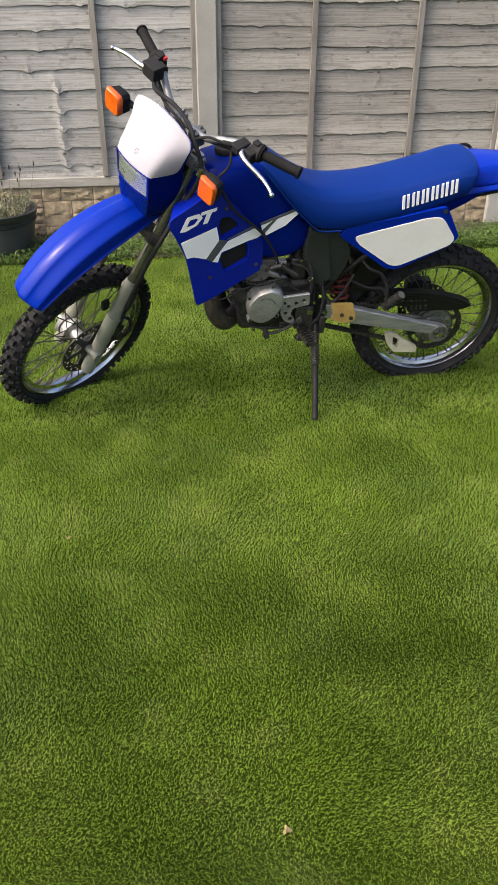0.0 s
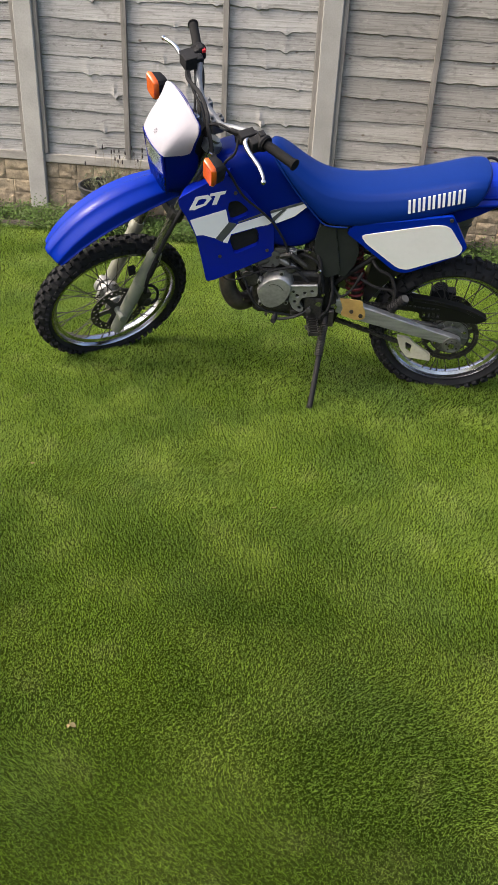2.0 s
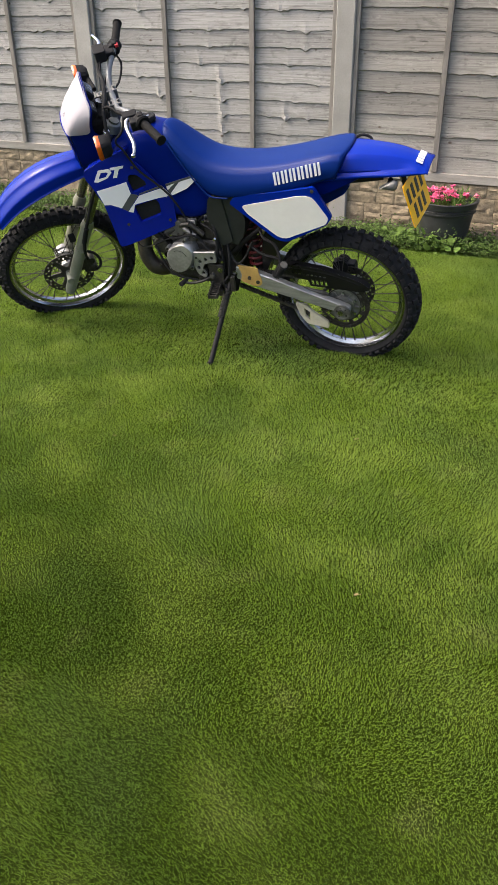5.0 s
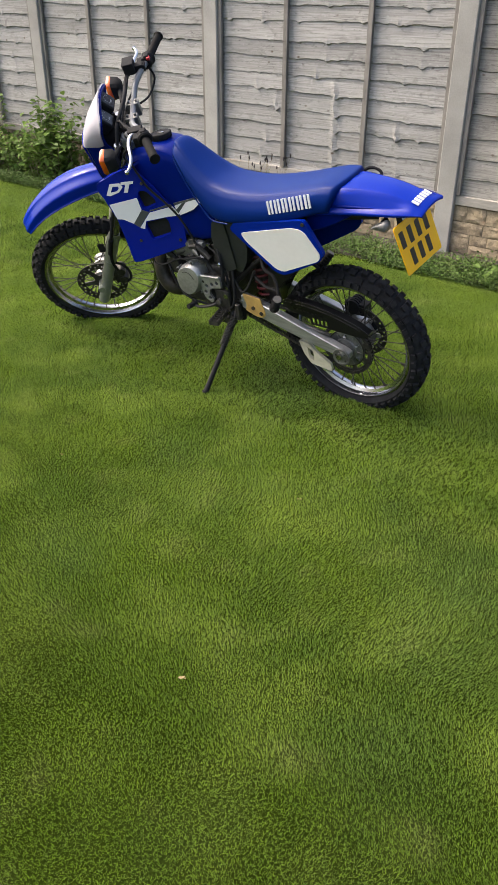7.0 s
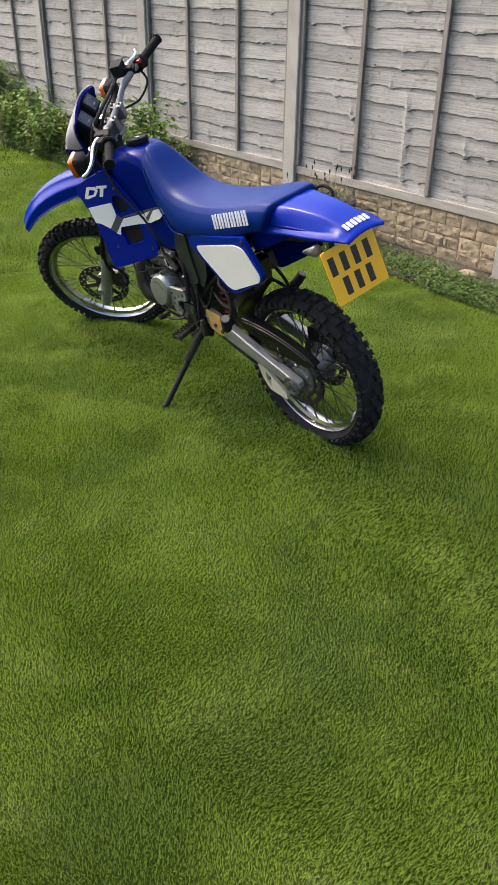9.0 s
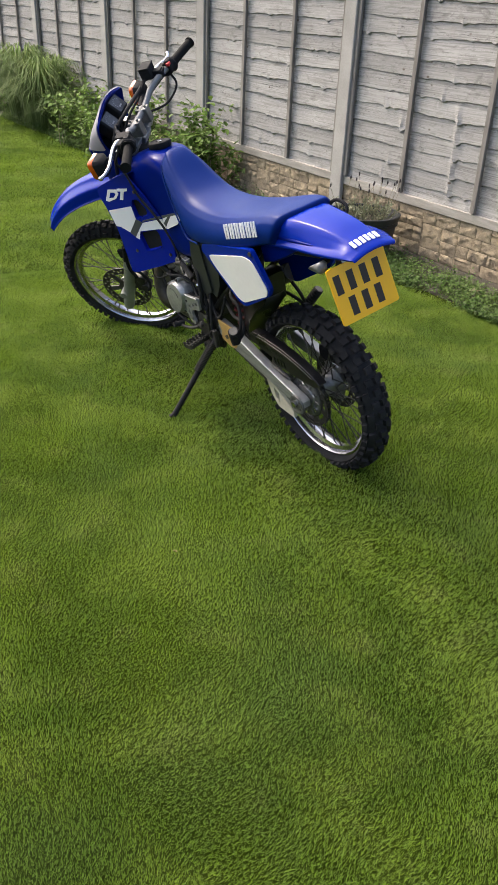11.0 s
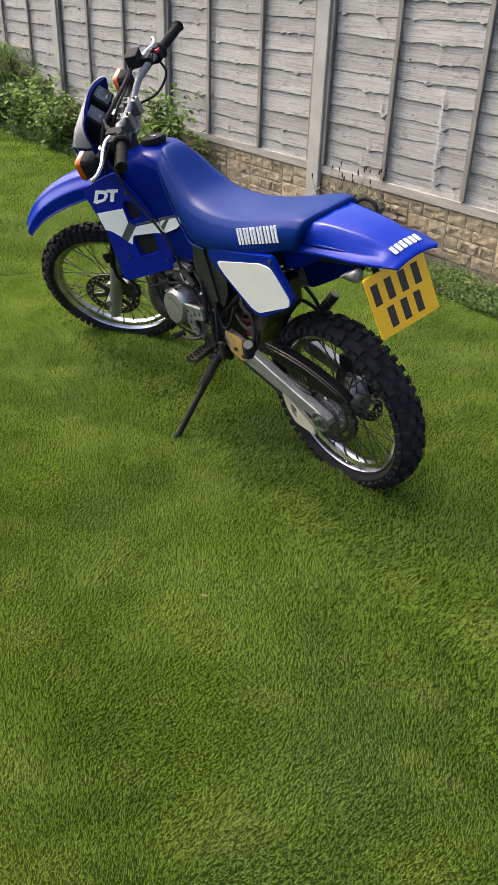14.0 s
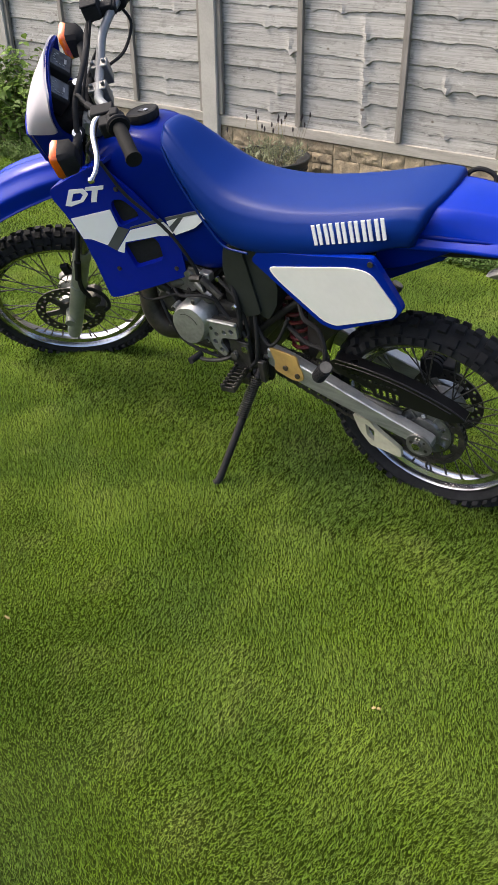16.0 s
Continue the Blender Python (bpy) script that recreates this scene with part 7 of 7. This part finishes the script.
pink = new("pink_flowers")
pink.matrix_world = pose(0.575, 5.01, turf_z(5.01) + 0.200)
tagged(pink, "bright pink flowers over thin green leaves in a pot", "flowers")
bm, pos, pet = bmesh.new(), [], []
for k in range(60):
    a, rad = r.uniform(0, 6.28), 0.15 * math.sqrt(r.random())
    b = Vector((rad * math.cos(a), rad * math.sin(a), 0))
    t = b * 1.15 + Vector((r.gauss(0, 0.015), r.gauss(0, 0.015), r.uniform(0.06, 0.12)))
    tube([b, t], 0.0015, 4, bm=bm)
    for q in range(9):
        pos.append(b.lerp(t, r.uniform(0.0, 0.85)))
    if r.random() < (0.8 if b.x < 0.0 else 0.3):
        for q in range(20):
            pet.append(t + Vector((r.gauss(0, 0.006), r.gauss(0, 0.006), r.gauss(0.004, 0.003))))
tagged(part("cane_growth", bm, M_LEAF, pink), kind="stuff")
fol = new("foliage", numpy_mesh("foliage", leaf_cloud(np.array(pos), 0.055, 0.13, 0.7, 33), LEAF_FACES, M_LEAF))
fol.parent = pink
fol = new("petals", numpy_mesh("petals", leaf_cloud(np.array(pet), 0.020, 0.9, 0.3, 34), LEAF_FACES, M_PINK))
fol.parent = pink
tagged(fol, "bright pink petals", kind="stuff")

def fallen_leaf(x, y, size, turn, seed):
    v = leaf_cloud(np.zeros((3, 3)), size, 0.7, 0.05, seed, cup=0.6)
    ob = new("fallen_leaf", numpy_mesh("fallen_leaf", v, LEAF_FACES, M_DEADLEAF))
    ob.matrix_world = pose(x, y, turf_z(y) - 0.002, 0, 0, turn)
    return tagged(ob, "small pale dry leaf lying on the grass", "leaf", group="fallen leaves")


for k, (x, y, sz) in enumerate(((0.075, 0.955, 0.015), (2.02, 1.08, 0.02), (0.30, 1.93, 0.012), (1.44, 1.55, 0.014), (-0.55, 1.9, 0.012), (1.1, 2.35, 0.012))):
    fallen_leaf(x, y, sz, 40 * k, 80 + k)

def broad_weed(x, y, seed):
    """A broad-leaved weed at the foot of a pot."""
    g2 = np.random.default_rng(seed)
    n2 = 46
    p = np.stack([g2.normal(0, 0.07, n2), g2.normal(0, 0.045, n2), np.abs(g2.normal(0.03, 0.028, n2))], 1)
    ob = new("broad_leaved_weed")
    ob.matrix_world = pose(x, y, turf_z(y) - 0.012)
    for v in leaf_cloud(p, 0.055, 0.8, 0.35, seed, droop=0.2):
        leaf = new("leaf", numpy_mesh("leaf", v[None], LEAF_FACES, M_LEAF))
        leaf.parent = ob
    return tagged(ob, "pale broad-leaved weed at the foot of a pot", "weed", group="weeds by the pot")


for k, (x, y) in enumerate(((0.53, 4.83), (0.36, 4.90), (0.70, 4.86))):
    broad_weed(x, y, 95 + k)

# ---- pieces of the fence ----
for i, gb, panel in BAYS:
    fence_bay_pieces(gb, panel, i, -4 <= i <= 1)
